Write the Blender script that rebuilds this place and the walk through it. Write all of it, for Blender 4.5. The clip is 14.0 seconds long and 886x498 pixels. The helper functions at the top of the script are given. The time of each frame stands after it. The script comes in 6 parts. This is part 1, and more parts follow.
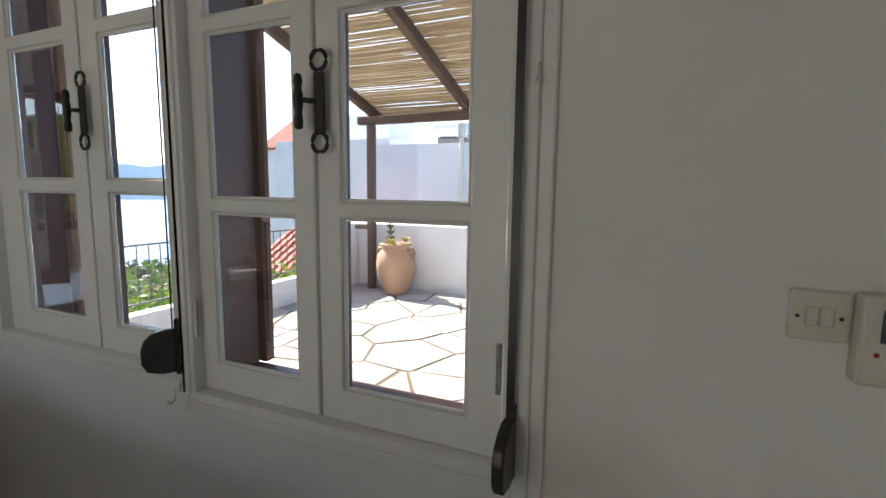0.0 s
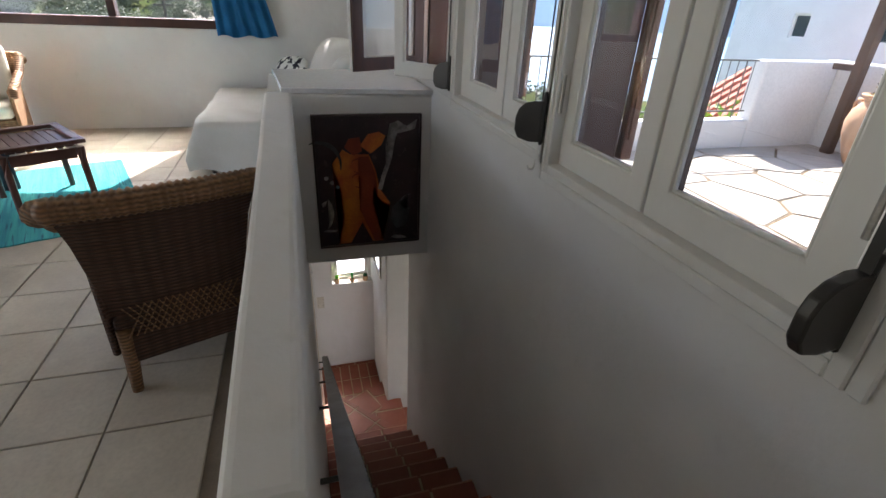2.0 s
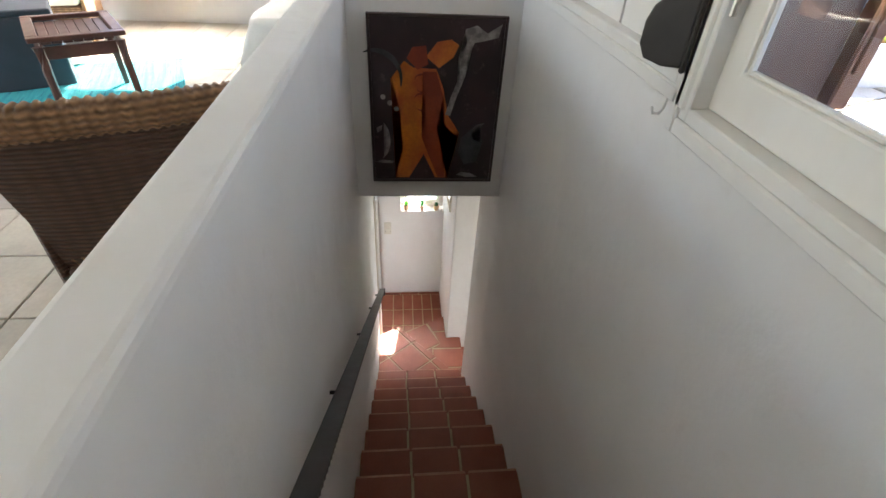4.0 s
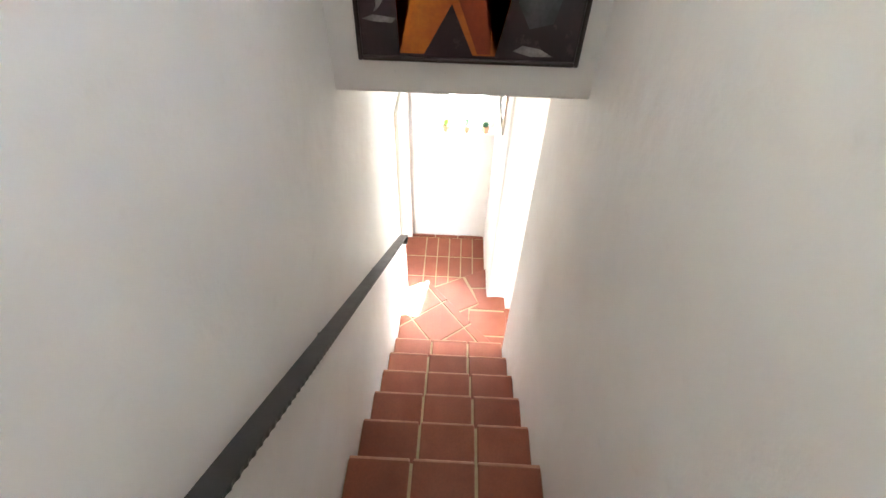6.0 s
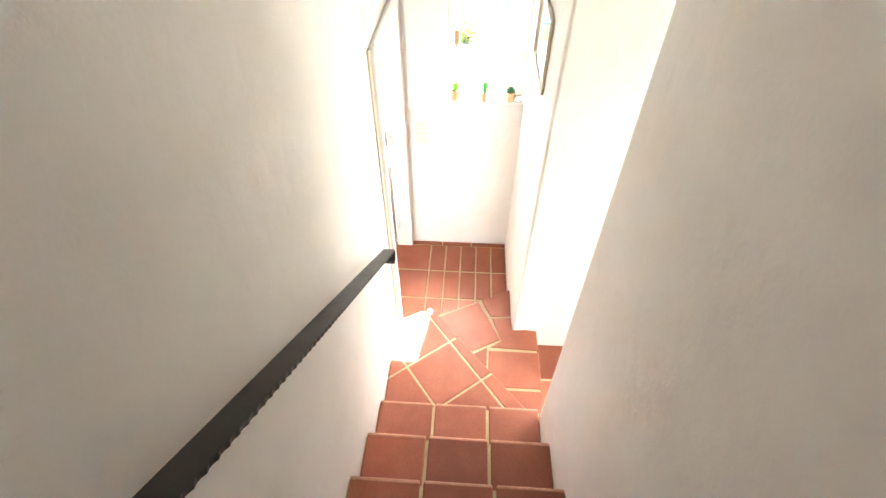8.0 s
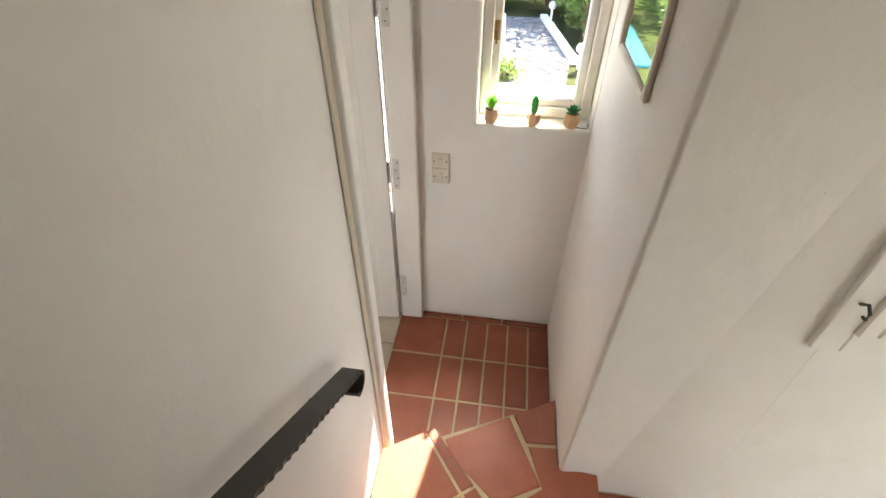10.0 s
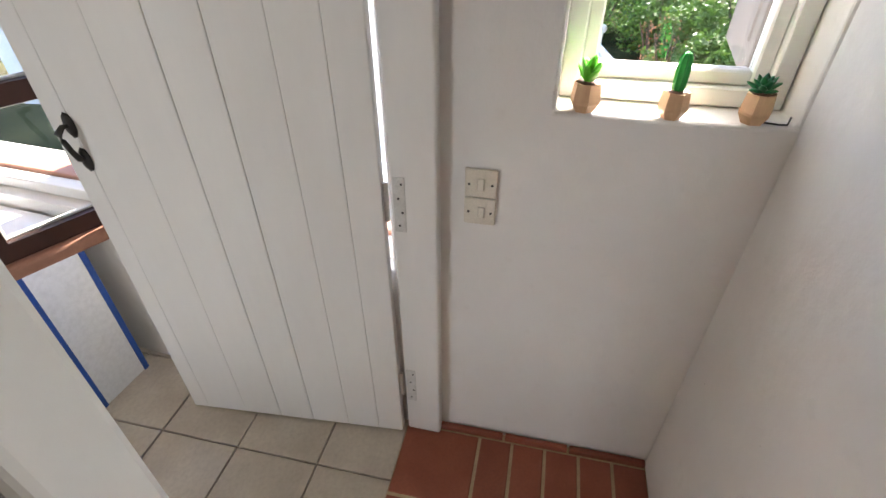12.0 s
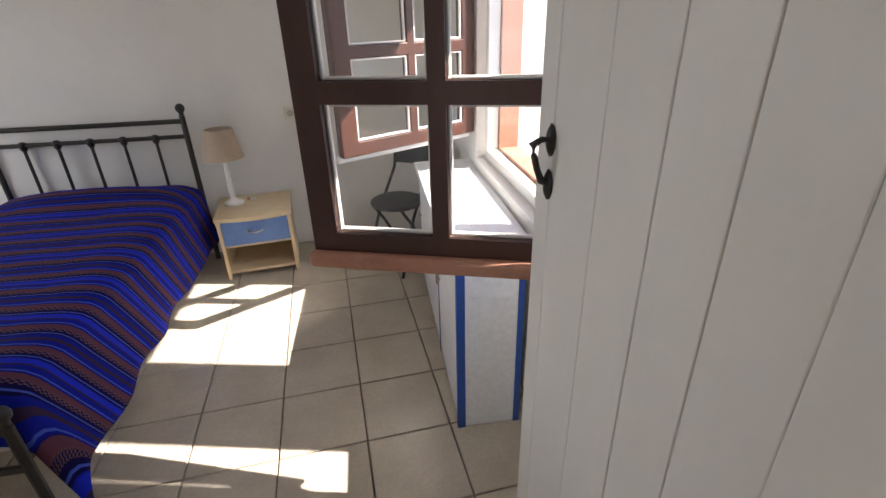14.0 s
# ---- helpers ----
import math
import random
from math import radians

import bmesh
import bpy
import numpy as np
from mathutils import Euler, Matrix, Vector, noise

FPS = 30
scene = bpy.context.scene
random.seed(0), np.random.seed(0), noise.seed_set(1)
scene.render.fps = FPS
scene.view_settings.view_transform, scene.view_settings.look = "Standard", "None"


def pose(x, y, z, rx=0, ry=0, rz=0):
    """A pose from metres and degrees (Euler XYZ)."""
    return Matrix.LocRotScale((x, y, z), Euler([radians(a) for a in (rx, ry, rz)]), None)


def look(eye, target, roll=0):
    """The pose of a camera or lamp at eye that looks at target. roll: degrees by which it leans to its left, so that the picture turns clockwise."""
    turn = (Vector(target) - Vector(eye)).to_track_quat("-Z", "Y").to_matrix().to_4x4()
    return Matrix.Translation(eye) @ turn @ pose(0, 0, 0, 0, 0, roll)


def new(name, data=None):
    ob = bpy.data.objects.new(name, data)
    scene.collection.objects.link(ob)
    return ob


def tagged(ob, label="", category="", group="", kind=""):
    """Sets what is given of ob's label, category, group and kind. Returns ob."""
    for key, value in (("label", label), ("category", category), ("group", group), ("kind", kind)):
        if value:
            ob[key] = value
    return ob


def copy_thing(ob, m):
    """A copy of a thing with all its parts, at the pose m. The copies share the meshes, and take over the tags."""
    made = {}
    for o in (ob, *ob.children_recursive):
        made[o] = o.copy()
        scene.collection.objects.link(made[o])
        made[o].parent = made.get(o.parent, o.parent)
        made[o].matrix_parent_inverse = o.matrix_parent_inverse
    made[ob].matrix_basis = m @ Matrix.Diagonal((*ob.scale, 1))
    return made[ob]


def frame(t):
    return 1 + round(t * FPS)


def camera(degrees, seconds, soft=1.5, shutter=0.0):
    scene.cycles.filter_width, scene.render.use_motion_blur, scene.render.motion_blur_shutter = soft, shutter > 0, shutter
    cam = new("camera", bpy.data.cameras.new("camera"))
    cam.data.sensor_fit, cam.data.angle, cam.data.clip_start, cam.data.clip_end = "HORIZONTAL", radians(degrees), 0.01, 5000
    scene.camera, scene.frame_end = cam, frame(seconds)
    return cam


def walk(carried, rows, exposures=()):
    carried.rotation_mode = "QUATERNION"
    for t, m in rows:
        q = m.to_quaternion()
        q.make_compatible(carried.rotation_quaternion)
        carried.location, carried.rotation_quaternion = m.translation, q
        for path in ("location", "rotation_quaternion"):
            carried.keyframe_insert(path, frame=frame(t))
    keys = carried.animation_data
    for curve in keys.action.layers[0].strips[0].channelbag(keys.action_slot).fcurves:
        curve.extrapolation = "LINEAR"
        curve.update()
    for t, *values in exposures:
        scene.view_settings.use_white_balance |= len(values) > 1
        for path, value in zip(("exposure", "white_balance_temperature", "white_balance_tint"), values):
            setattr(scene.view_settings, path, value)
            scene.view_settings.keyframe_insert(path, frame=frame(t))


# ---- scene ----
cam = camera(86.0, 14.0)
PATH = [
    (0, (5.259, -0.147, 4.75), (4.458, 1.669, 4.504), 0.7),
    (0.5, (5.333, -0.033, 4.754), (3.878, 1.31, 4.468), 1.1),
    (1, (5.4, 0.014, 4.721), (3.69, 0.922, 4.219), 1.5),
    (1.5, (5.413, 0.019, 4.642), (3.679, 0.698, 3.91), 1.8),
    (2, (5.412, 0.027, 4.58), (3.71, 0.562, 3.676), 2.7),
    (2.5, (5.395, 0.037, 4.585), (3.726, 0.476, 3.574), 2.4),
    (2.7, (5.377, 0.048, 4.579), (3.716, 0.457, 3.544), 2.5),
    (5, (4.342, 0.418, 4.140), (3.047, 0.445, 2.980), 2.5),
    (5.5, (4.107, 0.448, 3.915), (2.671, 0.441, 2.522), 1.9),
    (6, (3.881, 0.415, 3.733), (2.662, 0.386, 2.493), 1.6),
    (6.5, (3.641, 0.421, 3.533), (2.430, 0.379, 2.285), 1.1),
    (7, (3.391, 0.414, 3.337), (2.014, 0.358, 1.887), 0.6),
    (9.3, (2.365, 0.413, 2.527), (0.906, 0.229, 1.171), -0.8),
    (9.5, (2.28, 0.394, 2.495), (0.808, 0.192, 1.155), -0.7),
    (10, (2.046, 0.392, 2.32), (0.54, 0.18, 1.021), 0.3),
    (10.5, (1.837, 0.369, 2.17), (0.326, 0.156, 0.877), 0.0),
    (11, (1.609, 0.369, 2.022), (0.086, 0.134, 0.747), -0.2),
    (11.5, (1.377, 0.352, 1.865), (-0.185, 0.089, 0.644), -0.0),
    (12, (1.121, 0.233, 1.746), (-0.446, -0.115, 0.553), -0.2),
    (12.5, (0.858, 0.182, 1.605), (-0.619, -0.513, 0.449), -0.5),
    (13, (0.716, 0.085, 1.54), (-0.535, -1.015, 0.432), -1.8),
    (13.5, (0.641, 0.003, 1.475), (-0.244, -1.493, 0.486), -1.5),
    (14, (0.616, -0.06, 1.499), (0.207, -1.814, 0.628), -1.7),
]
EXPOSURES = [(0.0, 1.8, 6500, 14), (1.5, 1.95, 6500, 16), (2.7, 2.35, 6500, 15), (5.0, 4.4, 6500, 12), (5.5, 4.85, 6500, 12), (6.0, 5.1, 6500, 12), (7.0, 5.1, 6700, 12), (9.5, 3.65, 7200, 12), (10.0, 3.1, 7200, 12), (10.5, 3.0, 7100, 12), (11.0, 3.05, 6800, 13), (11.5, 2.8, 6500, 14), (12.0, 2.7, 6600, 13), (12.5, 2.4, 6700, 13), (13.5, 2.15, 6700, 14), (14.0, 2.15, 6700, 14)]
walk(cam, [(t, look(eye, target, roll)) for t, eye, target, roll in PATH], EXPOSURES)

# ---- daylight ----
SUN_DIR = Vector((1.0, -0.32, -1.05)).normalized()
world = bpy.data.worlds.new("sky")
scene.world = world
world.use_nodes = True
sky = world.node_tree.nodes.new("ShaderNodeTexSky")
sky.sky_type = "NISHITA"
sky.sun_disc = False
sky.sun_elevation = math.asin(-SUN_DIR.z)
sky.sun_rotation = math.atan2(-SUN_DIR.x, -SUN_DIR.y)
sky.air_density, sky.dust_density, sky.ozone_density = 1.0, 0.6, 1.0
back = world.node_tree.nodes["Background"]
back.inputs["Strength"].default_value = 0.13
world.node_tree.links.new(sky.outputs["Color"], back.inputs["Color"])
sun_data = bpy.data.lights.new("sun", "SUN")
sun_data.energy, sun_data.angle, sun_data.color = 4.0, radians(0.53), (1.0, 0.95, 0.87)
sun = new("sun", sun_data)
sun.matrix_world = look((-8, 3, 12), Vector((-8, 3, 12)) + SUN_DIR)


def fill_light(name, centre, target, w, h, watts, colour=(1.0, 0.96, 0.90)):
    """Area lamp added as fill in an assumed, unseen opening, standing in for the sky's light."""
    d = bpy.data.lights.new(name, "AREA")
    d.shape, d.size, d.size_y, d.energy, d.color = "RECTANGLE", w, h, watts, colour
    o = new(name, d)
    o.matrix_world = look(centre, target)
    return o


# added fill lamps in assumed openings of unseen walls: upper room, bedroom, side room
fill_light("fill_upper_room", (3.4, -4.3, 4.4), (3.4, 0.0, 4.2), 2.6, 2.1, 7.0)
fill_light("fill_bedroom", (4.1, -2.6, 1.2), (0.0, 0.2, 0.9), 1.2, 2.0, 6.5)
fill_light("fill_side_room", (2.0, 3.7, 1.2), (1.5, 0.5, 1.1), 2.0, 2.0, 4.6)
# ---- materials ----
def nodes_of(name):
    m = bpy.data.materials.new(name)
    m.use_nodes = True
    nt = m.node_tree
    return m, nt, nt.nodes["Principled BSDF"]


def nd(nt, kind, **kw):
    n = nt.nodes.new("ShaderNode" + kind)
    for k, v in kw.items():
        n.inputs[k].default_value = v
    return n


def mixc(nt, fac, a, b, blend="MIX"):
    n = nt.nodes.new("ShaderNodeMix")
    n.data_type, n.blend_type = "RGBA", blend
    for sock, v in ((n.inputs[0], fac), (n.inputs[6], a), (n.inputs[7], b)):
        if isinstance(v, (int, float)):
            sock.default_value = v
        elif isinstance(v, tuple):
            sock.default_value = (*v[:3], 1)
        else:
            nt.links.new(v, sock)
    return n.outputs[2]


def ramp(nt, src, lo, hi, a=0.0, b=1.0):
    n = nt.nodes.new("ShaderNodeMapRange")
    nt.links.new(src, n.inputs[0])
    for i, v in zip((1, 2, 3, 4), (lo, hi, a, b)):
        n.inputs[i].default_value = v
    return n.outputs[0]


def place(nt, scale=(1, 1, 1), rot=(0, 0, 0)):
    g = nt.nodes.new("ShaderNodeNewGeometry")
    mp = nt.nodes.new("ShaderNodeMapping")
    mp.inputs["Scale"].default_value, mp.inputs["Rotation"].default_value = scale, rot
    nt.links.new(g.outputs["Position"], mp.inputs["Vector"])
    return mp.outputs["Vector"]


def noise_at(nt, vec, scale, detail=4.0, rough=0.55):
    n = nd(nt, "TexNoise", Scale=scale, Detail=detail, Roughness=rough)
    nt.links.new(vec, n.inputs["Vector"])
    return n.outputs["Fac"]


def bump(nt, bsdf, height, strength, dist, prev=None):
    b = nd(nt, "Bump", Strength=strength, Distance=dist)
    nt.links.new(height, b.inputs["Height"])
    if prev is not None:
        nt.links.new(prev, b.inputs["Normal"])
    nt.links.new(b.outputs["Normal"], bsdf.inputs["Normal"])
    return b.outputs["Normal"]


def mk(name, col, col2=None, scale=3.0, fine=40.0, rough=0.6, bmp=0.3, dist=0.002, metal=0.0, vary=0.0, stretch=(1, 1, 1), rot=(0, 0, 0), spot=None, spot_at=0.68, rough2=None, spec=0.5, grain=0.35):
    """Two-scale procedural surface: patches of col2 on col, fine grain in relief, optional stains and piece-to-piece variation."""
    m, nt, bs = nodes_of(name)
    vec = place(nt, stretch, rot)
    big, small = noise_at(nt, vec, scale), noise_at(nt, vec, fine, 6.0, 0.6)
    col2 = col2 or tuple(c * 0.85 for c in col)
    c = mixc(nt, ramp(nt, big, 0.35, 0.65), col, col2)
    c = mixc(nt, ramp(nt, small, 0.4, 0.7, 0.0, grain), c, tuple(0.72 * x for x in col2))
    if spot:
        st = noise_at(nt, vec, scale * 3.1, 8.0, 0.65)
        c = mixc(nt, ramp(nt, st, spot_at, spot_at + 0.06), c, spot)
    if vary:
        info = nt.nodes.new("ShaderNodeObjectInfo")
        hsv = nt.nodes.new("ShaderNodeHueSaturation")
        nt.links.new(c, hsv.inputs["Color"])
        nt.links.new(ramp(nt, info.outputs["Random"], 0, 1, 1 - vary, 1 + vary), hsv.inputs["Value"])
        c = hsv.outputs["Color"]
    nt.links.new(c, bs.inputs["Base Color"])
    bs.inputs["Metallic"].default_value = metal
    bs.inputs["Specular IOR Level"].default_value = spec
    nt.links.new(ramp(nt, big, 0.3, 0.7, rough, rough2 if rough2 is not None else min(1, rough + 0.12)), bs.inputs["Roughness"])
    bump(nt, bs, small, bmp, dist)
    return m


def plaster_mat():
    m, nt, bs = nodes_of("white_plaster")
    vec = place(nt)
    wav, mid, fine = noise_at(nt, vec, 2.2, 3.0), noise_at(nt, vec, 14.0, 5.0), noise_at(nt, vec, 130.0, 4.0)
    c = mixc(nt, ramp(nt, wav, 0.35, 0.7), (0.80, 0.785, 0.755), (0.75, 0.73, 0.695))
    c = mixc(nt, ramp(nt, mid, 0.62, 0.75, 0, 0.22), c, (0.62, 0.59, 0.54))
    speck = noise_at(nt, vec, 55.0, 2.0)
    c = mixc(nt, ramp(nt, speck, 0.80, 0.82, 0, 0.5), c, (0.3, 0.27, 0.24))
    nt.links.new(c, bs.inputs["Base Color"])
    bs.inputs["Roughness"].default_value = 0.75
    bs.inputs["Specular IOR Level"].default_value = 0.3
    n = bump(nt, bs, wav, 0.5, 0.03)
    n = bump(nt, bs, mid, 0.4, 0.0065, n)
    bump(nt, bs, fine, 0.2, 0.0015, n)
    return m


PLASTER = plaster_mat()
TERRACOTTA = mk("terracotta_tile", (0.30, 0.088, 0.045), (0.25, 0.068, 0.035), 6, 90, 0.42, 0.25, 0.001, vary=0.14, spot=(0.2, 0.07, 0.045), rough2=0.6)
# pale terracotta: painted highlight for the tread edges
EDGELIGHT = mk("highlit_terracotta_edge", (0.56, 0.30, 0.21), (0.46, 0.20, 0.13), 14, 120, 0.5, 0.3, 0.001)
GROUT = mk("sandy_grout", (0.52, 0.40, 0.25), (0.42, 0.32, 0.19), 9, 120, 0.9, 0.5, 0.002)
BEIGE = mk("beige_ceramic_tile", (0.56, 0.50, 0.41), (0.47, 0.41, 0.33), 5, 60, 0.32, 0.1, 0.0005, vary=0.06, rough2=0.45)
BGROUT = mk("brown_grout", (0.26, 0.21, 0.16), (0.2, 0.16, 0.12), 9, 120, 0.9, 0.4, 0.002)
WHITEWOOD = mk("white_painted_wood", (0.80, 0.79, 0.76), (0.76, 0.745, 0.71), 3, 35, 0.42, 0.25, 0.0008, stretch=(1, 1, 0.25), spot=(0.70, 0.68, 0.63), spot_at=0.74, grain=0.06)
DARKWOOD = mk("dark_stained_wood", (0.085, 0.030, 0.018), (0.05, 0.018, 0.012), 4, 30, 0.4, 0.35, 0.0015, stretch=(1, 1, 0.15))
REDWOOD = mk("worn_reddish_wood", (0.50, 0.25, 0.17), (0.43, 0.20, 0.13), 5, 40, 0.5, 0.3, 0.001, spot=(0.55, 0.38, 0.3), spot_at=0.66)
BROWNWOOD = mk("sunned_brown_wood", (0.20, 0.085, 0.045), (0.13, 0.055, 0.03), 4, 30, 0.55, 0.35, 0.0015, stretch=(1, 1, 0.15))
IRON = mk("black_iron", (0.022, 0.021, 0.02), (0.035, 0.03, 0.026), 12, 120, 0.38, 0.35, 0.001, metal=0.2)
STEEL = mk("dull_steel", (0.55, 0.54, 0.51), (0.42, 0.40, 0.37), 30, 200, 0.35, 0.2, 0.0005, metal=0.9)
BLACKPLASTIC = mk("black_plastic", (0.018, 0.016, 0.015), (0.03, 0.026, 0.024), 12, 150, 0.3, 0.1, 0.0004)
IVORY = mk("ivory_plastic", (0.72, 0.68, 0.58), (0.68, 0.63, 0.53), 8, 200, 0.3, 0.05, 0.0002)
MARBLE = mk("polished_white_slab", (0.78, 0.78, 0.77), (0.70, 0.70, 0.69), 3, 40, 0.12, 0.05, 0.0003)


def glass_mat(name, rough=0.0, tint=(1, 1, 1)):
    m, nt, bs = nodes_of(name)
    bs.inputs["Base Color"].default_value = (*tint, 1)
    bs.inputs["Transmission Weight"].default_value = 1.0
    bs.inputs["Roughness"].default_value = rough
    bs.inputs["IOR"].default_value = 1.45
    return m


GLASS = glass_mat("window_glass")
# ---- mesh helpers ----
def mesh_of(name, bm, material, smooth=False):
    bmesh.ops.recalc_face_normals(bm, faces=bm.faces)
    me = bpy.data.meshes.new(name)
    bm.to_mesh(me)
    bm.free()
    for m in (material if isinstance(material, (list, tuple)) else [material]):
        me.materials.append(m)
    if smooth:
        for p in me.polygons:
            p.use_smooth = True
    return me


def thing(name, loc, label, category, group="", rz=0.0, kind=""):
    ob = new(name)
    ob.empty_display_size = 0.1
    ob.matrix_world = pose(*loc, 0, 0, rz)
    return tagged(ob, label, category, group, kind)


def part(name, bm, material, parent=None, label="", smooth=False, at=None):
    ob = new(name, mesh_of(name, bm, material, smooth))
    if parent is not None:
        ob.parent = parent
    if at is not None:
        ob.matrix_basis = at
    if label:
        tagged(ob, label)
    return ob


def piece(name, me, parent, m):
    ob = new(name, me)
    ob.parent = parent
    ob.matrix_basis = m
    return ob


def B():
    return bmesh.new()


def box(bm, x0, x1, y0, y1, z0, z1, bevel=0.0, seg=1, m=None):
    r = bmesh.ops.create_cube(bm, size=1.0)
    vs = r["verts"]
    for v in vs:
        v.co = Vector((x0 + (v.co.x + 0.5) * (x1 - x0), y0 + (v.co.y + 0.5) * (y1 - y0), z0 + (v.co.z + 0.5) * (z1 - z0)))
    if m is not None:
        bmesh.ops.transform(bm, matrix=m, verts=vs)
    if bevel:
        es = list({e for v in vs for e in v.link_edges})
        bmesh.ops.bevel(bm, geom=es, offset=bevel, segments=seg, affect="EDGES", profile=0.5)
    return bm


def cyl(bm, p0, p1, r0, r1=None, n=12, caps=True):
    r1 = r0 if r1 is None else r1
    p0, p1 = Vector(p0), Vector(p1)
    d = p1 - p0
    rot = d.to_track_quat("Z", "Y").to_matrix().to_4x4()
    bmesh.ops.create_cone(bm, cap_ends=caps, segments=n, radius1=r0, radius2=r1, depth=d.length, matrix=Matrix.Translation((p0 + p1) / 2) @ rot)
    return bm


def tube(bm, pts, r, n=8):
    """A round bar along points."""
    pts = [Vector(p) for p in pts]
    rings = []
    for i, p in enumerate(pts):
        d = (pts[min(i + 1, len(pts) - 1)] - pts[max(i - 1, 0)]).normalized()
        q = d.to_track_quat("Z", "Y")
        rr = r[i] if isinstance(r, (list, tuple)) else r
        rings.append([bm.verts.new(p + q @ Vector((rr * math.cos(2 * math.pi * k / n), rr * math.sin(2 * math.pi * k / n), 0))) for k in range(n)])
    for a, b in zip(rings, rings[1:]):
        for k in range(n):
            bm.faces.new((a[k], a[(k + 1) % n], b[(k + 1) % n], b[k]))
    bm.faces.new(rings[0][::-1])
    bm.faces.new(rings[-1])
    return bm


def lathe(bm, profile, n=20, c=(0, 0, 0)):
    c = Vector(c)
    rings = [[bm.verts.new(c + Vector((r * math.cos(2 * math.pi * k / n), r * math.sin(2 * math.pi * k / n), z))) for k in range(n)] for r, z in profile]
    for a, b in zip(rings, rings[1:]):
        for k in range(n):
            bm.faces.new((a[k], a[(k + 1) % n], b[(k + 1) % n], b[k]))
    bm.faces.new(rings[0][::-1])
    bm.faces.new(rings[-1])
    return bm


def prism(bm, poly, z0, z1, bevel=0.0):
    lo = [bm.verts.new((x, y, z0)) for x, y in poly]
    hi = [bm.verts.new((x, y, z1)) for x, y in poly]
    n = len(poly)
    top = bm.faces.new(hi)
    bm.faces.new(lo[::-1])
    for k in range(n):
        bm.faces.new((lo[k], lo[(k + 1) % n], hi[(k + 1) % n], hi[k]))
    if bevel:
        bmesh.ops.bevel(bm, geom=list(top.edges), offset=bevel, segments=1, affect="EDGES", profile=0.5)
    return bm


def slab(bm, axis, a0, a1, us, zs, holes):
    """A wall across axis ('x' or 'y') from a0 to a1, over the ranges us and zs, with rectangular openings (u0, u1, z0, z1) through it."""
    ug = sorted({us[0], us[1], *[h[0] for h in holes], *[h[1] for h in holes]})
    zg = sorted({zs[0], zs[1], *[h[2] for h in holes], *[h[3] for h in holes]})
    ug = [u for u in ug if us[0] <= u <= us[1]]
    zg = [z for z in zg if zs[0] <= z <= zs[1]]

    def full(i, j):
        if not (0 <= i < len(ug) - 1 and 0 <= j < len(zg) - 1):
            return False
        u, z = (ug[i] + ug[i + 1]) / 2, (zg[j] + zg[j + 1]) / 2
        return not any(h[0] < u < h[1] and h[2] < z < h[3] for h in holes)
    made = {}

    def v(a, i, j):
        key = (a, i, j)
        if key not in made:
            p = (a, ug[i], zg[j]) if axis == "x" else (ug[i], a, zg[j])
            made[key] = bm.verts.new(p)
        return made[key]
    for i in range(len(ug) - 1):
        for j in range(len(zg) - 1):
            if not full(i, j):
                continue
            for a in (a0, a1):
                bm.faces.new((v(a, i, j), v(a, i + 1, j), v(a, i + 1, j + 1), v(a, i, j + 1)))
            for di, dj, e in ((-1, 0, ((i, j), (i, j + 1))), (1, 0, ((i + 1, j), (i + 1, j + 1))), (0, -1, ((i, j), (i + 1, j))), (0, 1, ((i, j + 1), (i + 1, j + 1)))):
                if not full(i + di, j + dj):
                    (p, q), (r, s) = e
                    bm.faces.new((v(a0, p, q), v(a0, r, s), v(a1, r, s), v(a1, p, q)))
    return bm


def wall(name, axis, a0, a1, us, zs, holes=(), label="white plastered wall", soft=0.012, material=None):
    ob = part(name, slab(B(), axis, a0, a1, us, zs, list(holes)), material or PLASTER)
    if soft:
        md = ob.modifiers.new("round", "BEVEL")
        md.width, md.segments, md.limit_method, md.angle_limit = soft, 3, "ANGLE", radians(40)
        md.harden_normals = False
    return tagged(ob, label, "wall", "", "structure")

# ---- the house: levels and walls ----
UP = 3.27          # upper floor
DROP = 2.95        # underside of the upper floor
TER = 3.2          # terrace
RISE, GOING, N0X, N0Z = 0.214, 0.2675, 1.745, 0.515
WIDTH = 0.855      # of the stair
TOPX = N0X + 13 * GOING
SILL2 = 4.135
W1, W2, W3 = (3.945, 5.0), (2.84, 3.925), (1.9, 2.78)
SILL, HEAD = 4.08, 5.80

LAND_WIN = (0.256, 0.772, 1.338, 2.09)
# bedroom opening stretched towards the door so daylight fills its hinge gap
BED_WIN = (-2.55, -0.17, 0.80, 2.20)
wall("wall_west", "x", -0.25, 0.0, (-0.158, 1.03), (-1.0, DROP), [LAND_WIN])
# the bedroom's window wall runs at a slight angle to the landing's
BEDM = pose(0.02, -0.17, 0, 0, 0, -4.5) @ pose(0, 0.17, 0)
wall("wall_bedroom_west", "x", -0.38, 0.0, (-3.85, -0.161), (-1.0, DROP - 0.008), [BED_WIN]).matrix_world = BEDM
bm = prism(B(), [(0.003, 0.776)] + [(0.986 - 0.016 + 0.016 * math.sin(radians(15 * k)), 0.776 + 0.016 - 0.016 * math.cos(radians(15 * k))) for k in range(7)] + [(0.986, 1.40), (0.742, 1.40), (0.742, 1.03), (0.003, 1.03)], -1.0, DROP)
for v in bm.verts:
    if v.co.x > 0.9 and v.co.y < 1.0:
        v.co.x += 0.022 * max(0.0, v.co.z)
tagged(part("wall_landing", bm, PLASTER), "white plastered wall with rounded corner", "wall", "", "structure")
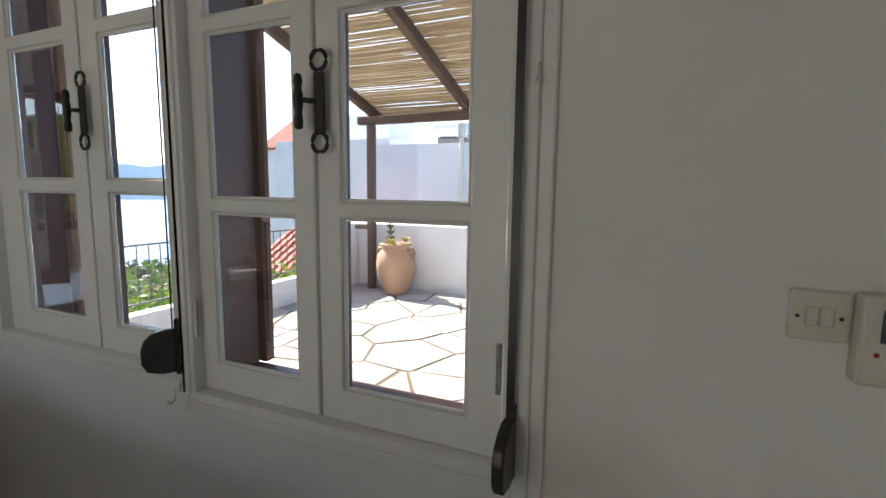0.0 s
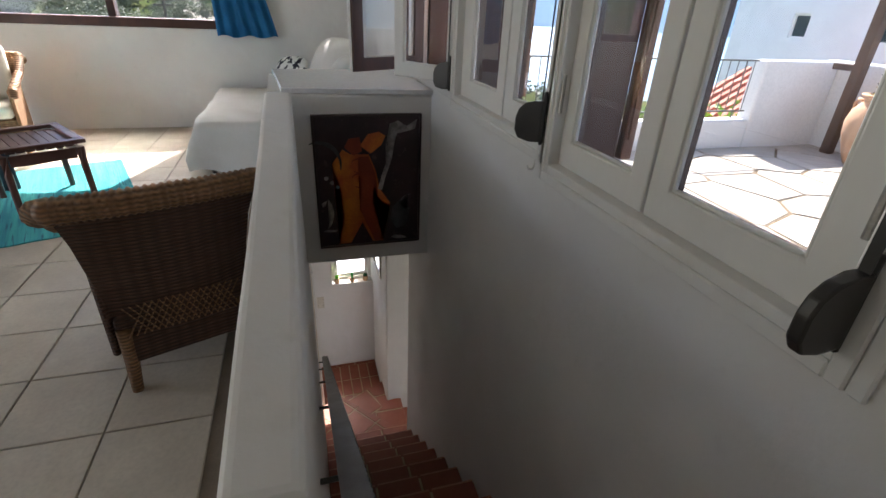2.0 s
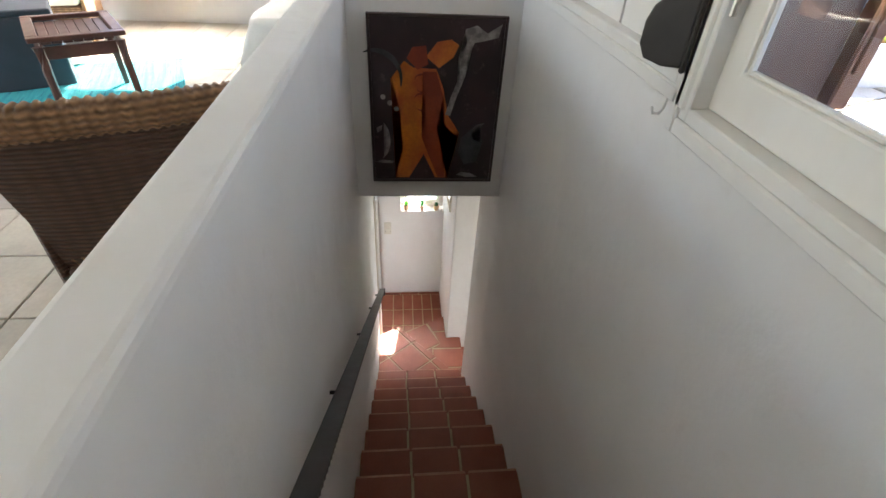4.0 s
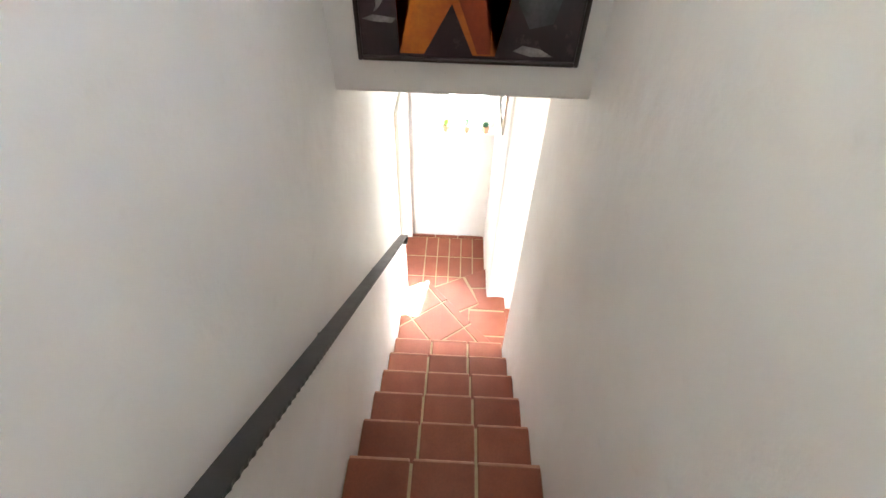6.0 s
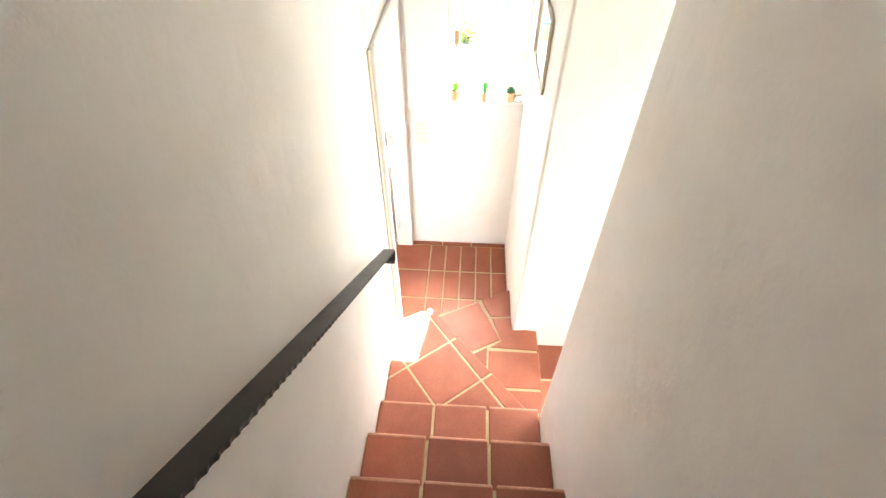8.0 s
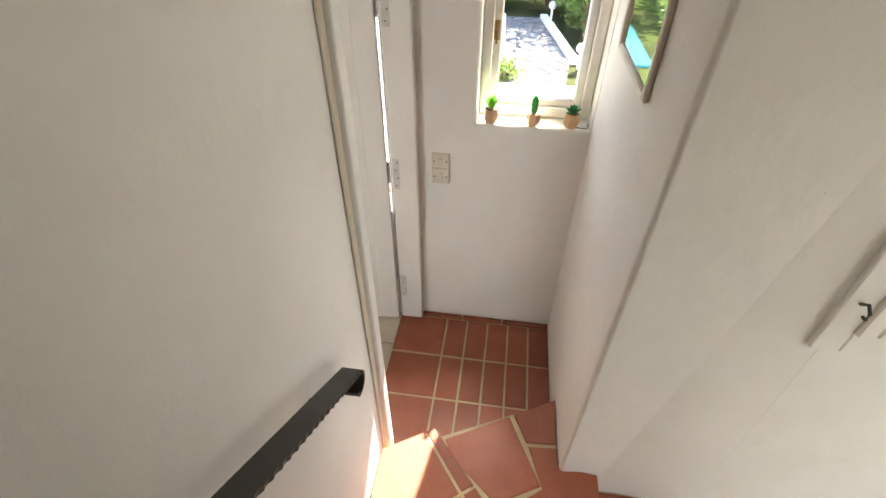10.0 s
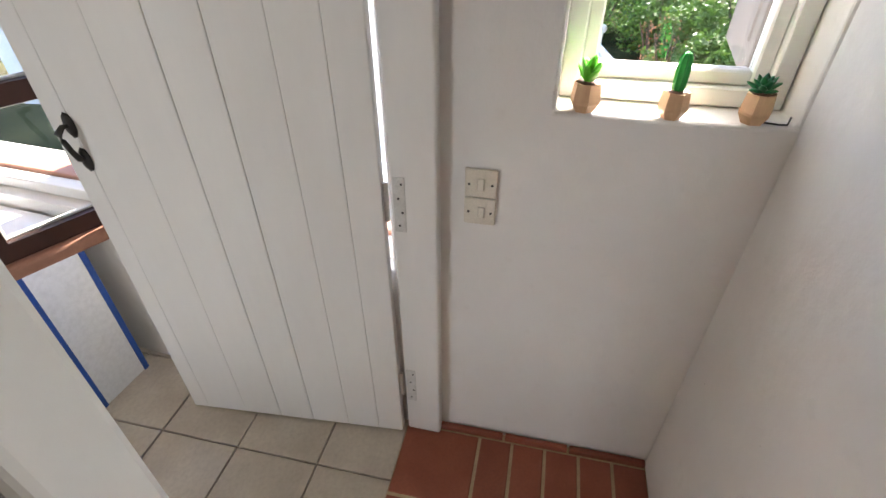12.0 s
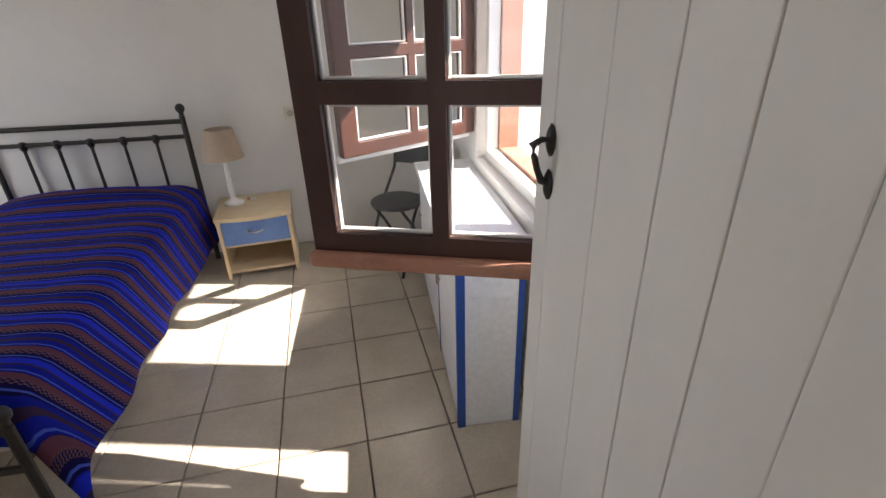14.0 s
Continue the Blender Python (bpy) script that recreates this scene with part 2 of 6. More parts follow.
wall("wall_right_room", "x", 0.742, 0.986, (1.401, 3.6), (-1.0, DROP), [(1.47, 2.05, 1.27, 2.1)], soft=0)
wall("wall_door", "y", -0.16, 0.0, (0.003, 1.057), (-1.0, DROP - 0.002), [(0.0, 1.035, -0.02, 2.09)])
wall("wall_stair_left", "y", -0.15, 0.0, (5.048, 5.3), (-1.0, UP - 0.013))
tagged(part("wall_parapet_end", prism(B(), [(1.553, -0.149), (2.34, -0.137), (2.34, -0.001), (1.553, -0.001)], UP - 0.013, 4.10), PLASTER), "white plastered parapet along the stairwell", "wall", "", "structure")
bm = slab(B(), "y", -0.15, 0.0, (1.06, 5.045), (-1.0, 4.10), [(1.05, 2.348, DROP - 0.004, 4.2)])
for v in bm.verts:
    if v.co.y < -0.1 and v.co.x > 2.4:
        v.co.y = -0.150 + 0.018 * (v.co.x - 2.2)
for k in range(16):
    bmesh.ops.bisect_plane(bm, geom=bm.verts[:] + bm.edges[:] + bm.faces[:], plane_co=(0, 0, -0.7 + 0.3 * k), plane_no=(0, 0, 1))
for i in range(14):
    xs = 1.8 + i * 0.24
    bmesh.ops.bisect_plane(bm, geom=bm.verts[:] + bm.edges[:] + bm.faces[:], plane_co=(xs, 0, 0), plane_no=(1, 0, 0))
for v in bm.verts:
    if v.co.z > 4:
        v.co.z += 0.004 * noise.noise(v.co * 3)
    v.co.y += 0.003 * noise.noise(v.co * 4 + Vector((3, 0, 0)))
ob = tagged(part("wall_parapet", bm, PLASTER), "white plastered parapet along the stairwell", "wall", "", "structure")
md = ob.modifiers.new("round", "BEVEL")
md.width, md.segments, md.limit_method, md.angle_limit = 0.018, 3, "ANGLE", radians(40)
wall("wall_bedroom_back", "y", -3.72, -3.51, (-0.55, 4.2), (-1.0, DROP))
# openings in the next two unseen walls are assumed, for the fill lamps
wall("wall_bedroom_east", "x", 4.0, 4.2, (-3.507, -0.163), (-1.0, DROP), [(-3.2, -2.0, 0.0, 2.1)])
wall("wall_right_room_back", "y", 3.6, 3.8, (0.74, 7.2), (-1.0, DROP), [(1.0, 3.0, -0.18, 2.1)])
wall("wall_right_room_east", "x", 7.003, 7.2, (0.86, 3.597), (-1.0, DROP))
WIN_HOLES = [(*W1, SILL, HEAD), (*W2, SILL2, HEAD), (*W3, 4.17, HEAD)]
wall("wall_stair_right", "y", WIDTH, 1.10, (1.772, 7.0), (-1.0, 6.2), WIN_HOLES, soft=0.014)
wall("wall_window", "y", WIDTH, 1.10, (-0.55, 1.769), (3.003, 6.2))
FAR_WIN = (-2.75, -0.58, 4.28, 5.72)
FAR_WIN2 = (0.40, 0.72, 4.93, 5.72)
wall("wall_far", "x", -0.8, -0.553, (-4.2, 1.1), (3.0, 6.2), [FAR_WIN, FAR_WIN2], soft=0.008)
# assumed opening in this unseen wall holds the upper fill lamp
wall("wall_upper_south", "y", -4.4, -4.2, (-0.8, 7.2), (3.0, 6.2), [(2.1, 4.7, UP, 5.45)])
wall("wall_upper_east", "x", 7.003, 7.2, (-4.197, 1.1), (3.0, 6.2))
tagged(part("ceiling", box(B(), -0.8, 7.2, -4.4, 1.12, 6.203, 6.4), PLASTER), "white plastered ceiling", "ceiling", "", "structure")
bm = B()
box(bm, -0.55, 2.376, -4.197, 0.858, DROP + 0.003, UP - 0.012)
box(bm, 2.376, 7.0, -4.197, -0.088, DROP + 0.003, UP - 0.012)
box(bm, TOPX, 7.0, -0.088, 0.852, DROP + 0.003, UP - 0.012)
tagged(part("floor_upper", bm, BGROUT), "beige square ceramic tiles with brown joints", "floor", "", "structure")
# the boxed-in stair head with its picture wall and polished slab
wall("wall_picture", "x", 2.26, 2.383, (-0.04, WIDTH + 0.04), (DROP, 4.088), soft=0.015, label="white plastered wall over the stair")
wall("wall_box_back", "x", 1.45, 1.55, (-0.15, 0.858), (UP, 4.06))
tagged(part("slab_top", prism(B(), [(1.42, -0.13), (2.345, -0.055), (2.425, 0.852), (1.42, 0.852)], 4.092, 4.122, 0.004), MARBLE), "polished white slab capping the boxed stair head", "slab", "", "structure")
tagged(part("ceiling_landing", box(B(), 0.0, 2.258, 0.002, 0.85, DROP, DROP + 0.002), PLASTER), "white plastered ceiling over the landing", "ceiling", "", "structure")
tagged(part("ceiling_right_room", box(B(), 0.99, 7.0, 1.033, 3.6, DROP, DROP + 0.1), PLASTER), "white plastered ceiling", "ceiling", "", "structure")
tagged(part("ceiling_bedroom", box(B(), -0.40, 4.0, -3.51, -0.163, DROP - 0.004, DROP + 0.002), PLASTER), "white plastered bedroom ceiling", "ceiling", "", "structure")
tagged(part("floor_lower", box(B(), -0.5, 4.2, -3.7, 0.775, -0.3, -0.012), BGROUT), "beige square ceramic tiles with brown joints", "floor", "", "structure")
tagged(part("floor_right_room", box(B(), 0.9, 7.1, 0.95, 3.7, -0.5, -0.192), BGROUT), "beige ceramic tiles", "floor", "", "structure")

# stair: body, and terracotta tiles laid on it further down
bm = B()
for i in range(13):
    box(bm, N0X + i * GOING + 0.012, TOPX, 0.004, WIDTH - 0.003, N0Z + (i - 1) * RISE, N0Z + i * RISE - 0.005)
box(bm, N0X + 0.012, TOPX, 0.004, WIDTH - 0.003, -0.3, N0Z - RISE)
staircase = tagged(part("staircase", bm, GROUT), "terracotta-tiled stair with sandy joints between white walls", "stairs", "", "structure")
# ---- casements ----
def ring(bm, u0, u1, z0, z1, w, y0, y1, m=None, bevel=0.0):
    """A rectangular frame of four bars, w wide, from y0 to y1."""
    for a in ((u0, u0 + w, z0, z1), (u1 - w, u1, z0, z1), (u0 + w, u1 - w, z0, z0 + w), (u0 + w, u1 - w, z1 - w, z1)):
        box(bm, a[0], a[1], y0, y1, a[2], a[3], bevel, 1, m)
    return bm


def sash(parent, at, w, h, cols, rows, inner, outer, drip=False, name="sash"):
    """A glazed casement leaf: hinge edge at the origin, reaching along +x; its room side faces -y. cols and rows are pane spans."""
    holes = [(a, b, c, d) for a, b in cols for c, d in rows]
    leaf = part(name, slab(B(), "y", 0.0, 0.026, (0, w), (0, h), holes), inner, parent, at=at)
    md = leaf.modifiers.new("round", "BEVEL")
    md.width, md.segments, md.limit_method, md.angle_limit = 0.006, 2, "ANGLE", radians(40)
    part("outer_frame", slab(B(), "y", 0.027, 0.045, (0.002, w - 0.002), (0.002, h - 0.002), holes), outer, leaf)
    bm = B()
    for a, b, c, d in holes:
        ring(bm, a, b, c, d, 0.009, 0.006, 0.02, bevel=0.003)
    part("glazing_bead", bm, WHITEWOOD, leaf)
    for a, b, c, d in holes:
        ob = part("pane", box(B(), a + 0.001, b - 0.001, 0.0225, 0.0255, c + 0.001, d - 0.001), GLASS, leaf)
        ob.visible_shadow = False
    if drip:
        part("drip_rail", box(B(), -0.01, w + 0.01, 0.04, 0.075, -0.034, 0.014, 0.014, 3), drip, leaf)
    return leaf


def latch(parent, at):
    """Black wrought espagnolette plate with scrolled ends and a turn knob."""
    bm = B()
    box(bm, -0.017, 0.017, -0.008, 0.0, -0.075, 0.075, 0.003)
    for s in (-1, 1):
        for q in (-1, 1):
            tube(bm, [(q * (0.004 + 0.02 * math.sin(a)), -0.005, s * (0.078 + 0.024 * (1 - math.cos(a)))) for a in [k * math.pi / 7 for k in range(8)]], 0.0055, 6)
    plate = part("latch", bm, IRON, parent, "black wrought iron latch", at=at)
    bm = B()
    cyl(bm, (0, 0, 0), (-0.045, -0.02, 0.005), 0.007, n=8)
    lathe(bm, [(0.004, -0.07), (0.011, -0.066), (0.012, -0.045), (0.009, -0.03), (0.012, -0.01), (0.012, 0.02), (0.009, 0.035), (0.012, 0.05), (0.009, 0.066), (0.003, 0.07)], 10, (-0.05, -0.025, 0.0))
    part("turn_knob", bm, IRON, plate, smooth=True)
    return plate


def upper_window(name, span, sill, leaves, label):
    x0, x1 = span
    top = thing(name, (x0, WIDTH, sill), label, "window", "casements over the stair", kind="structure")
    bm = B()
    ring(bm, -0.035, x1 - x0 + 0.035, -0.035, HEAD - sill + 0.035, 0.035, -0.016, 0.0, bevel=0.004)
    ring(bm, 0.0, x1 - x0, 0.0, HEAD - sill, 0.03, -0.01, 0.085, bevel=0.003)
    part("window_frame", bm, WHITEWOOD, top)
    bm = B()
    ring(bm, 0.002, x1 - x0 - 0.002, 0.002, HEAD - sill - 0.002, 0.05, 0.09, 0.243, bevel=0.004)
    part("outer_frame", bm, DARKWOOD, top)
    for hinge, w, ang, flip, cols in leaves:
        rows = [(0.09, 0.565), (0.605, 1.085), (1.125, 1.60)]
        m = pose(hinge - x0, 0.03, 0.03, 0, 0, ang)
        if flip:
            m = pose(hinge - x0, 0.03 + 0.0, 0.03, 0, 0, ang) @ Matrix.Diagonal((-1, 1, 1, 1))
        sash(top, m, w, HEAD - sill - 0.06 if sill < 4.15 else 1.58, [cols], rows if sill < 4.15 else [(0.08, 0.54), (0.575, 1.04), (1.075, 1.52)], WHITEWOOD, DARKWOOD)
    return top


win1 = upper_window("window_1", W1, SILL, [(3.962, 0.465, 0, False, (0.075, 0.395)), (4.985, 0.548, 0, True, (0.115, 0.475))], "white painted casement window, closed, with dark outer frame")
win2 = upper_window("window_2", W2, SILL2, [(2.858, 0.585, 0, False, (0.15, 0.505)), (3.91, 0.455, 0, True, (0.055, 0.365))], "white painted casement window, closed, with dark outer frame")
win3 = upper_window("window_3", W3, 4.17, [(2.772, 0.50, 32, True, (0.075, 0.42)), (1.91, 0.60, -122 + 180 - 118, False, (0.08, 0.52))], "white and dark brown casement window with both leaves swung into the room")
part("wide_trim", box(B(), 5.036 - W1[0], 5.068 - W1[0], -0.013, 0.0, -0.035, HEAD - SILL + 0.035, 0.004), WHITEWOOD, win1)
latch(win1, pose(4.463 - W1[0], 0.014, 4.97 - SILL))
latch(win2, pose(3.48 - W2[0], 0.014, 5.0 - SILL2))
latch(win3, pose(2.40 - W3[0], -0.235, 5.0 - 4.17, 0, 0, 32))
for w, xs in ((win1, (4.956, 3.975)), (win2, (3.9,))):
    for xh in xs:
        for zh in (0.25, 1.45):
            part("hinge", cyl(B(), (xh - w.location.x, 0.008, zh - 0.045), (xh - w.location.x, 0.008, zh + 0.075), 0.007, n=8), STEEL if w is win1 else WHITEWOOD, w)
for x, deep in ((3.985, 1.145), (2.88, 1.145), (2.70, 1.34)):
    sh = thing("shutter", (x, 0.0, SILL), "brown wooden shutter folded back in the window reveal", "shutter", "folded window shutters")
    bm = B()
    box(bm, -0.0, 0.038, 1.102, deep, 0.05, 1.69, 0.004)
    part("leaf", bm, BROWNWOOD, sh)
    for z0, z1 in ((0.12, 0.55), (0.62, 1.08), (1.15, 1.62)):
        part("panel", box(B(), 0.036, 0.044, 1.112, deep - 0.012, z0, z1, 0.003), BROWNWOOD, sh)


def strap_box(x, y, z, rz, top, label, sw=0.009):
    """Blind strap with its black winding box on the window frame."""
    t = thing("strap_winder", (x, y, z), label, "strap winder", "blind strap winders", rz)
    bm = B()
    box(bm, -0.011, 0.011, -0.012, 0.0, -0.085, 0.095, 0.004)
    part("plate", bm, BLACKPLASTIC, t)
    prof = [(-0.008, -0.075), (-0.05, -0.08), (-0.092, -0.072), (-0.108, -0.045), (-0.108, 0.0), (-0.098, 0.03), (-0.075, 0.052), (-0.04, 0.062), (-0.008, 0.066)]
    bm = B()
    a = [bm.verts.new((-0.013, p, q)) for p, q in prof]
    b = [bm.verts.new((0.013, p, q)) for p, q in prof]
    bm.faces.new(a), bm.faces.new(b[::-1])
    for k in range(len(prof)):
        bm.faces.new((a[k], a[(k + 1) % len(prof)], b[(k + 1) % len(prof)], b[k]))
    bmesh.ops.bevel(bm, geom=bm.edges[:], offset=0.005, segments=2, affect="EDGES", profile=0.5)
    part("housing", bm, BLACKPLASTIC, t, smooth=False)
    part("strap", box(B(), -sw, sw, -0.02, -0.016, 0.05, top - z), BLACKPLASTIC, t)
    return t


strap_box(4.998, 0.838, 4.19, 0, 5.95, "black blind strap winder on white window frame")
strap_box(3.925, 0.84, 4.25, -50, 5.95, "black blind cord winder on white window frame", 0.0022)
strap_box(2.815, 0.84, 4.26, -50, 5.95, "black blind strap winder on white window frame", 0.005)


def hook(x, y, z):
    t = thing("wall_hook", (x, y, z), "small white painted open wall hook", "hook", "small wall hooks")
    part("bent_wire", tube(B(), [(0, 0.0, 0.02), (0, -0.012, 0.02), (0, -0.015, -0.005), (0.0, -0.022, -0.018), (0.0, -0.036, -0.018), (0.0, -0.042, -0.004)], 0.0035, 7), WHITEWOOD, t, smooth=True)
    return t


hook(3.89, WIDTH - 0.001, 4.085)
hook(5.03, WIDTH - 0.014, 4.985)

# far wall of the upper room
fw = thing("window_4", (-0.70, FAR_WIN[0], FAR_WIN[2]), "wide dark-framed picture window looking on hills", "window", kind="structure")
bm = B()
L, H = FAR_WIN[1] - FAR_WIN[0], FAR_WIN[3] - FAR_WIN[2]
R90 = pose(0, 0, 0, 0, 0, 90)
ring(bm, 0.0, L, 0.0, H, 0.085, -0.165, 0.03, R90, 0.006)
box(bm, L * 0.5 - 0.035, L * 0.5 + 0.035, -0.10, 0.02, 0.086, H - 0.086, 0.005, 1, R90)
part("window_frame", bm, DARKWOOD, fw)
for a, b in ((0.086, L * 0.5 - 0.036), (L * 0.5 + 0.036, L - 0.086)):
    ob = part("pane", box(B(), a, b, -0.03, -0.026, 0.086, H - 0.086, 0, 1, R90), GLASS, fw)
    ob.visible_shadow = False
sw = thing("window_5", (-0.70, FAR_WIN2[0], FAR_WIN2[2]), "small white-framed window beside the blue curtain", "window", kind="structure")
bm = B()
L, H = FAR_WIN2[1] - FAR_WIN2[0], FAR_WIN2[3] - FAR_WIN2[2]
ring(bm, -0.14, L + 0.12, -0.12, H + 0.1, 0.11, -0.165, -0.149, R90, 0.004)
ring(bm, 0.0, L, 0.0, H, 0.04, -0.155, 0.02, R90, 0.004)
part("window_frame", bm, WHITEWOOD, sw)
ob = part("pane", box(B(), 0.04, L - 0.04, -0.03, -0.026, 0.04, H - 0.04, 0, 1, R90), GLASS, sw)
ob.visible_shadow = False

# landing window: white frame deep in the reveal
lw = thing("window_6", (-0.15, LAND_WIN[0], LAND_WIN[2]), "white-framed landing window above a plastered sill", "window", kind="structure")
L, H = LAND_WIN[1] - LAND_WIN[0], LAND_WIN[3] - LAND_WIN[2]
bm = B()
ring(bm, 0.002, L - 0.002, 0.002, H, 0.045, -0.045, 0.04, R90, 0.004)
ring(bm, 0.047, L - 0.047, 0.047, H - 0.04, 0.035, -0.025, 0.02, R90, 0.005)
part("window_frame", bm, WHITEWOOD, lw)
ob = part("pane", box(B(), 0.083, L - 0.083, -0.002, 0.002, 0.083, H - 0.076, 0, 1, R90), GLASS, lw)
ob.visible_shadow = False
bm = B()
tube(bm, [(0.05, 0.062, 0.38), (0.062, 0.062, 0.38), (0.066, 0.062, 0.36), (0.066, 0.062, 0.33)], 0.006, 7)
box(bm, 0.044, 0.05, 0.05, 0.074, 0.34, 0.42, 0.002)
part("handle", bm, mk("brass_tarnished", (0.42, 0.28, 0.12), (0.3, 0.2, 0.1), 20, 100, 0.35, 0.2, 0.0005, metal=0.9), lw, "tarnished brass handle")

# small casement in the lower side room
rw = thing("window_7", (0.984, 1.47, 1.27), "small white wooden window with iron hook and eye", "window", kind="structure")
bm = B()
ring(bm, -0.115, 0.7, -0.1, 0.95, 0.085, -0.022, 0.0, R90, 0.004)
ring(bm, -0.03, 0.61, -0.02, 0.85, 0.055, -0.035, 0.06, R90, 0.006)
part("window_frame", bm, WHITEWOOD, rw)
ob = part("pane", box(B(), 0.025, 0.56, 0.01, 0.014, 0.035, 0.79, 0, 1, R90), GLASS, rw)
ob.visible_shadow = False
bm = B()
tube(bm, [(0.022, -0.075, 0.10), (0.045, -0.075, 0.12), (0.06, -0.07, 0.10), (0.055, -0.066, 0.075), (0.04, -0.062, 0.07)], 0.005, 7)
tube(bm, [(0.036, -0.02, 0.40), (0.05, -0.015, 0.40), (0.055, 0.03, 0.405), (0.05, 0.075, 0.395)], [0.005, 0.006, 0.007, 0.01], 7)
part("hook", bm, IRON, rw, "black iron hook and turn handle")

GREYWOOD = mk("weathered_grey_wood", (0.20, 0.17, 0.15), (0.14, 0.12, 0.11), 6, 60, 0.8, 0.4, 0.001, stretch=(1, 1, 0.2))
lsh = thing("shutter", (-0.262, 0.735, LAND_WIN[2]), "grey-brown wooden shutter swung open outside the landing window", "shutter")
part("leaf", box(B(), -0.50, 0.0, -0.018, 0.018, 0.02, 0.95, 0.004, 1, pose(0, 0, 0, 0, 0, -9)), GREYWOOD, lsh)
part("panel", box(B(), -0.43, -0.07, -0.024, 0.024, 0.10, 0.86, 0.006, 1, pose(0, 0, 0, 0, 0, -9)), GREYWOOD, lsh)
# ---- winders, landing ----
POLY_A = [(0.924, 0.20), (0.641, 0.774), (0.988, 0.774), (1.0, 0.945), (1.40, 0.945), (1.72, 0.945), (1.72, 0.86), (1.05, 0.18)]
AZ, BZ = 0.18, 0.37
POLY_B = [(1.115, 0.004), (0.985, 0.211), (1.187, 0.372), (1.388, 0.57), (1.72, 0.852), (N0X + 0.02, 0.852), (N0X + 0.02, 0.004)]


def shrink(poly, d):
    c = Vector((sum(p[0] for p in poly) / len(poly), sum(p[1] for p in poly) / len(poly)))
    out = []
    for p in poly:
        v = Vector(p) - c
        out.append(tuple(c + v * max(0.0, 1 - d / max(v.length, 1e-4))))
    return out


part("winder_lower", prism(B(), shrink(POLY_A, 0.012), -0.3, AZ - 0.004), GROUT, staircase)
part("winder_upper", prism(B(), shrink(POLY_B, 0.008), -0.3, BZ - 0.004), GROUT, staircase)
part("landing_bed", box(B(), 0.001, 1.2, -0.158, 0.774, -0.011, -0.0035), GROUT, staircase)
part("step_down_bed", box(B(), 0.99, 1.74, 0.952, 1.245, -0.35, -0.004), GROUT, staircase)


def clip(poly, px, py, nx, ny):
    """Keeps the side of a polygon where (p - P) . n <= 0."""
    out = []
    for i, a in enumerate(poly):
        b = poly[(i + 1) % len(poly)]
        da, db = (a[0] - px) * nx + (a[1] - py) * ny, (b[0] - px) * nx + (b[1] - py) * ny
        if da <= 0:
            out.append(a)
        if da * db < 0:
            k = da / (da - db)
            out.append((a[0] + k * (b[0] - a[0]), a[1] + k * (b[1] - a[1])))
    return out


def area(poly):
    return abs(sum(a[0] * b[1] - b[0] * a[1] for a, b in zip(poly, poly[1:] + poly[:1]))) / 2


def inside(poly, convex):
    """Clips poly by a convex polygon."""
    s = sum(a[0] * b[1] - b[0] * a[1] for a, b in zip(convex, convex[1:] + convex[:1]))
    cv = convex if s > 0 else convex[::-1]
    for a, b in zip(cv, cv[1:] + cv[:1]):
        ex, ey = b[0] - a[0], b[1] - a[1]
        poly = clip(poly, a[0], a[1], ey, -ex)
        if len(poly) < 3:
            return []
    return poly


def tile(poly, z, thick, parent, material, name="tile", bevel=0.004, tilt=0.0):
    if len(poly) < 3 or area(poly) < 4e-4:
        return None
    cx, cy = sum(p[0] for p in poly) / len(poly), sum(p[1] for p in poly) / len(poly)
    me = mesh_of(name, prism(B(), [(x - cx, y - cy) for x, y in poly], -thick, 0.0, bevel), material)
    return piece(name, me, parent, pose(cx, cy, z, random.uniform(-tilt, tilt), random.uniform(-tilt, tilt), 0))


def quad(cx, cy, w, d, deg):
    c, s = math.cos(radians(deg)), math.sin(radians(deg))
    return [(cx + a * w / 2 * c - b * d / 2 * s, cy + a * w / 2 * s + b * d / 2 * c) for a, b in ((-1, -1), (1, -1), (1, 1), (-1, 1))]


# treads: three tiles with a rounded nosing each
J = 0.0062
cols = [(0.006, 0.285), (0.285 + 2 * J, 0.57), (0.57 + 2 * J, WIDTH - 0.004)]
for i in range(14):
    x0 = N0X + i * GOING
    shift = random.uniform(-0.008, 0.008)
    for k, (a, b) in enumerate(cols):
        a2, b2 = a + (shift if k else 0), b + (shift if k < 2 else 0)
        zt = (N0Z + i * RISE) if i < 13 else UP + 0.002
        bm = box(B(), -0.004, GOING + 0.02 if i < 13 else 0.30, -(b2 - a2) / 2, (b2 - a2) / 2, -0.024, 0.0, 0.008, 3)
        piece("tile", mesh_of("tile", bm, TERRACOTTA), staircase, pose(x0, (a2 + b2) / 2, zt + random.uniform(-0.0015, 0.0015), 0, random.uniform(-0.4, 0.4), 0))
        # strip paints the light caught along the rounded nosing
        piece("nosing", mesh_of("nosing", box(B(), -0.009, 0.007, -(b2 - a2) / 2 + 0.002, (b2 - a2) / 2 - 0.002, -0.014, 0.0016, 0.006, 3), EDGELIGHT), staircase, pose(x0, (a2 + b2) / 2, zt))
    # riser face
    if i < 13:
        bm = box(B(), 0.004, 0.011, 0.006, WIDTH - 0.005, -RISE + 0.003, -0.024)
        piece("riser", mesh_of("riser", bm, TERRACOTTA), staircase, pose(x0, 0, N0Z + i * RISE))

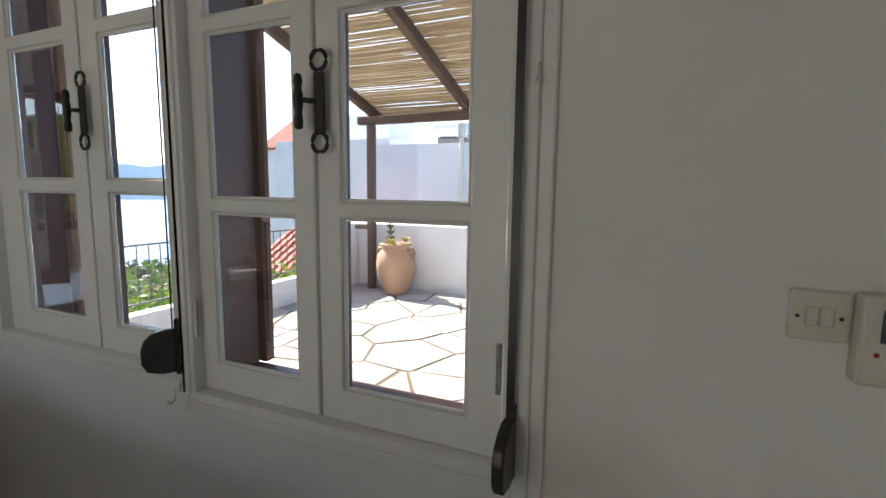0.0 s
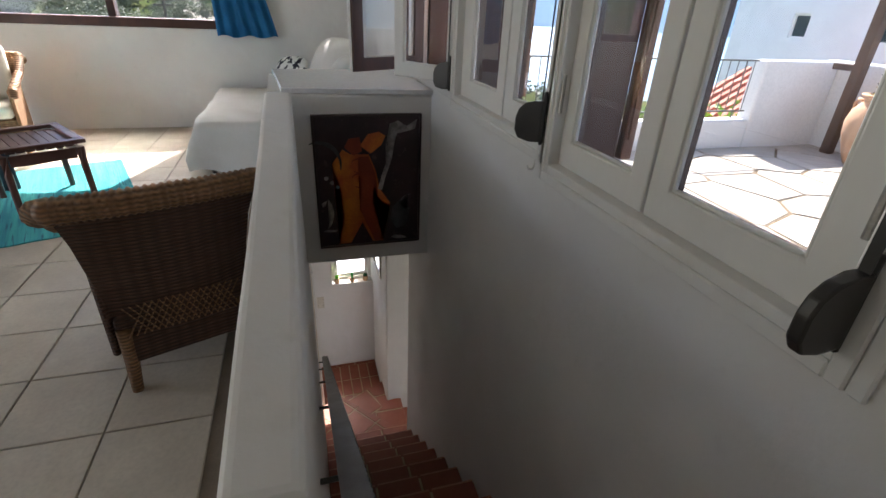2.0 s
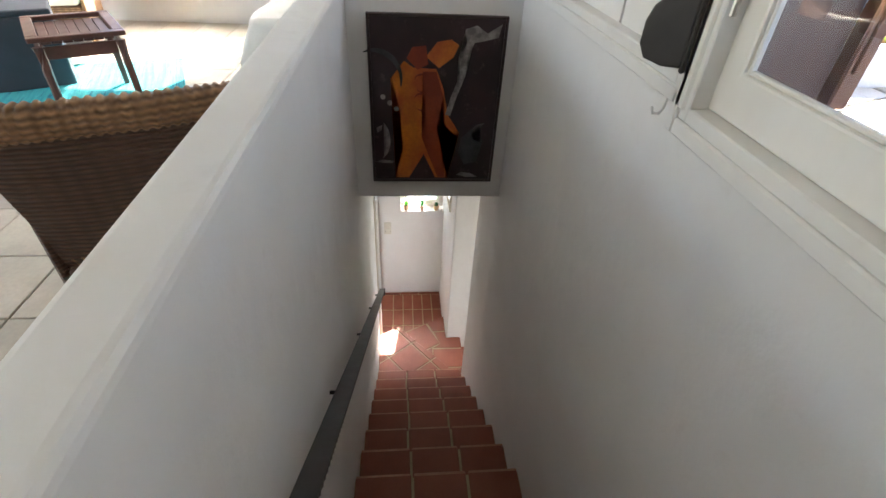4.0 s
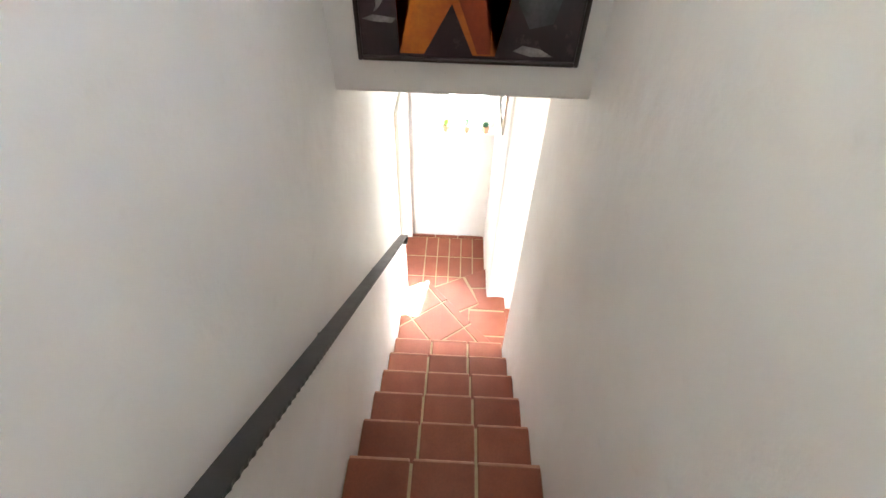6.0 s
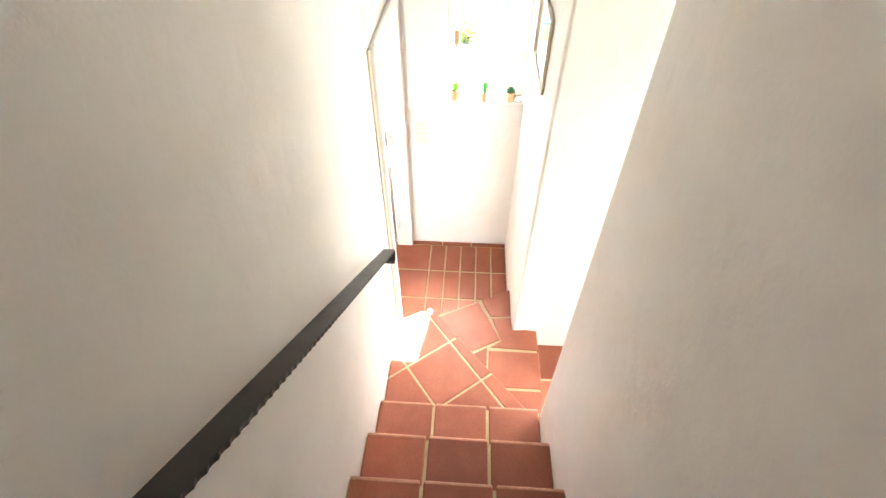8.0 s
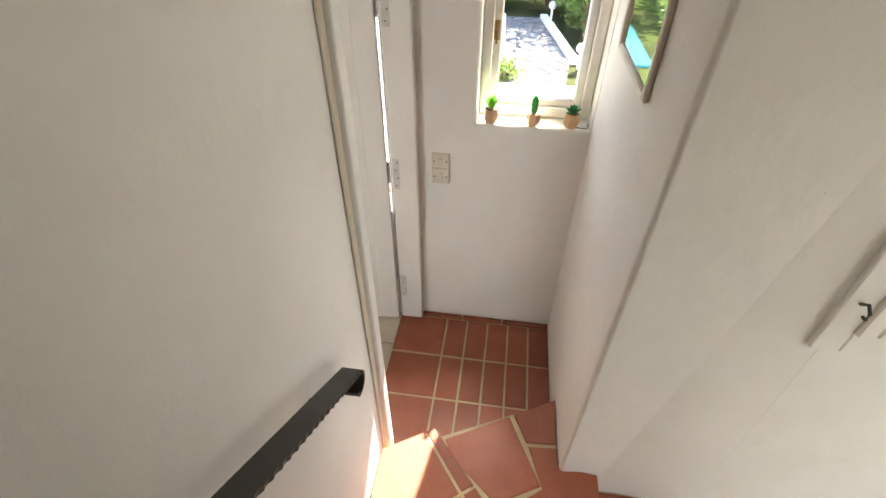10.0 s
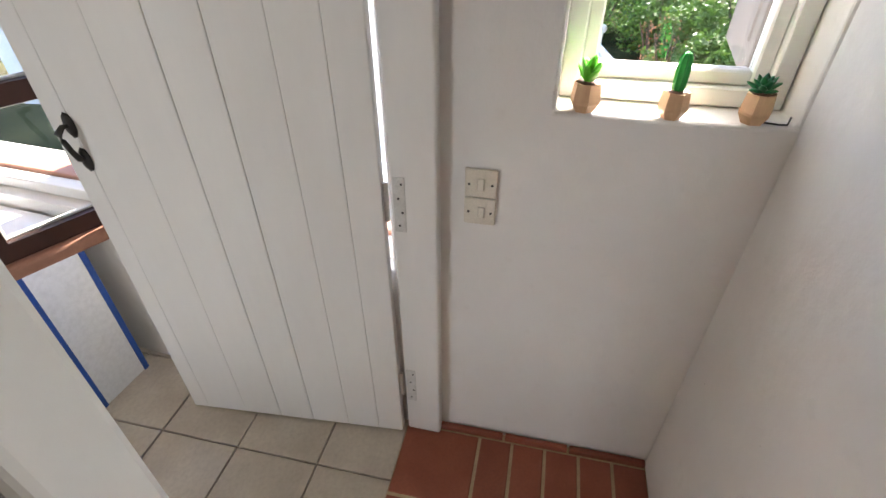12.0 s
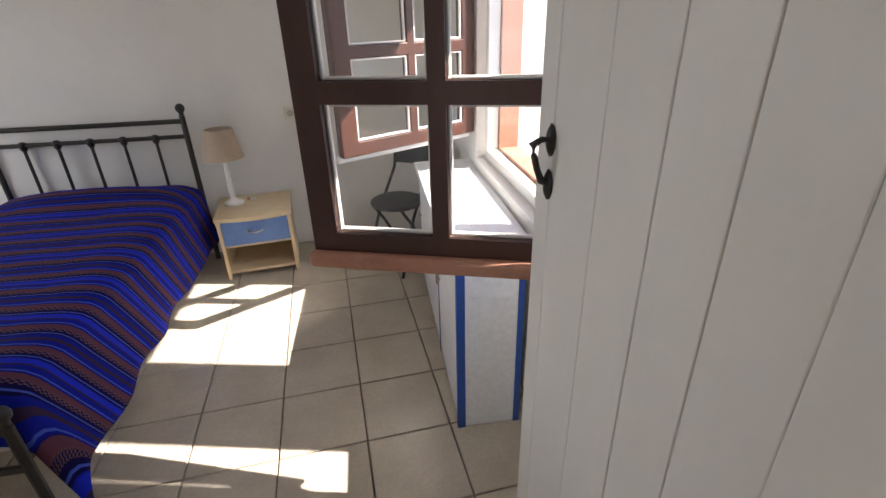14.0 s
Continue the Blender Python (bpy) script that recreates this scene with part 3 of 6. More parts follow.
# upper winder: square tiles laid askew
for u in range(-4, 5):
    for v in range(-4, 5):
        cx, cy = 1.44, 0.108
        c, s = math.cos(radians(38)), math.sin(radians(38))
        qx, qy = cx + (u + 0.5) * 0.325 * c - (v + 0.5) * 0.315 * s, cy + (u + 0.5) * 0.325 * s + (v + 0.5) * 0.315 * c
        p = quad(qx, qy, 0.325 - 0.012, 0.315 - 0.012, 38)
        hull = [(1.115, 0.004), (0.985, 0.211), (1.72, 0.852), (N0X + 0.016, 0.852), (N0X + 0.016, 0.004)]
        tile(inside(p, hull), BZ, 0.018, staircase, TERRACOTTA, tilt=0.25)
# lower winder
LOW_LEFT = [(0.924, 0.20), (0.763, 0.554), (0.85, 0.72), (1.09, 0.70), (1.20, 0.50), (1.05, 0.18)]
tile([(0.93, 0.25), (0.77, 0.545), (1.085, 0.695), (1.19, 0.505), (1.09, 0.385), (1.03, 0.30)], AZ, 0.018, staircase, TERRACOTTA)
tile([(0.925, 0.235), (1.015, 0.285), (1.04, 0.17)], AZ, 0.018, staircase, TERRACOTTA)
tile([(0.757, 0.566), (0.645, 0.772), (0.885, 0.772), (0.895, 0.63)], AZ, 0.018, staircase, TERRACOTTA)
tile([(0.91, 0.64), (0.90, 0.772), (0.992, 0.774), (1.0, 0.945), (1.16, 0.945), (1.15, 0.62), (1.10, 0.705)], AZ, 0.018, staircase, TERRACOTTA)
tile([(1.21, 0.505), (1.15, 0.605), (1.172, 0.60), (1.30, 0.60)], AZ, 0.018, staircase, TERRACOTTA)
tile([(1.175, 0.615), (1.175, 0.945), (1.44, 0.945), (1.44, 0.63), (1.33, 0.61)], AZ, 0.018, staircase, TERRACOTTA)
tile([(1.455, 0.66), (1.455, 0.945), (1.72, 0.945), (1.72, 0.86)], AZ, 0.018, staircase, TERRACOTTA)
# step down to the side room
for a, b in ((0.992, 1.26), (1.275, 1.55), (1.565, 1.74)):
    tile([(a, 0.952), (b, 0.952), (b, 1.255), (a, 1.255)], 0.0, 0.018, staircase, TERRACOTTA)
# landing: one column of whole tiles, the rest halved
colsy = [(-0.155, 0.136), (0.148, 0.265), (0.277, 0.392), (0.404, 0.520), (0.532, 0.645), (0.657, 0.772)]
rowsx = [(0.035, 0.318), (0.330, 0.605), (0.617, 0.905), (0.917, 1.15)]
for a, b in rowsx:
    for k, (c, d) in enumerate(colsy):
        tile([(a, c), (b, c), (b, d), (a, d)], 0.0, 0.008, staircase, TERRACOTTA, bevel=0.003, tilt=0.12)
for c, d in ((-0.02, 0.23), (0.24, 0.48), (0.49, 0.77)):
    tile([(0.006, c), (0.028, c), (0.028, d), (0.006, d)], 0.022, 0.03, staircase, TERRACOTTA, name="skirting_tile", bevel=0.003)

# handrail: twisted-edge flat iron bar on brackets along the left wall
rail = thing("handrail", (1.37, 0.0, 1.302), "black hammered flat-iron handrail with curled end on the stair wall", "handrail")
dx, dz = 3.75, 3.75 * 0.723
up = Vector((dx, 0, dz)).normalized()
bm = B()
n = 460
top_l, top_r, bot_l, bot_r = [], [], [], []
for k in range(n + 1):
    s = k / n
    p = Vector((0, 0.065, 0)) + Vector((dx, 0, dz)) * s
    nrm = Vector((-up.z, 0, up.x))
    wob = 0.0028 if k % 3 == 0 else 0.0
    top_l.append(bm.verts.new(p + Vector((0, -0.026, 0)) + nrm * 0.006))
    top_r.append(bm.verts.new(p + Vector((0, 0.026 + wob, 0)) + nrm * 0.006))
    bot_l.append(bm.verts.new(p + Vector((0, -0.026, 0)) - nrm * 0.004))
    bot_r.append(bm.verts.new(p + Vector((0, 0.026 + wob, 0)) - nrm * 0.004))
for k in range(n):
    for a, b in ((top_l, top_r), (top_r, bot_r), (bot_r, bot_l), (bot_l, top_l)):
        bm.faces.new((a[k], a[k + 1], b[k + 1], b[k]))
bm.faces.new((top_l[-1], top_r[-1], bot_r[-1], bot_l[-1]))
bm.faces.new((top_l[0], bot_l[0], bot_r[0], top_r[0]))
part("bar", bm, IRON, rail)
bm = B()
rings = []
for k in range(13):
    a = k / 12 * radians(235)
    r = 0.034 - 0.010 * k / 12
    c = Vector((0.018, 0.065, -0.030))
    d0 = Vector((-math.sin(a + radians(35)), 0, math.cos(a + radians(35))))
    rings.append([bm.verts.new(c + d0 * q + Vector((0, y, 0))) for q, y in ((r + 0.004, -0.026), (r + 0.004, 0.026), (r - 0.005, 0.026), (r - 0.005, -0.026))])
for a, b in zip(rings, rings[1:]):
    for k in range(4):
        bm.faces.new((a[k], a[(k + 1) % 4], b[(k + 1) % 4], b[k]))
bm.faces.new(rings[0]), bm.faces.new(rings[-1][::-1])
part("curl", bm, IRON, rail)
for s in (0.03, 0.22, 0.44, 0.66, 0.88):
    p = Vector((0, 0.065, 0)) + Vector((dx, 0, dz)) * s
    bm = B()
    tube(bm, [p + Vector((0, 0, -0.004)), p + Vector((0.004, 0, -0.035)), p + Vector((0.004, -0.025, -0.05)), p + Vector((0.004, -0.064, -0.05))], 0.007, 7)
    part("bracket", bm, IRON, rail)
ZINC = mk("painted_hinge_steel", (0.70, 0.69, 0.66), (0.60, 0.59, 0.55), 25, 150, 0.45, 0.2, 0.0005, metal=0.1)
# ---- landing door, sockets, sill plants ----
door = thing("door_1", (0.060, -0.168, 0.012), "white painted tongue-and-groove door, standing open into the bedroom", "door", rz=-85.4, kind="structure")
DW, DH = 0.90, 2.03
edges = [0.0, 0.098, 0.225, 0.375, 0.515, 0.668, 0.835, DW]
for a, b in zip(edges, edges[1:]):
    part("plank", box(B(), a + (0.0011 if a in (0.375, 0.515) else 0.0001), b - (0.0011 if b in (0.375, 0.515) else 0.0001), -0.019, 0.019, 0.0, DH + random.uniform(-0.001, 0.001), 0.0030, 2), WHITEWOOD, door)
part("door_core", box(B(), 0.004, DW - 0.004, -0.009, 0.009, 0.004, DH - 0.004), mk("shadowed_gap", (0.72, 0.70, 0.66), None, 8, 60, 0.8), door)
bm = B()
for s in (-1, 1):
    zc = 1.195 + s * 0.05
    lathe(bm, [(0.002, -0.004), (0.020, -0.002), (0.022, 0.003), (0.014, 0.010), (0.002, 0.013)], 9, (0, 0, 0))
    vs = bm.verts[-45:]
    bmesh.ops.transform(bm, matrix=Matrix.Translation((DW - 0.06, 0.019, zc)) @ Matrix.Rotation(radians(-90), 4, "X") @ Matrix.Diagonal((0.8, 1.7, 1, 1)), verts=vs)
tube(bm, [(DW - 0.06, 0.022, 1.246), (DW - 0.06, 0.045, 1.249), (DW - 0.06, 0.066, 1.238), (DW - 0.06, 0.061, 1.216), (DW - 0.06, 0.052, 1.184), (DW - 0.06, 0.040, 1.156), (DW - 0.06, 0.022, 1.146)], [0.006, 0.007, 0.010, 0.0075, 0.0075, 0.009, 0.006], 9)
part("door_handle", bm, IRON, door, "black wrought iron pull handle", smooth=True)
for zh in (0.215, 1.0, 1.78):
    h = part("hinge", cyl(B(), (-0.006, -0.002, zh), (-0.006, -0.002, zh + 0.12), 0.0075, n=9), ZINC, door, "steel butt hinge")
frame_ob = thing("door_frame", (0.0, 0.0, 0.0), "white painted wooden door frame", "door frame", kind="structure")
part("jamb_hinge_side", box(B(), 0.003, 0.052, -0.152, -0.020, 0.0, 2.085, 0.008, 3), WHITEWOOD, frame_ob)
part("jamb_latch_side", box(B(), 1.009, 1.034, -0.150, 0.0005, 0.0, 2.085, 0.004, 2), WHITEWOOD, frame_ob)
part("casing_latch_side", box(B(), 1.009, 1.058, 0.001, 0.026, 0.0, 2.13, 0.006, 2), WHITEWOOD, frame_ob)
part("casing_edge", box(B(), 1.059, 1.092, 0.001, 0.010, 0.0, 2.13, 0.004, 2), mk("bare_tan_wood", (0.60, 0.53, 0.43), (0.66, 0.60, 0.50), 5, 40, 0.7, 0.3, 0.001, stretch=(1, 1, 0.2), spot=(0.62, 0.56, 0.46), spot_at=0.58), frame_ob, "bare tan wood edge of the casing")
part("casing_head", box(B(), 0.032, 1.007, 0.001, 0.020, 2.052, 2.13, 0.006, 2), WHITEWOOD, frame_ob)
part("jamb_head", box(B(), 0.054, 1.007, -0.158, 0.0005, 2.055, 2.088, 0.004, 1), WHITEWOOD, frame_ob)
for zh in (0.20, 0.985, 1.765):
    bm = box(B(), 0.052, 0.0545, -0.143, -0.109, zh - 0.01, zh + 0.165, 0.0008)
    part("hinge_plate", bm, ZINC, frame_ob, "white painted steel hinge plate")
    for q in (0.012, 0.056, 0.10, 0.145):
        part("screw", cyl(B(), (0.0546, -0.128 + 0.010 * (q in (0.056, 0.145)), zh + q), (0.0558, -0.128 + 0.010 * (q in (0.056, 0.145)), zh + q), 0.0035, n=8), IRON, frame_ob)


def switch_plate(name, loc, rz, rockers, label, w=0.088, h=0.084):
    t = thing(name, loc, label, "switch", "wall switches", rz)
    part("plate", box(B(), -w / 2, w / 2, -0.011, 0.0, -h / 2, h / 2, 0.004, 2), IVORY, t)
    for a in rockers:
        part("rocker", box(B(), a - 0.010, a + 0.010, -0.016, -0.010, -0.018, 0.016, 0.002), IVORY, t)
    for a in (-w / 2 + 0.013, w / 2 - 0.013):
        part("screw", cyl(B(), (a, -0.0105, -0.002), (a, -0.0128, -0.002), 0.0035, n=8), BLACKPLASTIC, t)
    return t


switch_plate("light_switch", (0.001, 0.090, 1.132), 90, (0.0,), "ivory plastic light switch on the landing wall")
switch_plate("light_switch", (0.001, 0.090, 1.046), 90, (0.004,), "ivory plastic light switch on the landing wall")
switch_plate("light_switch", (5.53, WIDTH - 0.001, 4.543), 0, (-0.011, 0.011), "yellowed ivory double light switch on the stair wall", 0.088, 0.088)
box_t = thing("fuse_box", (5.662, WIDTH - 0.001, 4.515), "ivory plastic control box with dark window on the stair wall", "control box")
part("case", box(B(), -0.085, 0.085, -0.045, 0.0, -0.075, 0.075, 0.006, 2), IVORY, box_t)
part("display", box(B(), -0.06, 0.07, -0.049, -0.0455, 0.0, 0.055, 0.002), mk("grey_display", (0.10, 0.10, 0.12), None, 9, 90, 0.3), box_t)
part("red_mark", cyl(B(), (-0.062, -0.0455, -0.02), (-0.062, -0.047, -0.02), 0.004, n=8), mk("red_print", (0.4, 0.03, 0.03)), box_t)
txt = bpy.data.curves.new("B.", "FONT")
txt.body, txt.size, txt.extrude = "B.", 0.038, 0.0004
lt = new("lettering", txt)
lt.parent = box_t
lt.matrix_basis = pose(-0.05, -0.0495, 0.012, 90, 0, 0)
txt.materials.append(BLACKPLASTIC)

WOODPOT = mk("pale_pot_wood", (0.62, 0.40, 0.23), (0.55, 0.34, 0.19), 14, 90, 0.6, 0.3, 0.0006, stretch=(1, 1, 0.2))
def leaf_mat(name, a, b):
    m = mk(name, a, b, 30, 160, 0.35, 0.1, 0.0003)
    bs = m.node_tree.nodes["Principled BSDF"]
    bs.inputs["Subsurface Weight"].default_value = 0.25
    bs.inputs["Subsurface Radius"].default_value = (0.01, 0.02, 0.005)
    return m
LIME = leaf_mat("lime_green_plastic_leaf", (0.14, 0.62, 0.02), (0.10, 0.5, 0.02))
CACT = leaf_mat("bright_green_cactus", (0.02, 0.42, 0.06), (0.015, 0.33, 0.05))
JADE = leaf_mat("jade_green_leaf", (0.01, 0.20, 0.06), (0.01, 0.14, 0.045))


def faceted_pot(t, s=1.0):
    prof = [(0.020, 0.0), (0.030, 0.018), (0.031, 0.024), (0.027, 0.058)]
    bm = lathe(B(), [(a * s, z * s) for a, z in prof], 6)
    part("pot", bm, WOODPOT, t, "faceted pale wooden pot")
    part("soil", cyl(B(), (0, 0, 0.0585 * s), (0, 0, 0.0605 * s), 0.024 * s, n=6), BROWNWOOD, t)


def petal(bm, base, az, tilt, length, width, thick):
    """One fleshy pointed leaf."""
    m = Matrix.Translation(base) @ Matrix.Rotation(az, 4, "Z") @ Matrix.Rotation(tilt, 4, "Y")
    rings = []
    for s, w in ((0.0, 0.5), (0.3, 0.95), (0.6, 1.0), (0.85, 0.6), (1.0, 0.06)):
        rings.append([bm.verts.new(m @ Vector((thick * w * math.sin(a) + 0.12 * length * s * s, width * w * math.cos(a), length * s))) for a in [k * math.pi / 3 for k in range(6)]])
    for a, b in zip(rings, rings[1:]):
        for k in range(6):
            bm.faces.new((a[k], a[(k + 1) % 6], b[(k + 1) % 6], b[k]))
    bm.faces.new(rings[0][::-1]), bm.faces.new(rings[-1])


SZ = LAND_WIN[2]
p1 = thing("potted_succulent", (-0.022, 0.320, SZ), "lime green succulent in a small pale wooden pot on the sill", "plant", "sill plants", 10)
faceted_pot(p1)
for k in range(9):
    petal_bm = B()
    petal(petal_bm, (0, 0, 0.055), k * 2.4, 0.12 + 0.055 * k, 0.058 - 0.002 * k, 0.011, 0.005)
    part("leaf", petal_bm, LIME, p1, smooth=True)
p2 = thing("potted_cactus", (-0.015, 0.512, SZ), "green column cactus in a small wooden pot on the sill", "plant", "sill plants", 20)
faceted_pot(p2, 0.92)
bm = B()
rings = []
for z, r in ((0.052, 0.009), (0.06, 0.0125), (0.09, 0.0135), (0.115, 0.012), (0.124, 0.007), (0.127, 0.001)):
    rings.append([bm.verts.new((r * (1 if k % 2 else 0.8) * math.cos(k * math.pi / 8), r * (1 if k % 2 else 0.8) * math.sin(k * math.pi / 8), z)) for k in range(16)])
for a, b in zip(rings, rings[1:]):
    for k in range(16):
        bm.faces.new((a[k], a[(k + 1) % 16], b[(k + 1) % 16], b[k]))
bm.faces.new(rings[-1])
part("stem", bm, CACT, p2)
p3 = thing("potted_succulent", (-0.022, 0.684, SZ), "dark green rosette succulent in a small wooden pot", "plant", "sill plants", 35)
faceted_pot(p3)
for k in range(16):
    petal_bm = B()
    petal(petal_bm, (0, 0, 0.058), k * 2.4, 0.15 + 0.07 * k, 0.036, 0.008, 0.004)
    part("leaf", petal_bm, JADE, p3, smooth=True)
for p in (p1, p2, p3):
    p.scale = (1.14, 1.14, 1.14)
wire = thing("sill_cable", (-0.02, 0.735, SZ), "short dark wire end on the window sill", "cable")
part("wire", tube(B(), [(0, -0.03, 0.003), (0.01, 0.0, 0.004), (0.005, 0.02, 0.003), (0.002, 0.022, 0.02)], 0.0022, 6), BLACKPLASTIC, wire)

# framed mirror on the landing wall
pic = thing("mirror", (0.48, 0.776, 1.775), "small cream-framed mirror on the landing wall", "mirror")
bm = B()
ring(bm, -0.245, 0.245, 0.0, 0.36, 0.024, -0.020, -0.002, bevel=0.005)
part("frame", bm, mk("cream_frame", (0.66, 0.60, 0.48), (0.58, 0.52, 0.40), 9, 80, 0.4), pic)
m, nt, bs = nodes_of("mirror_glass")
bs.inputs["Base Color"].default_value = (0.72, 0.75, 0.72, 1)
bs.inputs["Metallic"].default_value = 1.0
bs.inputs["Roughness"].default_value = 0.03
part("mirror_glass", box(B(), -0.222, 0.222, -0.010, -0.004, 0.022, 0.338), m, pic)

# ---- painting over the stair: abstract orange shape on black ----
px0, px1, pz0, pz1 = 0.096, 0.787, 3.075, 3.976
art = thing("painting", (2.384, 0.0, 0.0), "dark framed painting with an orange abstract shape and white strokes", "painting")
bm = B()
ring(bm, px0 + 0.0, px1, pz0, pz1, 0.014, -0.030, -0.002, R90, 0.003)
part("frame", bm, mk("dark_frame", (0.035, 0.02, 0.02), (0.05, 0.03, 0.028), 9, 90, 0.3), art)
CANVAS = mk("black_paint", (0.020, 0.014, 0.018), (0.045, 0.022, 0.028), 5, 60, 0.35, 0.4, 0.0008, spot=(0.07, 0.045, 0.05), spot_at=0.6)
ORANGE = mk("orange_paint", (0.62, 0.20, 0.022), (0.42, 0.085, 0.02), 6, 50, 0.35, 0.4, 0.0008)
DKRED = mk("rust_paint", (0.32, 0.055, 0.018), (0.22, 0.035, 0.015), 6, 50, 0.35, 0.4, 0.0008)
GREYP = mk("grey_white_paint", (0.42, 0.40, 0.38), (0.16, 0.15, 0.15), 22, 90, 0.4, 0.4, 0.0008)
DKGREY = mk("slate_paint", (0.07, 0.075, 0.08), (0.03, 0.03, 0.035), 14, 90, 0.4, 0.4, 0.0008)
part("canvas", box(B(), 0.002, 0.016, px0 + 0.012, px1 - 0.012, pz0 + 0.012, pz1 - 0.012), CANVAS, art)
PW, PH = px1 - px0, pz1 - pz0


def stroke(name, pts, material, lift):
    """A flat patch of paint; pts are fractions of the picture from its lower left."""
    bm = B()
    poly = [(px0 + u * PW, pz0 + w * PH) for u, w in pts]
    lo = [bm.verts.new((0.0162, y, z)) for y, z in poly]
    hi = [bm.verts.new((0.0164 + lift, y, z)) for y, z in poly]
    bm.faces.new(hi)
    for k in range(len(poly)):
        bm.faces.new((lo[k], lo[(k + 1) % len(poly)], hi[(k + 1) % len(poly)], hi[k]))
    bmesh.ops.triangulate(bm, faces=bm.faces[:])
    return part(name, bm, material, art)


def arc(name, cu, cw, ru, rw, a0, a1, wid, material, lift):
    n = 14
    outer = [(cu + ru * math.cos(radians(a0 + (a1 - a0) * k / n)), cw + rw * math.sin(radians(a0 + (a1 - a0) * k / n))) for k in range(n + 1)]
    inner = [(cu + (ru - wid * math.sin(math.pi * k / n) - 0.004) * math.cos(radians(a0 + (a1 - a0) * k / n)), cw + (rw - wid * math.sin(math.pi * k / n) - 0.004) * math.sin(radians(a0 + (a1 - a0) * k / n))) for k in range(n + 1)]
    return stroke(name, outer + inner[::-1], material, lift)


stroke("orange_shape", [(0.16, 0.655), (0.26, 0.755), (0.33, 0.72), (0.50, 0.715), (0.56, 0.60), (0.60, 0.45), (0.70, 0.335), (0.66, 0.325), (0.57, 0.40), (0.53, 0.35), (0.56, 0.25), (0.62, 0.025), (0.52, 0.025), (0.42, 0.19), (0.30, 0.025), (0.19, 0.025), (0.255, 0.25), (0.20, 0.32), (0.24, 0.42), (0.21, 0.53)], ORANGE, 0.0005)
stroke("orange_wedge", [(0.42, 0.78), (0.50, 0.86), (0.60, 0.875), (0.66, 0.845), (0.62, 0.78), (0.52, 0.72)], ORANGE, 0.0005)
stroke("rust_shade", [(0.40, 0.70), (0.50, 0.70), (0.56, 0.56), (0.58, 0.42), (0.52, 0.35), (0.56, 0.22), (0.60, 0.03), (0.54, 0.03), (0.45, 0.20), (0.40, 0.30), (0.43, 0.45)], DKRED, 0.0009)
stroke("rust_block", [(0.28, 0.77), (0.32, 0.83), (0.42, 0.84), (0.44, 0.74), (0.36, 0.71)], DKRED, 0.0009)
stroke("smoke_column", [(0.58, 0.45), (0.62, 0.56), (0.68, 0.68), (0.66, 0.78), (0.72, 0.86), (0.70, 0.93), (0.78, 0.95), (0.86, 0.91), (0.96, 0.96), (0.94, 0.89), (0.84, 0.87), (0.77, 0.86), (0.73, 0.78), (0.72, 0.68), (0.66, 0.55), (0.62, 0.44)], GREYP, 0.0006)
stroke("slate_patch", [(0.72, 0.30), (0.80, 0.36), (0.90, 0.28), (0.86, 0.14), (0.76, 0.12), (0.70, 0.20)], DKGREY, 0.0006)
arc("white_ring", 0.90, 0.335, 0.10, 0.062, 90, 265, 0.02, GREYP, 0.0006)
stroke("pale_lens", [(0.70, 0.045), (0.74, 0.065), (0.82, 0.055), (0.88, 0.03), (0.78, 0.028)], GREYP, 0.0006)
arc("left_arc", 0.06, 0.66, 0.19, 0.16, -20, 120, 0.03, DKGREY, 0.0006)
arc("left_curl", 0.05, 0.28, 0.10, 0.13, -70, 60, 0.025, GREYP, 0.0006)
stroke("white_fleck", [(0.04, 0.36), (0.09, 0.38), (0.08, 0.345), (0.05, 0.33)], GREYP, 0.0008)
stroke("bottom_sweep", [(0.03, 0.135), (0.08, 0.15), (0.18, 0.14), (0.16, 0.125), (0.08, 0.128)], GREYP, 0.0006)
for k in range(3):
    stroke("violet_dot", shrink([(0.10 + 0.05 * k + 0.022 * math.cos(a), 0.55 - 0.035 * k + 0.018 * math.sin(a)) for a in [q * math.pi / 4 for q in range(8)]], 0.002), GREYP, 0.0006)
for k in range(4):
    arc("brown_squiggle", 0.40 + 0.015 * (k % 2), 0.66 - 0.055 * k, 0.06, 0.03, 20 + 180 * (k % 2), 190 + 180 * (k % 2), 0.008, DKRED, 0.0011)
# ---- bedroom ----
bw = thing("window_8", (0, 0, 0), "dark-stained wooden bedroom window with both leaves swung inwards", "window", kind="structure")
BWM = BEDM @ pose(-0.02, BED_WIN[0], BED_WIN[2])
bw.matrix_world = BWM
L, H = BED_WIN[1] - BED_WIN[0], BED_WIN[3] - BED_WIN[2]
bm = B()
ring(bm, 0.002, L + 0.055, 0.002, H - 0.002, 0.05, 0.03, 0.09, R90, 0.004)
part("window_frame", bm, WHITEWOOD, bw)
bm = B()
ring(bm, 0.004, L + 0.066, 0.004, H - 0.004, 0.062, 0.092, 0.2, R90, 0.004)
part("outer_frame", bm, REDWOOD, bw)
sx, sz = BED_WIN[0], BED_WIN[2]
ROWS3 = [(0.065, 0.412), (0.466, 0.812), (0.866, 1.18)]
leaf_at = BWM.inverted()
sash(bw, leaf_at @ pose(-0.01, -1.075, 0.905, 0, 0, -24), 0.75, 1.245, [(0.087, 0.360), (0.404, 0.677)], ROWS3, DARKWOOD, DARKWOOD, drip=REDWOOD)
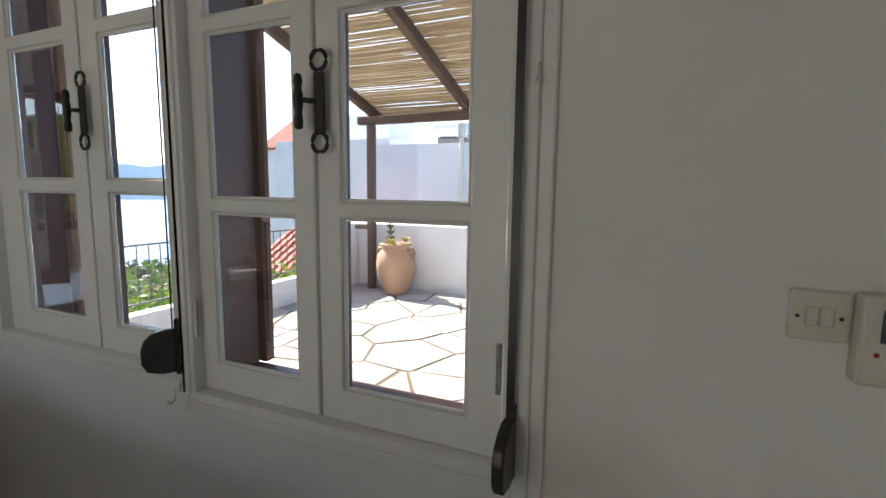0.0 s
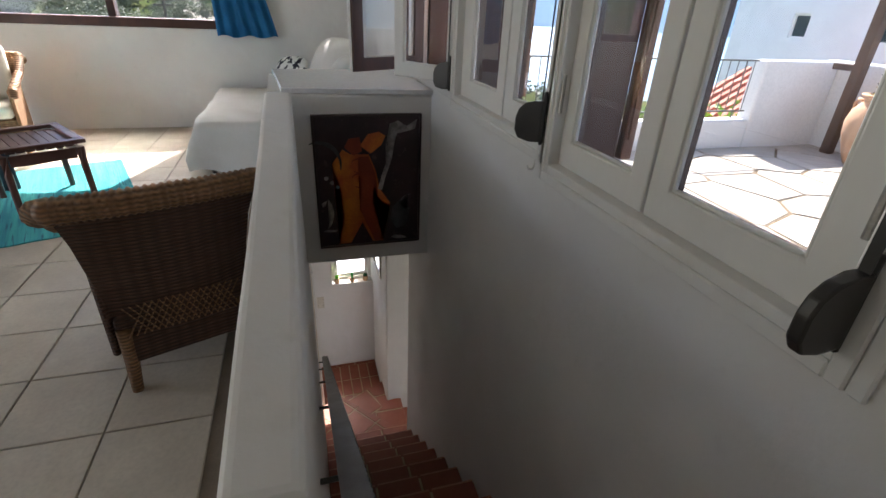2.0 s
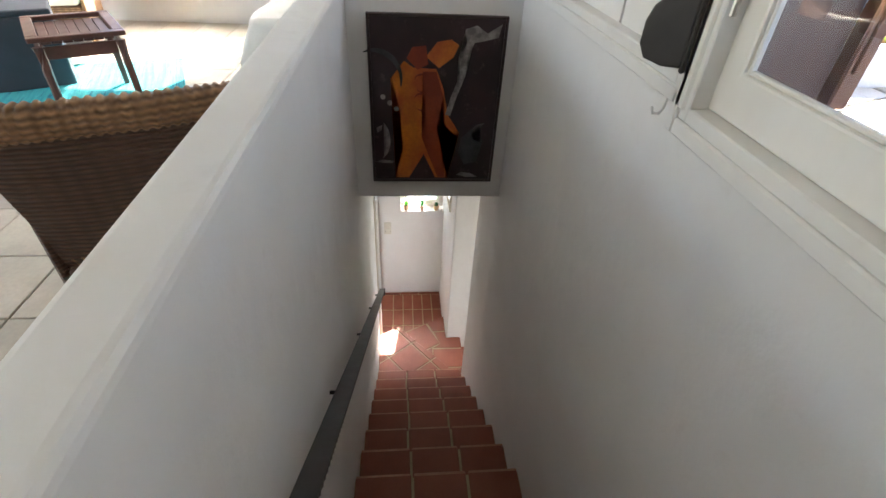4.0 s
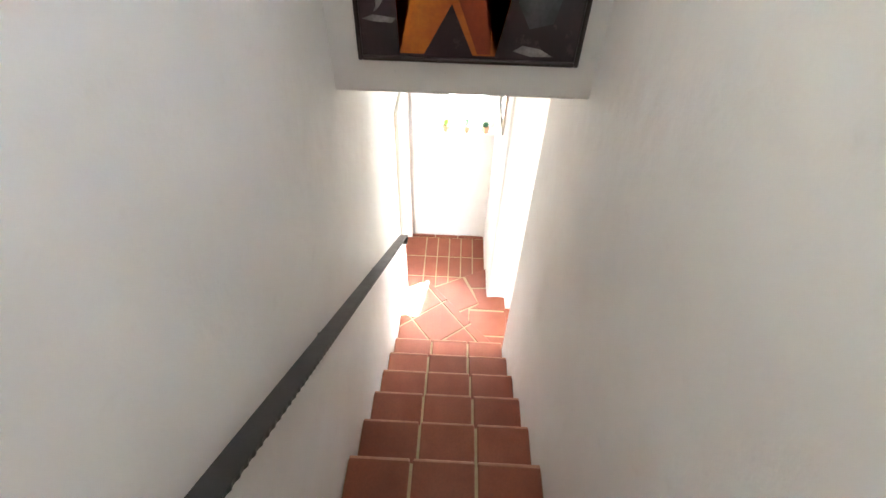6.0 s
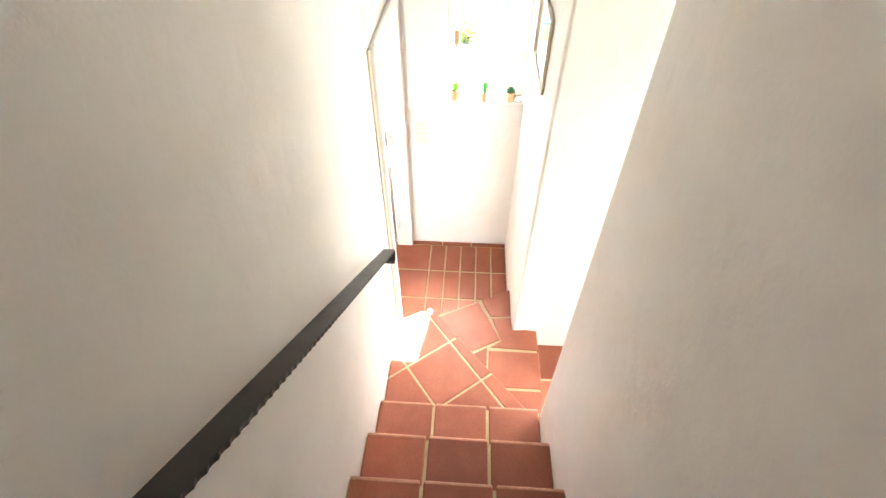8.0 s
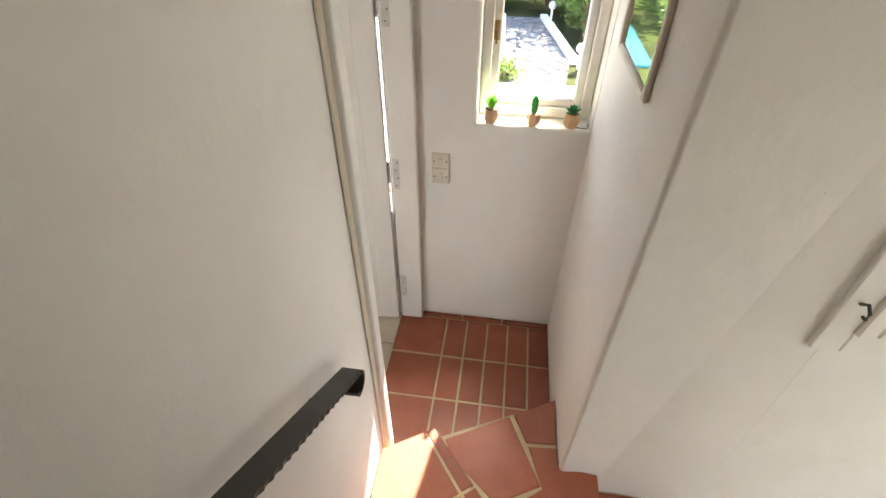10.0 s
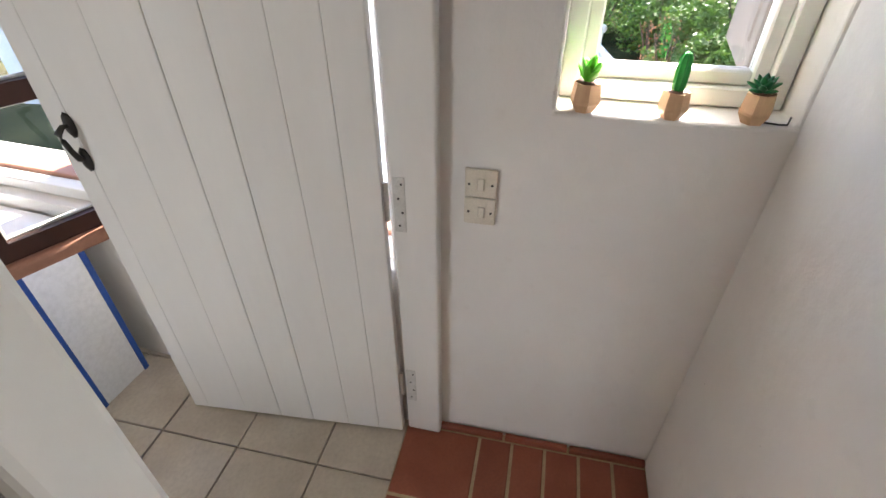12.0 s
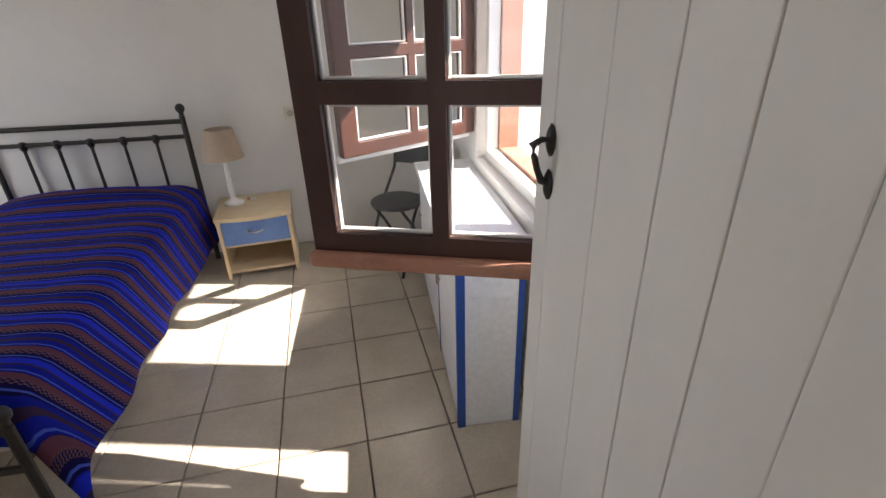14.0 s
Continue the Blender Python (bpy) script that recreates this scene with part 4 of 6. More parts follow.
sash(bw, leaf_at @ pose(-0.16, -2.55, 0.945, 0, 0, 26) @ Matrix.Diagonal((1, -1, 1, 1)), 0.80, 1.20, [(0.085, 0.375), (0.42, 0.715)], ROWS3, DARKWOOD, DARKWOOD, drip=WHITEWOOD)
# added leaf, mostly out of view: casts the gap between the floor's sun patches
sh = thing("shutter", (-0.27, -1.10, sz), "brown shutter leaf added outside the bedroom window to part the sun patches", "shutter")
sh.matrix_world = BEDM @ pose(-0.40, -1.10, sz)
part("leaf", box(B(), -0.02, 0.02, -0.50, 0.0, 0.02, H + 0.35, 0.004, 1, pose(0, 0, 0, 0, 0, -20)), BROWNWOOD, sh)
bm = B()
for a, b in ((0.08, 0.55), (0.62, 1.15)):
    box(bm, -0.026, 0.026, -0.43, -0.07, a, b, 0.006, 1, pose(0, 0, 0, 0, 0, -20))
part("panel", bm, BROWNWOOD, sh)

# low cabinet with a white top, blue-edged
BLUE = mk("blue_paint", (0.020, 0.085, 0.36), (0.015, 0.065, 0.29), 6, 60, 0.45, 0.2, 0.0005)
WHITEPANEL = mk("white_laminate", (0.80, 0.81, 0.82), (0.74, 0.75, 0.76), 3, 50, 0.35, 0.1, 0.0003)
cab = thing("cabinet", (-0.125, -2.723, 0.0), "low white cabinet with blue edges under the bedroom window", "cabinet", rz=-5.5)
part("end_panel", box(B(), 0.0, 0.232, 1.295, 1.313, 0.0, 0.72, 0.002), WHITEPANEL, cab)
part("far_panel", box(B(), 0.0, 0.232, 0.0, 0.018, 0.0, 0.72, 0.002), WHITEPANEL, cab)
part("top", box(B(), -0.06, 0.272, -0.01, 1.325, 0.722, 0.75, 0.004), WHITEPANEL, cab)
part("back_panel", box(B(), 0.0, 0.01, 0.02, 1.293, 0.0, 0.72), WHITEPANEL, cab)
for a, b in ((0.012, 0.40), (0.406, 0.80), (0.812, 1.296)):
    d = part("door", box(B(), 0.235, 0.250, a, b, 0.02, 0.715, 0.003), WHITEPANEL, cab)
    kx, ky, kz = 0.258, a + 0.045, 0.44
    bm = B()
    for ang in (90, 210, 330):
        cyl(bm, (kx, ky + 0.013 * math.cos(radians(ang)), kz + 0.013 * math.sin(radians(ang))), (kx + 0.013, ky + 0.013 * math.cos(radians(ang)), kz + 0.013 * math.sin(radians(ang))), 0.015, 0.010, 9)
    cyl(bm, (0.250, ky, kz), (0.262, ky, kz), 0.006, n=8)
    part("knob", bm, STEEL, d, "dull metal trefoil knob")
part("blue_edge", box(B(), 0.222, 0.252, 1.3135, 1.318, 0.0, 0.718, 0.001), BLUE, cab, "blue painted edge strip")
part("blue_edge", box(B(), 0.002, 0.026, 1.3135, 1.318, 0.0, 0.718, 0.001), BLUE, cab, "blue painted edge strip")
part("blue_edge", box(B(), 0.2505, 0.2535, 1.297, 1.3175, 0.0, 0.718), BLUE, cab, "blue painted edge strip")
part("blue_edge", box(B(), 0.2505, 0.2535, 0.801, 0.811, 0.0, 0.718), BLUE, cab, "blue painted edge strip")

# iron bed
bed = thing("bed", (1.49, -3.41, 0.0), "single bed with black iron frame and striped blanket", "bed", rz=-4.6)
BWD, BLN = 1.14, 2.03


def bed_end(y, h, rails, spindles, top_knob):
    for x in (0.0, BWD):
        p = part("post", cyl(B(), (x, y, 0.0), (x, y, h), 0.017, n=10), IRON, bed)
        part("finial", lathe(B(), [(0.012, 0.0), (0.016, 0.008), (0.013, 0.014), (0.025, 0.03), (0.029, 0.045), (0.024, 0.06), (0.010, 0.071), (0.001, 0.073)], 12, (x, y, h)), IRON, p, smooth=True)
    for z, r in rails:
        part("rail", cyl(B(), (0.0, y, z), (BWD, y, z), r, n=9), IRON, bed)
    if spindles:
        for k in range(1, 6):
            xs = BWD * k / 6
            s = part("spindle", cyl(B(), (xs, y, 0.32), (xs, y, rails[-1][0]), 0.010, n=8), IRON, bed)
            part("collar", lathe(B(), [(0.012, -0.035), (0.020, -0.022), (0.022, 0.0), (0.024, 0.012), (0.012, 0.02)], 9, (xs, y, rails[-1][0])), IRON, s, smooth=True)


bed_end(0.0, 1.0, [(0.30, 0.014), (0.965, 0.015), (0.87, 0.013)], True, True)
bed_end(BLN, 0.445, [(0.27, 0.014), (0.425, 0.014)], False, True)
for x in (0.03, BWD - 0.03):
    part("side_rail", box(B(), x - 0.012, x + 0.012, 0.02, BLN - 0.02, 0.26, 0.31, 0.003), IRON, bed)
SHEET = mk("off_white_sheet", (0.68, 0.63, 0.56), (0.6, 0.55, 0.48), 7, 200, 0.9, 0.3, 0.001)
part("mattress", box(B(), 0.03, BWD - 0.03, 0.03, BLN - 0.03, 0.30, 0.475, 0.04, 4), SHEET, bed, "off-white mattress")

m, nt, bs = nodes_of("striped_blanket")
uv = nt.nodes.new("ShaderNodeUVMap")
sep = nt.nodes.new("ShaderNodeSeparateXYZ")
nt.links.new(uv.outputs["UV"], sep.inputs[0])
# woven stripes along the bed: v runs in metres from head to foot
def wave(freq, off, lo, hi):
    mul = nt.nodes.new("ShaderNodeMath")
    mul.operation = "MULTIPLY_ADD"
    nt.links.new(sep.outputs["Y"], mul.inputs[0])
    mul.inputs[1].default_value, mul.inputs[2].default_value = freq, off
    fr = nt.nodes.new("ShaderNodeMath")
    fr.operation = "FRACT"
    nt.links.new(mul.outputs[0], fr.inputs[0])
    return ramp(nt, fr.outputs[0], lo, hi)
c = mixc(nt, wave(7.1, 0.0, 0.48, 0.52), (0.006, 0.012, 0.24), (0.007, 0.005, 0.055))
c = mixc(nt, wave(7.1, 0.30, 0.80, 0.82), c, (0.11, 0.04, 0.06))
c = mixc(nt, wave(14.2, 0.1, 0.91, 0.93), c, (0.05, 0.09, 0.45))
c = mixc(nt, wave(7.1, 0.75, 0.87, 0.89), c, (0.035, 0.02, 0.05))
c = mixc(nt, wave(3.55, 0.4, 0.90, 0.92), c, (0.012, 0.025, 0.5))
chk = nd(nt, "TexChecker", Scale=1.0)
mp = nt.nodes.new("ShaderNodeMapping")
mp.inputs["Scale"].default_value = (95, 140, 1)
nt.links.new(uv.outputs["UV"], mp.inputs["Vector"])
nt.links.new(mp.outputs["Vector"], chk.inputs["Vector"])
mask = nt.nodes.new("ShaderNodeMath")
mask.operation = "MULTIPLY"
nt.links.new(wave(7.1, 0.18, 0.84, 0.86), mask.inputs[0])
nt.links.new(chk.outputs["Fac"], mask.inputs[1])
c = mixc(nt, mask.outputs[0], c, (0.12, 0.065, 0.07))
nt.links.new(c, bs.inputs["Base Color"])
bs.inputs["Roughness"].default_value = 0.9
bs.inputs["Specular IOR Level"].default_value = 0.1
fine = nd(nt, "TexNoise", Scale=400.0, Detail=2.0)
bump(nt, bs, fine.outputs["Fac"], 0.35, 0.0015)
BLANKET = m


def blanket():
    nu, nv = 56, 90
    bm = B()
    lay = bm.loops.layers.uv.new("UVMap")
    side, flat = 0.36, BWD - 0.02
    total = flat + 2 * side
    grid = []
    for j in range(nv + 1):
        v = j / nv
        yb = 0.02 + v * (BLN - 0.045)
        row = []
        for i in range(nu + 1):
            s = i / nu * total - side
            foot = max(0.0, v - 0.955) / 0.045
            hang = side * (0.98 + 0.03 * math.sin(v * 9.0) + 0.03 * math.sin(v * 23.0 + 1)) / side
            if s < 0:
                d = -s * hang
                x, z = -0.012 - 0.10 * d - 0.009 * math.sin(v * 31 + d * 6) * d / side, 0.515 - d
            elif s > flat:
                d = (s - flat) * hang
                x, z = flat + 0.012 + 0.10 * d + 0.02 * math.sin(v * 17) * d / side, 0.515 - d
            else:
                e = min(s, flat - s)
                x, z = s, 0.515 + 0.03 * (1 - math.exp(-e / 0.06))
                pil = math.exp(-((v - 0.10) / 0.085) ** 2) * (1 - math.exp(-e / 0.16))
                z += 0.085 * pil
            x += 0.01
            if s < 0:
                x -= 0.05 * v * (-s) / side
            z += 0.006 * noise.noise(Vector((x * 5, yb * 4, 0))) + 0.003 * noise.noise(Vector((x * 18, yb * 14, 3)))
            z -= 0.18 * foot * foot
            row.append(bm.verts.new((x, yb + 0.012 * noise.noise(Vector((x * 3, yb * 2, 9))), z)))
        grid.append(row)
    for j in range(nv):
        for i in range(nu):
            f = bm.faces.new((grid[j][i], grid[j][i + 1], grid[j + 1][i + 1], grid[j + 1][i]))
            for lp, (a, b) in zip(f.loops, ((i, j), (i + 1, j), (i + 1, j + 1), (i, j + 1))):
                sag = 0.07 * max(0.0, -(a / nu * total - side)) / side * 2.0
                lp[lay].uv = (a / nu * total, b / nv * BLN + sag)
            f.smooth = True
    return bm


cover = tagged(new("blanket", mesh_of("blanket", blanket(), BLANKET)), "blue and purple striped woven blanket spread over the bed", "blanket")
for p in cover.data.polygons:
    p.use_smooth = True
cover.matrix_world = pose(1.49, -3.41, 0, 0, 0, -4.6)
md = cover.modifiers.new("cloth", "SOLIDIFY")
md.thickness, md.offset = 0.005, 1.0

# bedside cabinet
BIRCH = mk("pale_birch_laminate", (0.68, 0.55, 0.36), (0.60, 0.47, 0.30), 4, 50, 0.4, 0.15, 0.0004, stretch=(0.3, 1, 1))
SKYBLUE = mk("powder_blue_front", (0.11, 0.23, 0.52), (0.09, 0.19, 0.45), 5, 60, 0.4, 0.1, 0.0003)
ns = thing("nightstand", (0.938, -3.495, 0.0), "pale birch bedside cabinet with blue drawer and open shelf", "nightstand", rz=3)
part("side", box(B(), 0.0, 0.022, 0.0, 0.44, 0.0, 0.40, 0.003), BIRCH, ns)
part("side", box(B(), 0.425, 0.447, 0.0, 0.44, 0.0, 0.40, 0.003), BIRCH, ns)
part("bottom_shelf", box(B(), 0.022, 0.425, 0.01, 0.43, 0.035, 0.055, 0.002), BIRCH, ns)
part("back", box(B(), 0.022, 0.425, 0.0, 0.01, 0.03, 0.40), BIRCH, ns)
part("middle_shelf", box(B(), 0.022, 0.425, 0.012, 0.42, 0.215, 0.230), BIRCH, ns)
bm = prism(B(), [(-0.01, 0.0), (0.457, 0.0), (0.457, 0.44)] + [(0.457 - 0.467 * k / 10, 0.44 + 0.035 * math.sin(math.pi * k / 10)) for k in range(1, 10)] + [(-0.01, 0.44)], 0.402, 0.425, 0.003)
part("top", bm, BIRCH, ns)
dr = part("drawer", box(B(), 0.024, 0.423, 0.421, 0.440, 0.235, 0.395, 0.004, 2), SKYBLUE, ns, "powder blue drawer front")
part("handle", tube(B(), [(0.18, 0.44, 0.33), (0.185, 0.458, 0.326), (0.223, 0.466, 0.318), (0.262, 0.458, 0.326), (0.267, 0.44, 0.33)], 0.005, 8), STEEL, dr, "curved metal drawer handle", smooth=True)
LINEN = mk("beige_linen_shade", (0.52, 0.41, 0.31), (0.47, 0.37, 0.28), 12, 250, 0.9, 0.3, 0.0006)
lamp = thing("table_lamp", (1.28, -3.31, 0.425), "white turned table lamp with beige linen shade on the nightstand", "lamp")
part("base", lathe(B(), [(0.062, 0.0), (0.064, 0.012), (0.045, 0.024), (0.020, 0.034), (0.017, 0.06), (0.020, 0.10), (0.016, 0.20), (0.013, 0.31), (0.017, 0.325), (0.010, 0.345)], 18), WHITEWOOD, lamp, smooth=True)
bm = B()
ro = [(0.122, 0.31), (0.082, 0.495)]
lathe(bm, [ro[0], ro[1], (ro[1][0] - 0.004, ro[1][1]), (ro[0][0] - 0.004, ro[0][1])], 28)
bmesh.ops.delete(bm, geom=[f for f in bm.faces if len(f.verts) > 4], context="FACES")
part("shade", bm, LINEN, lamp, "beige linen shade", smooth=True)
sw_t = thing("cord_switch", (1.17, -3.36, 0.425), "white cord switch with brown bead on the nightstand", "switch")
part("switch", box(B(), -0.02, 0.012, -0.008, 0.008, 0.0, 0.014, 0.004, 2), IVORY, sw_t)
part("bead", lathe(B(), [(0.004, 0.0), (0.011, 0.004), (0.012, 0.012), (0.004, 0.02)], 10, (0.025, 0.0, 0.0)), REDWOOD, sw_t, smooth=True)
for xs in (0.845, 0.755):
    so = thing("wall_socket", (xs, -3.509, 0.957), "white round wall socket beside the bed", "socket", "bedside sockets", rz=180)
    part("plate", box(B(), -0.04, 0.04, -0.012, 0.0, -0.04, 0.04, 0.005, 2), IVORY, so)
    bm = lathe(B(), [(0.021, 0.0), (0.022, 0.003), (0.018, 0.004), (0.017, 0.001)], 16)
    bmesh.ops.transform(bm, matrix=Matrix.Translation((0, -0.012, 0)) @ Matrix.Rotation(radians(90), 4, "X"), verts=bm.verts[:])
    part("socket_ring", bm, STEEL, so)
    for q in (-0.0095, 0.0095):
        part("pin_hole", cyl(B(), (q, -0.0121, 0.0), (q, -0.0128, 0.0), 0.003, n=8), BLACKPLASTIC, so)

# black folding chair at the cabinet
CH = mk("black_chair_vinyl", (0.02, 0.022, 0.024), (0.03, 0.032, 0.035), 9, 120, 0.45, 0.2, 0.0005)
chair = thing("folding_chair", (0.237, -2.955, 0.0), "black folding chair with round seat at the cabinet", "chair", rz=222)
bm = lathe(B(), [(0.155, 0.432), (0.17, 0.440), (0.17, 0.456), (0.15, 0.466), (0.05, 0.470)], 24)
part("seat", bm, CH, chair, smooth=True)
for y in (-0.15, 0.15):
    part("leg", tube(B(), [(-0.17, y, 0.0), (-0.02, y * 0.95, 0.36), (0.16, y * 0.9, 0.62), (0.19, y * 0.9, 0.80)], 0.010, 8), IRON, chair, smooth=True)
    part("leg", tube(B(), [(0.20, y * 0.85, 0.0), (0.0, y * 0.8, 0.30), (-0.10, y * 0.8, 0.43)], 0.010, 8), IRON, chair, smooth=True)
for x, z, y in ((-0.11, 0.14, 0.15), (0.145, 0.085, 0.125)):
    part("crossbar", cyl(B(), (x, -y, z), (x, y, z), 0.008, n=8), IRON, chair)
bm = B()
rows = []
for k in range(9):
    a = -1 + 2 * k / 8
    rows.append([bm.verts.new((0.185 + 0.035 * (1 - a * a) + dx_, 0.16 * a, 0.64 + dz_)) for dx_, dz_ in ((0, 0.0), (0.012, 0.15), (0.026, 0.15), (0.014, 0.0))])
for a, b in zip(rows, rows[1:]):
    for k in range(4):
        bm.faces.new((a[k], a[(k + 1) % 4], b[(k + 1) % 4], b[k]))
bm.faces.new(rows[0]), bm.faces.new(rows[-1][::-1])
part("backrest", bm, CH, chair)
# ---- upper room ----
def wicker_mat(name, a, b, scale=22.0):
    m, nt, bs = nodes_of(name)
    tc = nt.nodes.new("ShaderNodeTexCoord")
    w1 = nd(nt, "TexWave", Scale=scale, Distortion=1.2, Detail=1.0)
    w1.wave_type, w1.bands_direction = "BANDS", "Z"
    w2 = nd(nt, "TexWave", Scale=scale * 0.32, Distortion=0.6, Detail=1.0)
    w2.wave_type, w2.bands_direction = "BANDS", "X"
    for w in (w1, w2):
        nt.links.new(tc.outputs["Object"], w.inputs["Vector"])
    mul = nt.nodes.new("ShaderNodeMath")
    mul.operation = "MULTIPLY"
    nt.links.new(w1.outputs["Fac"], mul.inputs[0])
    nt.links.new(ramp(nt, w2.outputs["Fac"], 0, 1, 0.45, 1.0), mul.inputs[1])
    big = noise_at(nt, place(nt), 7.0)
    c = mixc(nt, mul.outputs[0], tuple(0.35 * x for x in a), a)
    c = mixc(nt, ramp(nt, big, 0.4, 0.65), c, b, "MIX")
    nt.links.new(mixc(nt, 0.45, mixc(nt, mul.outputs[0], tuple(0.3 * x for x in a), a), c), bs.inputs["Base Color"])
    bs.inputs["Roughness"].default_value = 0.6
    bump(nt, bs, mul.outputs[0], 0.8, 0.006)
    return m


WICKER = wicker_mat("honey_wicker", (0.36, 0.19, 0.085), (0.26, 0.13, 0.055))
# brown weave, its colour darkened further for the unlit chair back
WICKERSHADE = wicker_mat("shaded_brown_wicker", (0.11, 0.050, 0.026), (0.08, 0.036, 0.019))
CREAM = mk("cream_cushion", (0.70, 0.66, 0.57), (0.64, 0.60, 0.51), 6, 180, 0.9, 0.4, 0.0015)


def woven_roll(bm, pts, r, turns):
    """A wrapped cane roll: a tube with coil ridges."""
    pts = [Vector(p) for p in pts]
    fine_pts, rad = [], []
    n = turns * 4
    for k in range(n + 1):
        s = k / n * (len(pts) - 1)
        i = min(int(s), len(pts) - 2)
        fine_pts.append(pts[i].lerp(pts[i + 1], s - i))
        rad.append(r * (1.0 if k % 4 in (0, 1) else 0.88))
    tube(bm, fine_pts, rad, 10)


def armchair(loc, rz, back, label, cushions):
    t = thing("wicker_armchair", loc, label, "armchair", "wicker armchairs", rz)
    W, D = 0.29, 0.56
    bm = B()
    rows = []
    for k in range(13):
        a = -1 + 2 * k / 12
        curve = 0.05 * a * a
        rows.append([bm.verts.new((a * (w + 0.0), curve + y, z)) for w, y, z in ((0.215, 0.02, 0.22), (0.235, 0.0, 0.42), (0.265, -0.035, 0.62), (0.29, -0.085, 0.74), (0.29, -0.06, 0.745), (0.262, -0.005, 0.62), (0.232, 0.03, 0.42), (0.21, 0.05, 0.22))])
    for a, b in zip(rows, rows[1:]):
        for k in range(8):
            bm.faces.new((a[k], a[(k + 1) % 8], b[(k + 1) % 8], b[k]))
    bm.faces.new(rows[0]), bm.faces.new(rows[-1][::-1])
    part("backrest", bm, back, t)
    bm = B()
    woven_roll(bm, [(-0.31, 0.02, 0.735), (-0.28, -0.055, 0.76), (-0.1, -0.095, 0.768), (0.1, -0.095, 0.768), (0.28, -0.055, 0.76), (0.31, 0.02, 0.735)], 0.042, 46)
    part("top_roll", bm, WICKER, t, "honey wicker wrapped top rail", smooth=True)
    for s in (-1, 1):
        bm = B()
        woven_roll(bm, [(s * 0.30, 0.02, 0.745), (s * 0.285, 0.18, 0.64), (s * 0.27, 0.42, 0.58), (s * 0.27, 0.57, 0.56), (s * 0.265, 0.60, 0.50)], 0.034, 34)
        part("arm", bm, WICKER, t, smooth=True)
        bm = B()
        box(bm, min(s * 0.225, s * 0.25), max(s * 0.225, s * 0.25), 0.05, 0.57, 0.16, 0.56, 0.008)
        part("side_panel", bm, back, t)
    part("seat", box(B(), -0.222, 0.222, 0.03, 0.57, 0.27, 0.32, 0.015, 2), back, t)
    for k in range(-9, 10):
        for sgn in (-1, 1):
            xa, xb = k * 0.022 - 0.035 * sgn, k * 0.022 + 0.035 * sgn
            if max(abs(xa), abs(xb)) < 0.205:
                part("lattice_cane", cyl(B(), (xa, 0.013, 0.245), (xb, 0.006, 0.37), 0.0026, n=5), WICKER, t)
    part("front_apron", box(B(), -0.222, 0.222, 0.551, 0.575, 0.10, 0.28, 0.01), back, t)
    part("back_apron", box(B(), -0.21, 0.21, 0.035, 0.05, 0.12, 0.24, 0.006), back, t)
    for x, y in ((-0.20, 0.05), (0.20, 0.05), (-0.22, 0.55), (0.22, 0.55)):
        part("leg", tube(B(), [(x, y, 0.26), (x * 1.02, y, 0.12), (x * 1.06, y - 0.01, 0.0)], [0.026, 0.024, 0.019], 10), WICKER, t, smooth=True)
    if cushions:
        part("seat_cushion", box(B(), -0.22, 0.22, 0.06, 0.58, 0.322, 0.43, 0.04, 4), CREAM, t, "cream seat cushion", smooth=True)
        part("back_cushion", box(B(), -0.215, 0.215, 0.0, 0.12, 0.0, 0.46, 0.05, 4, Matrix.Translation((0, 0.07, 0.41)) @ Matrix.Rotation(radians(12), 4, "X")), CREAM, t, "cream back cushion", smooth=True)
    return t


armchair((3.79, -0.42, UP), 111, WICKERSHADE, "brown woven wicker armchair with rolled top by the parapet", False)
armchair((0.02, -2.62, UP), -75, WICKER, "honey wicker armchair with cream cushions near the window", True)

TEAK = mk("reddish_brown_teak", (0.15, 0.055, 0.038), (0.10, 0.038, 0.028), 5, 40, 0.3, 0.25, 0.0008, stretch=(0.25, 1, 1))
tb = thing("side_table", (1.72, -1.66, UP), "reddish brown slatted wooden side table on the rug", "table", rz=33)
bm = B()
ring(bm, -0.31, 0.31, -0.23, 0.23, 0.055, 0.0, 0.026, Matrix.Translation((0, 0, 0.44)) @ Matrix.Rotation(radians(90), 4, "X"), 0.004)
part("top_frame", bm, TEAK, tb)
for k in range(7):
    a = -0.172 + k * 0.0495
    part("slat", box(B(), -0.255, 0.255, a, a + 0.0465, 0.417, 0.437, 0.003), TEAK, tb)
for x in (-0.275, 0.275):
    for y in (-0.195, 0.195):
        part("leg", tube(B(), [(x, y, 0.414), (x, y, 0.30), (x * 1.03, y * 1.04, 0.0)], [0.026, 0.022, 0.018], 8), TEAK, tb)
for x0, x1, y0, y1 in ((-0.25, 0.25, -0.205, -0.185), (-0.25, 0.25, 0.185, 0.205), (-0.285, -0.265, -0.17, 0.17), (0.265, 0.285, -0.17, 0.17)):
    part("apron", box(B(), x0, x1, y0, y1, 0.345, 0.412, 0.003), TEAK, tb)
NAVY = mk("dark_slate_cover", (0.035, 0.04, 0.055), (0.05, 0.055, 0.07), 6, 120, 0.6, 0.3, 0.001)
ot = thing("storage_chest", (1.28, -2.28, UP), "low dark slate-coloured chest near the side table", "chest", rz=30)
part("body", box(B(), -0.28, 0.28, -0.22, 0.22, 0.0, 0.44, 0.015, 2), NAVY, ot)
part("lid", box(B(), -0.29, 0.29, -0.23, 0.23, 0.442, 0.48, 0.012, 2), NAVY, ot)

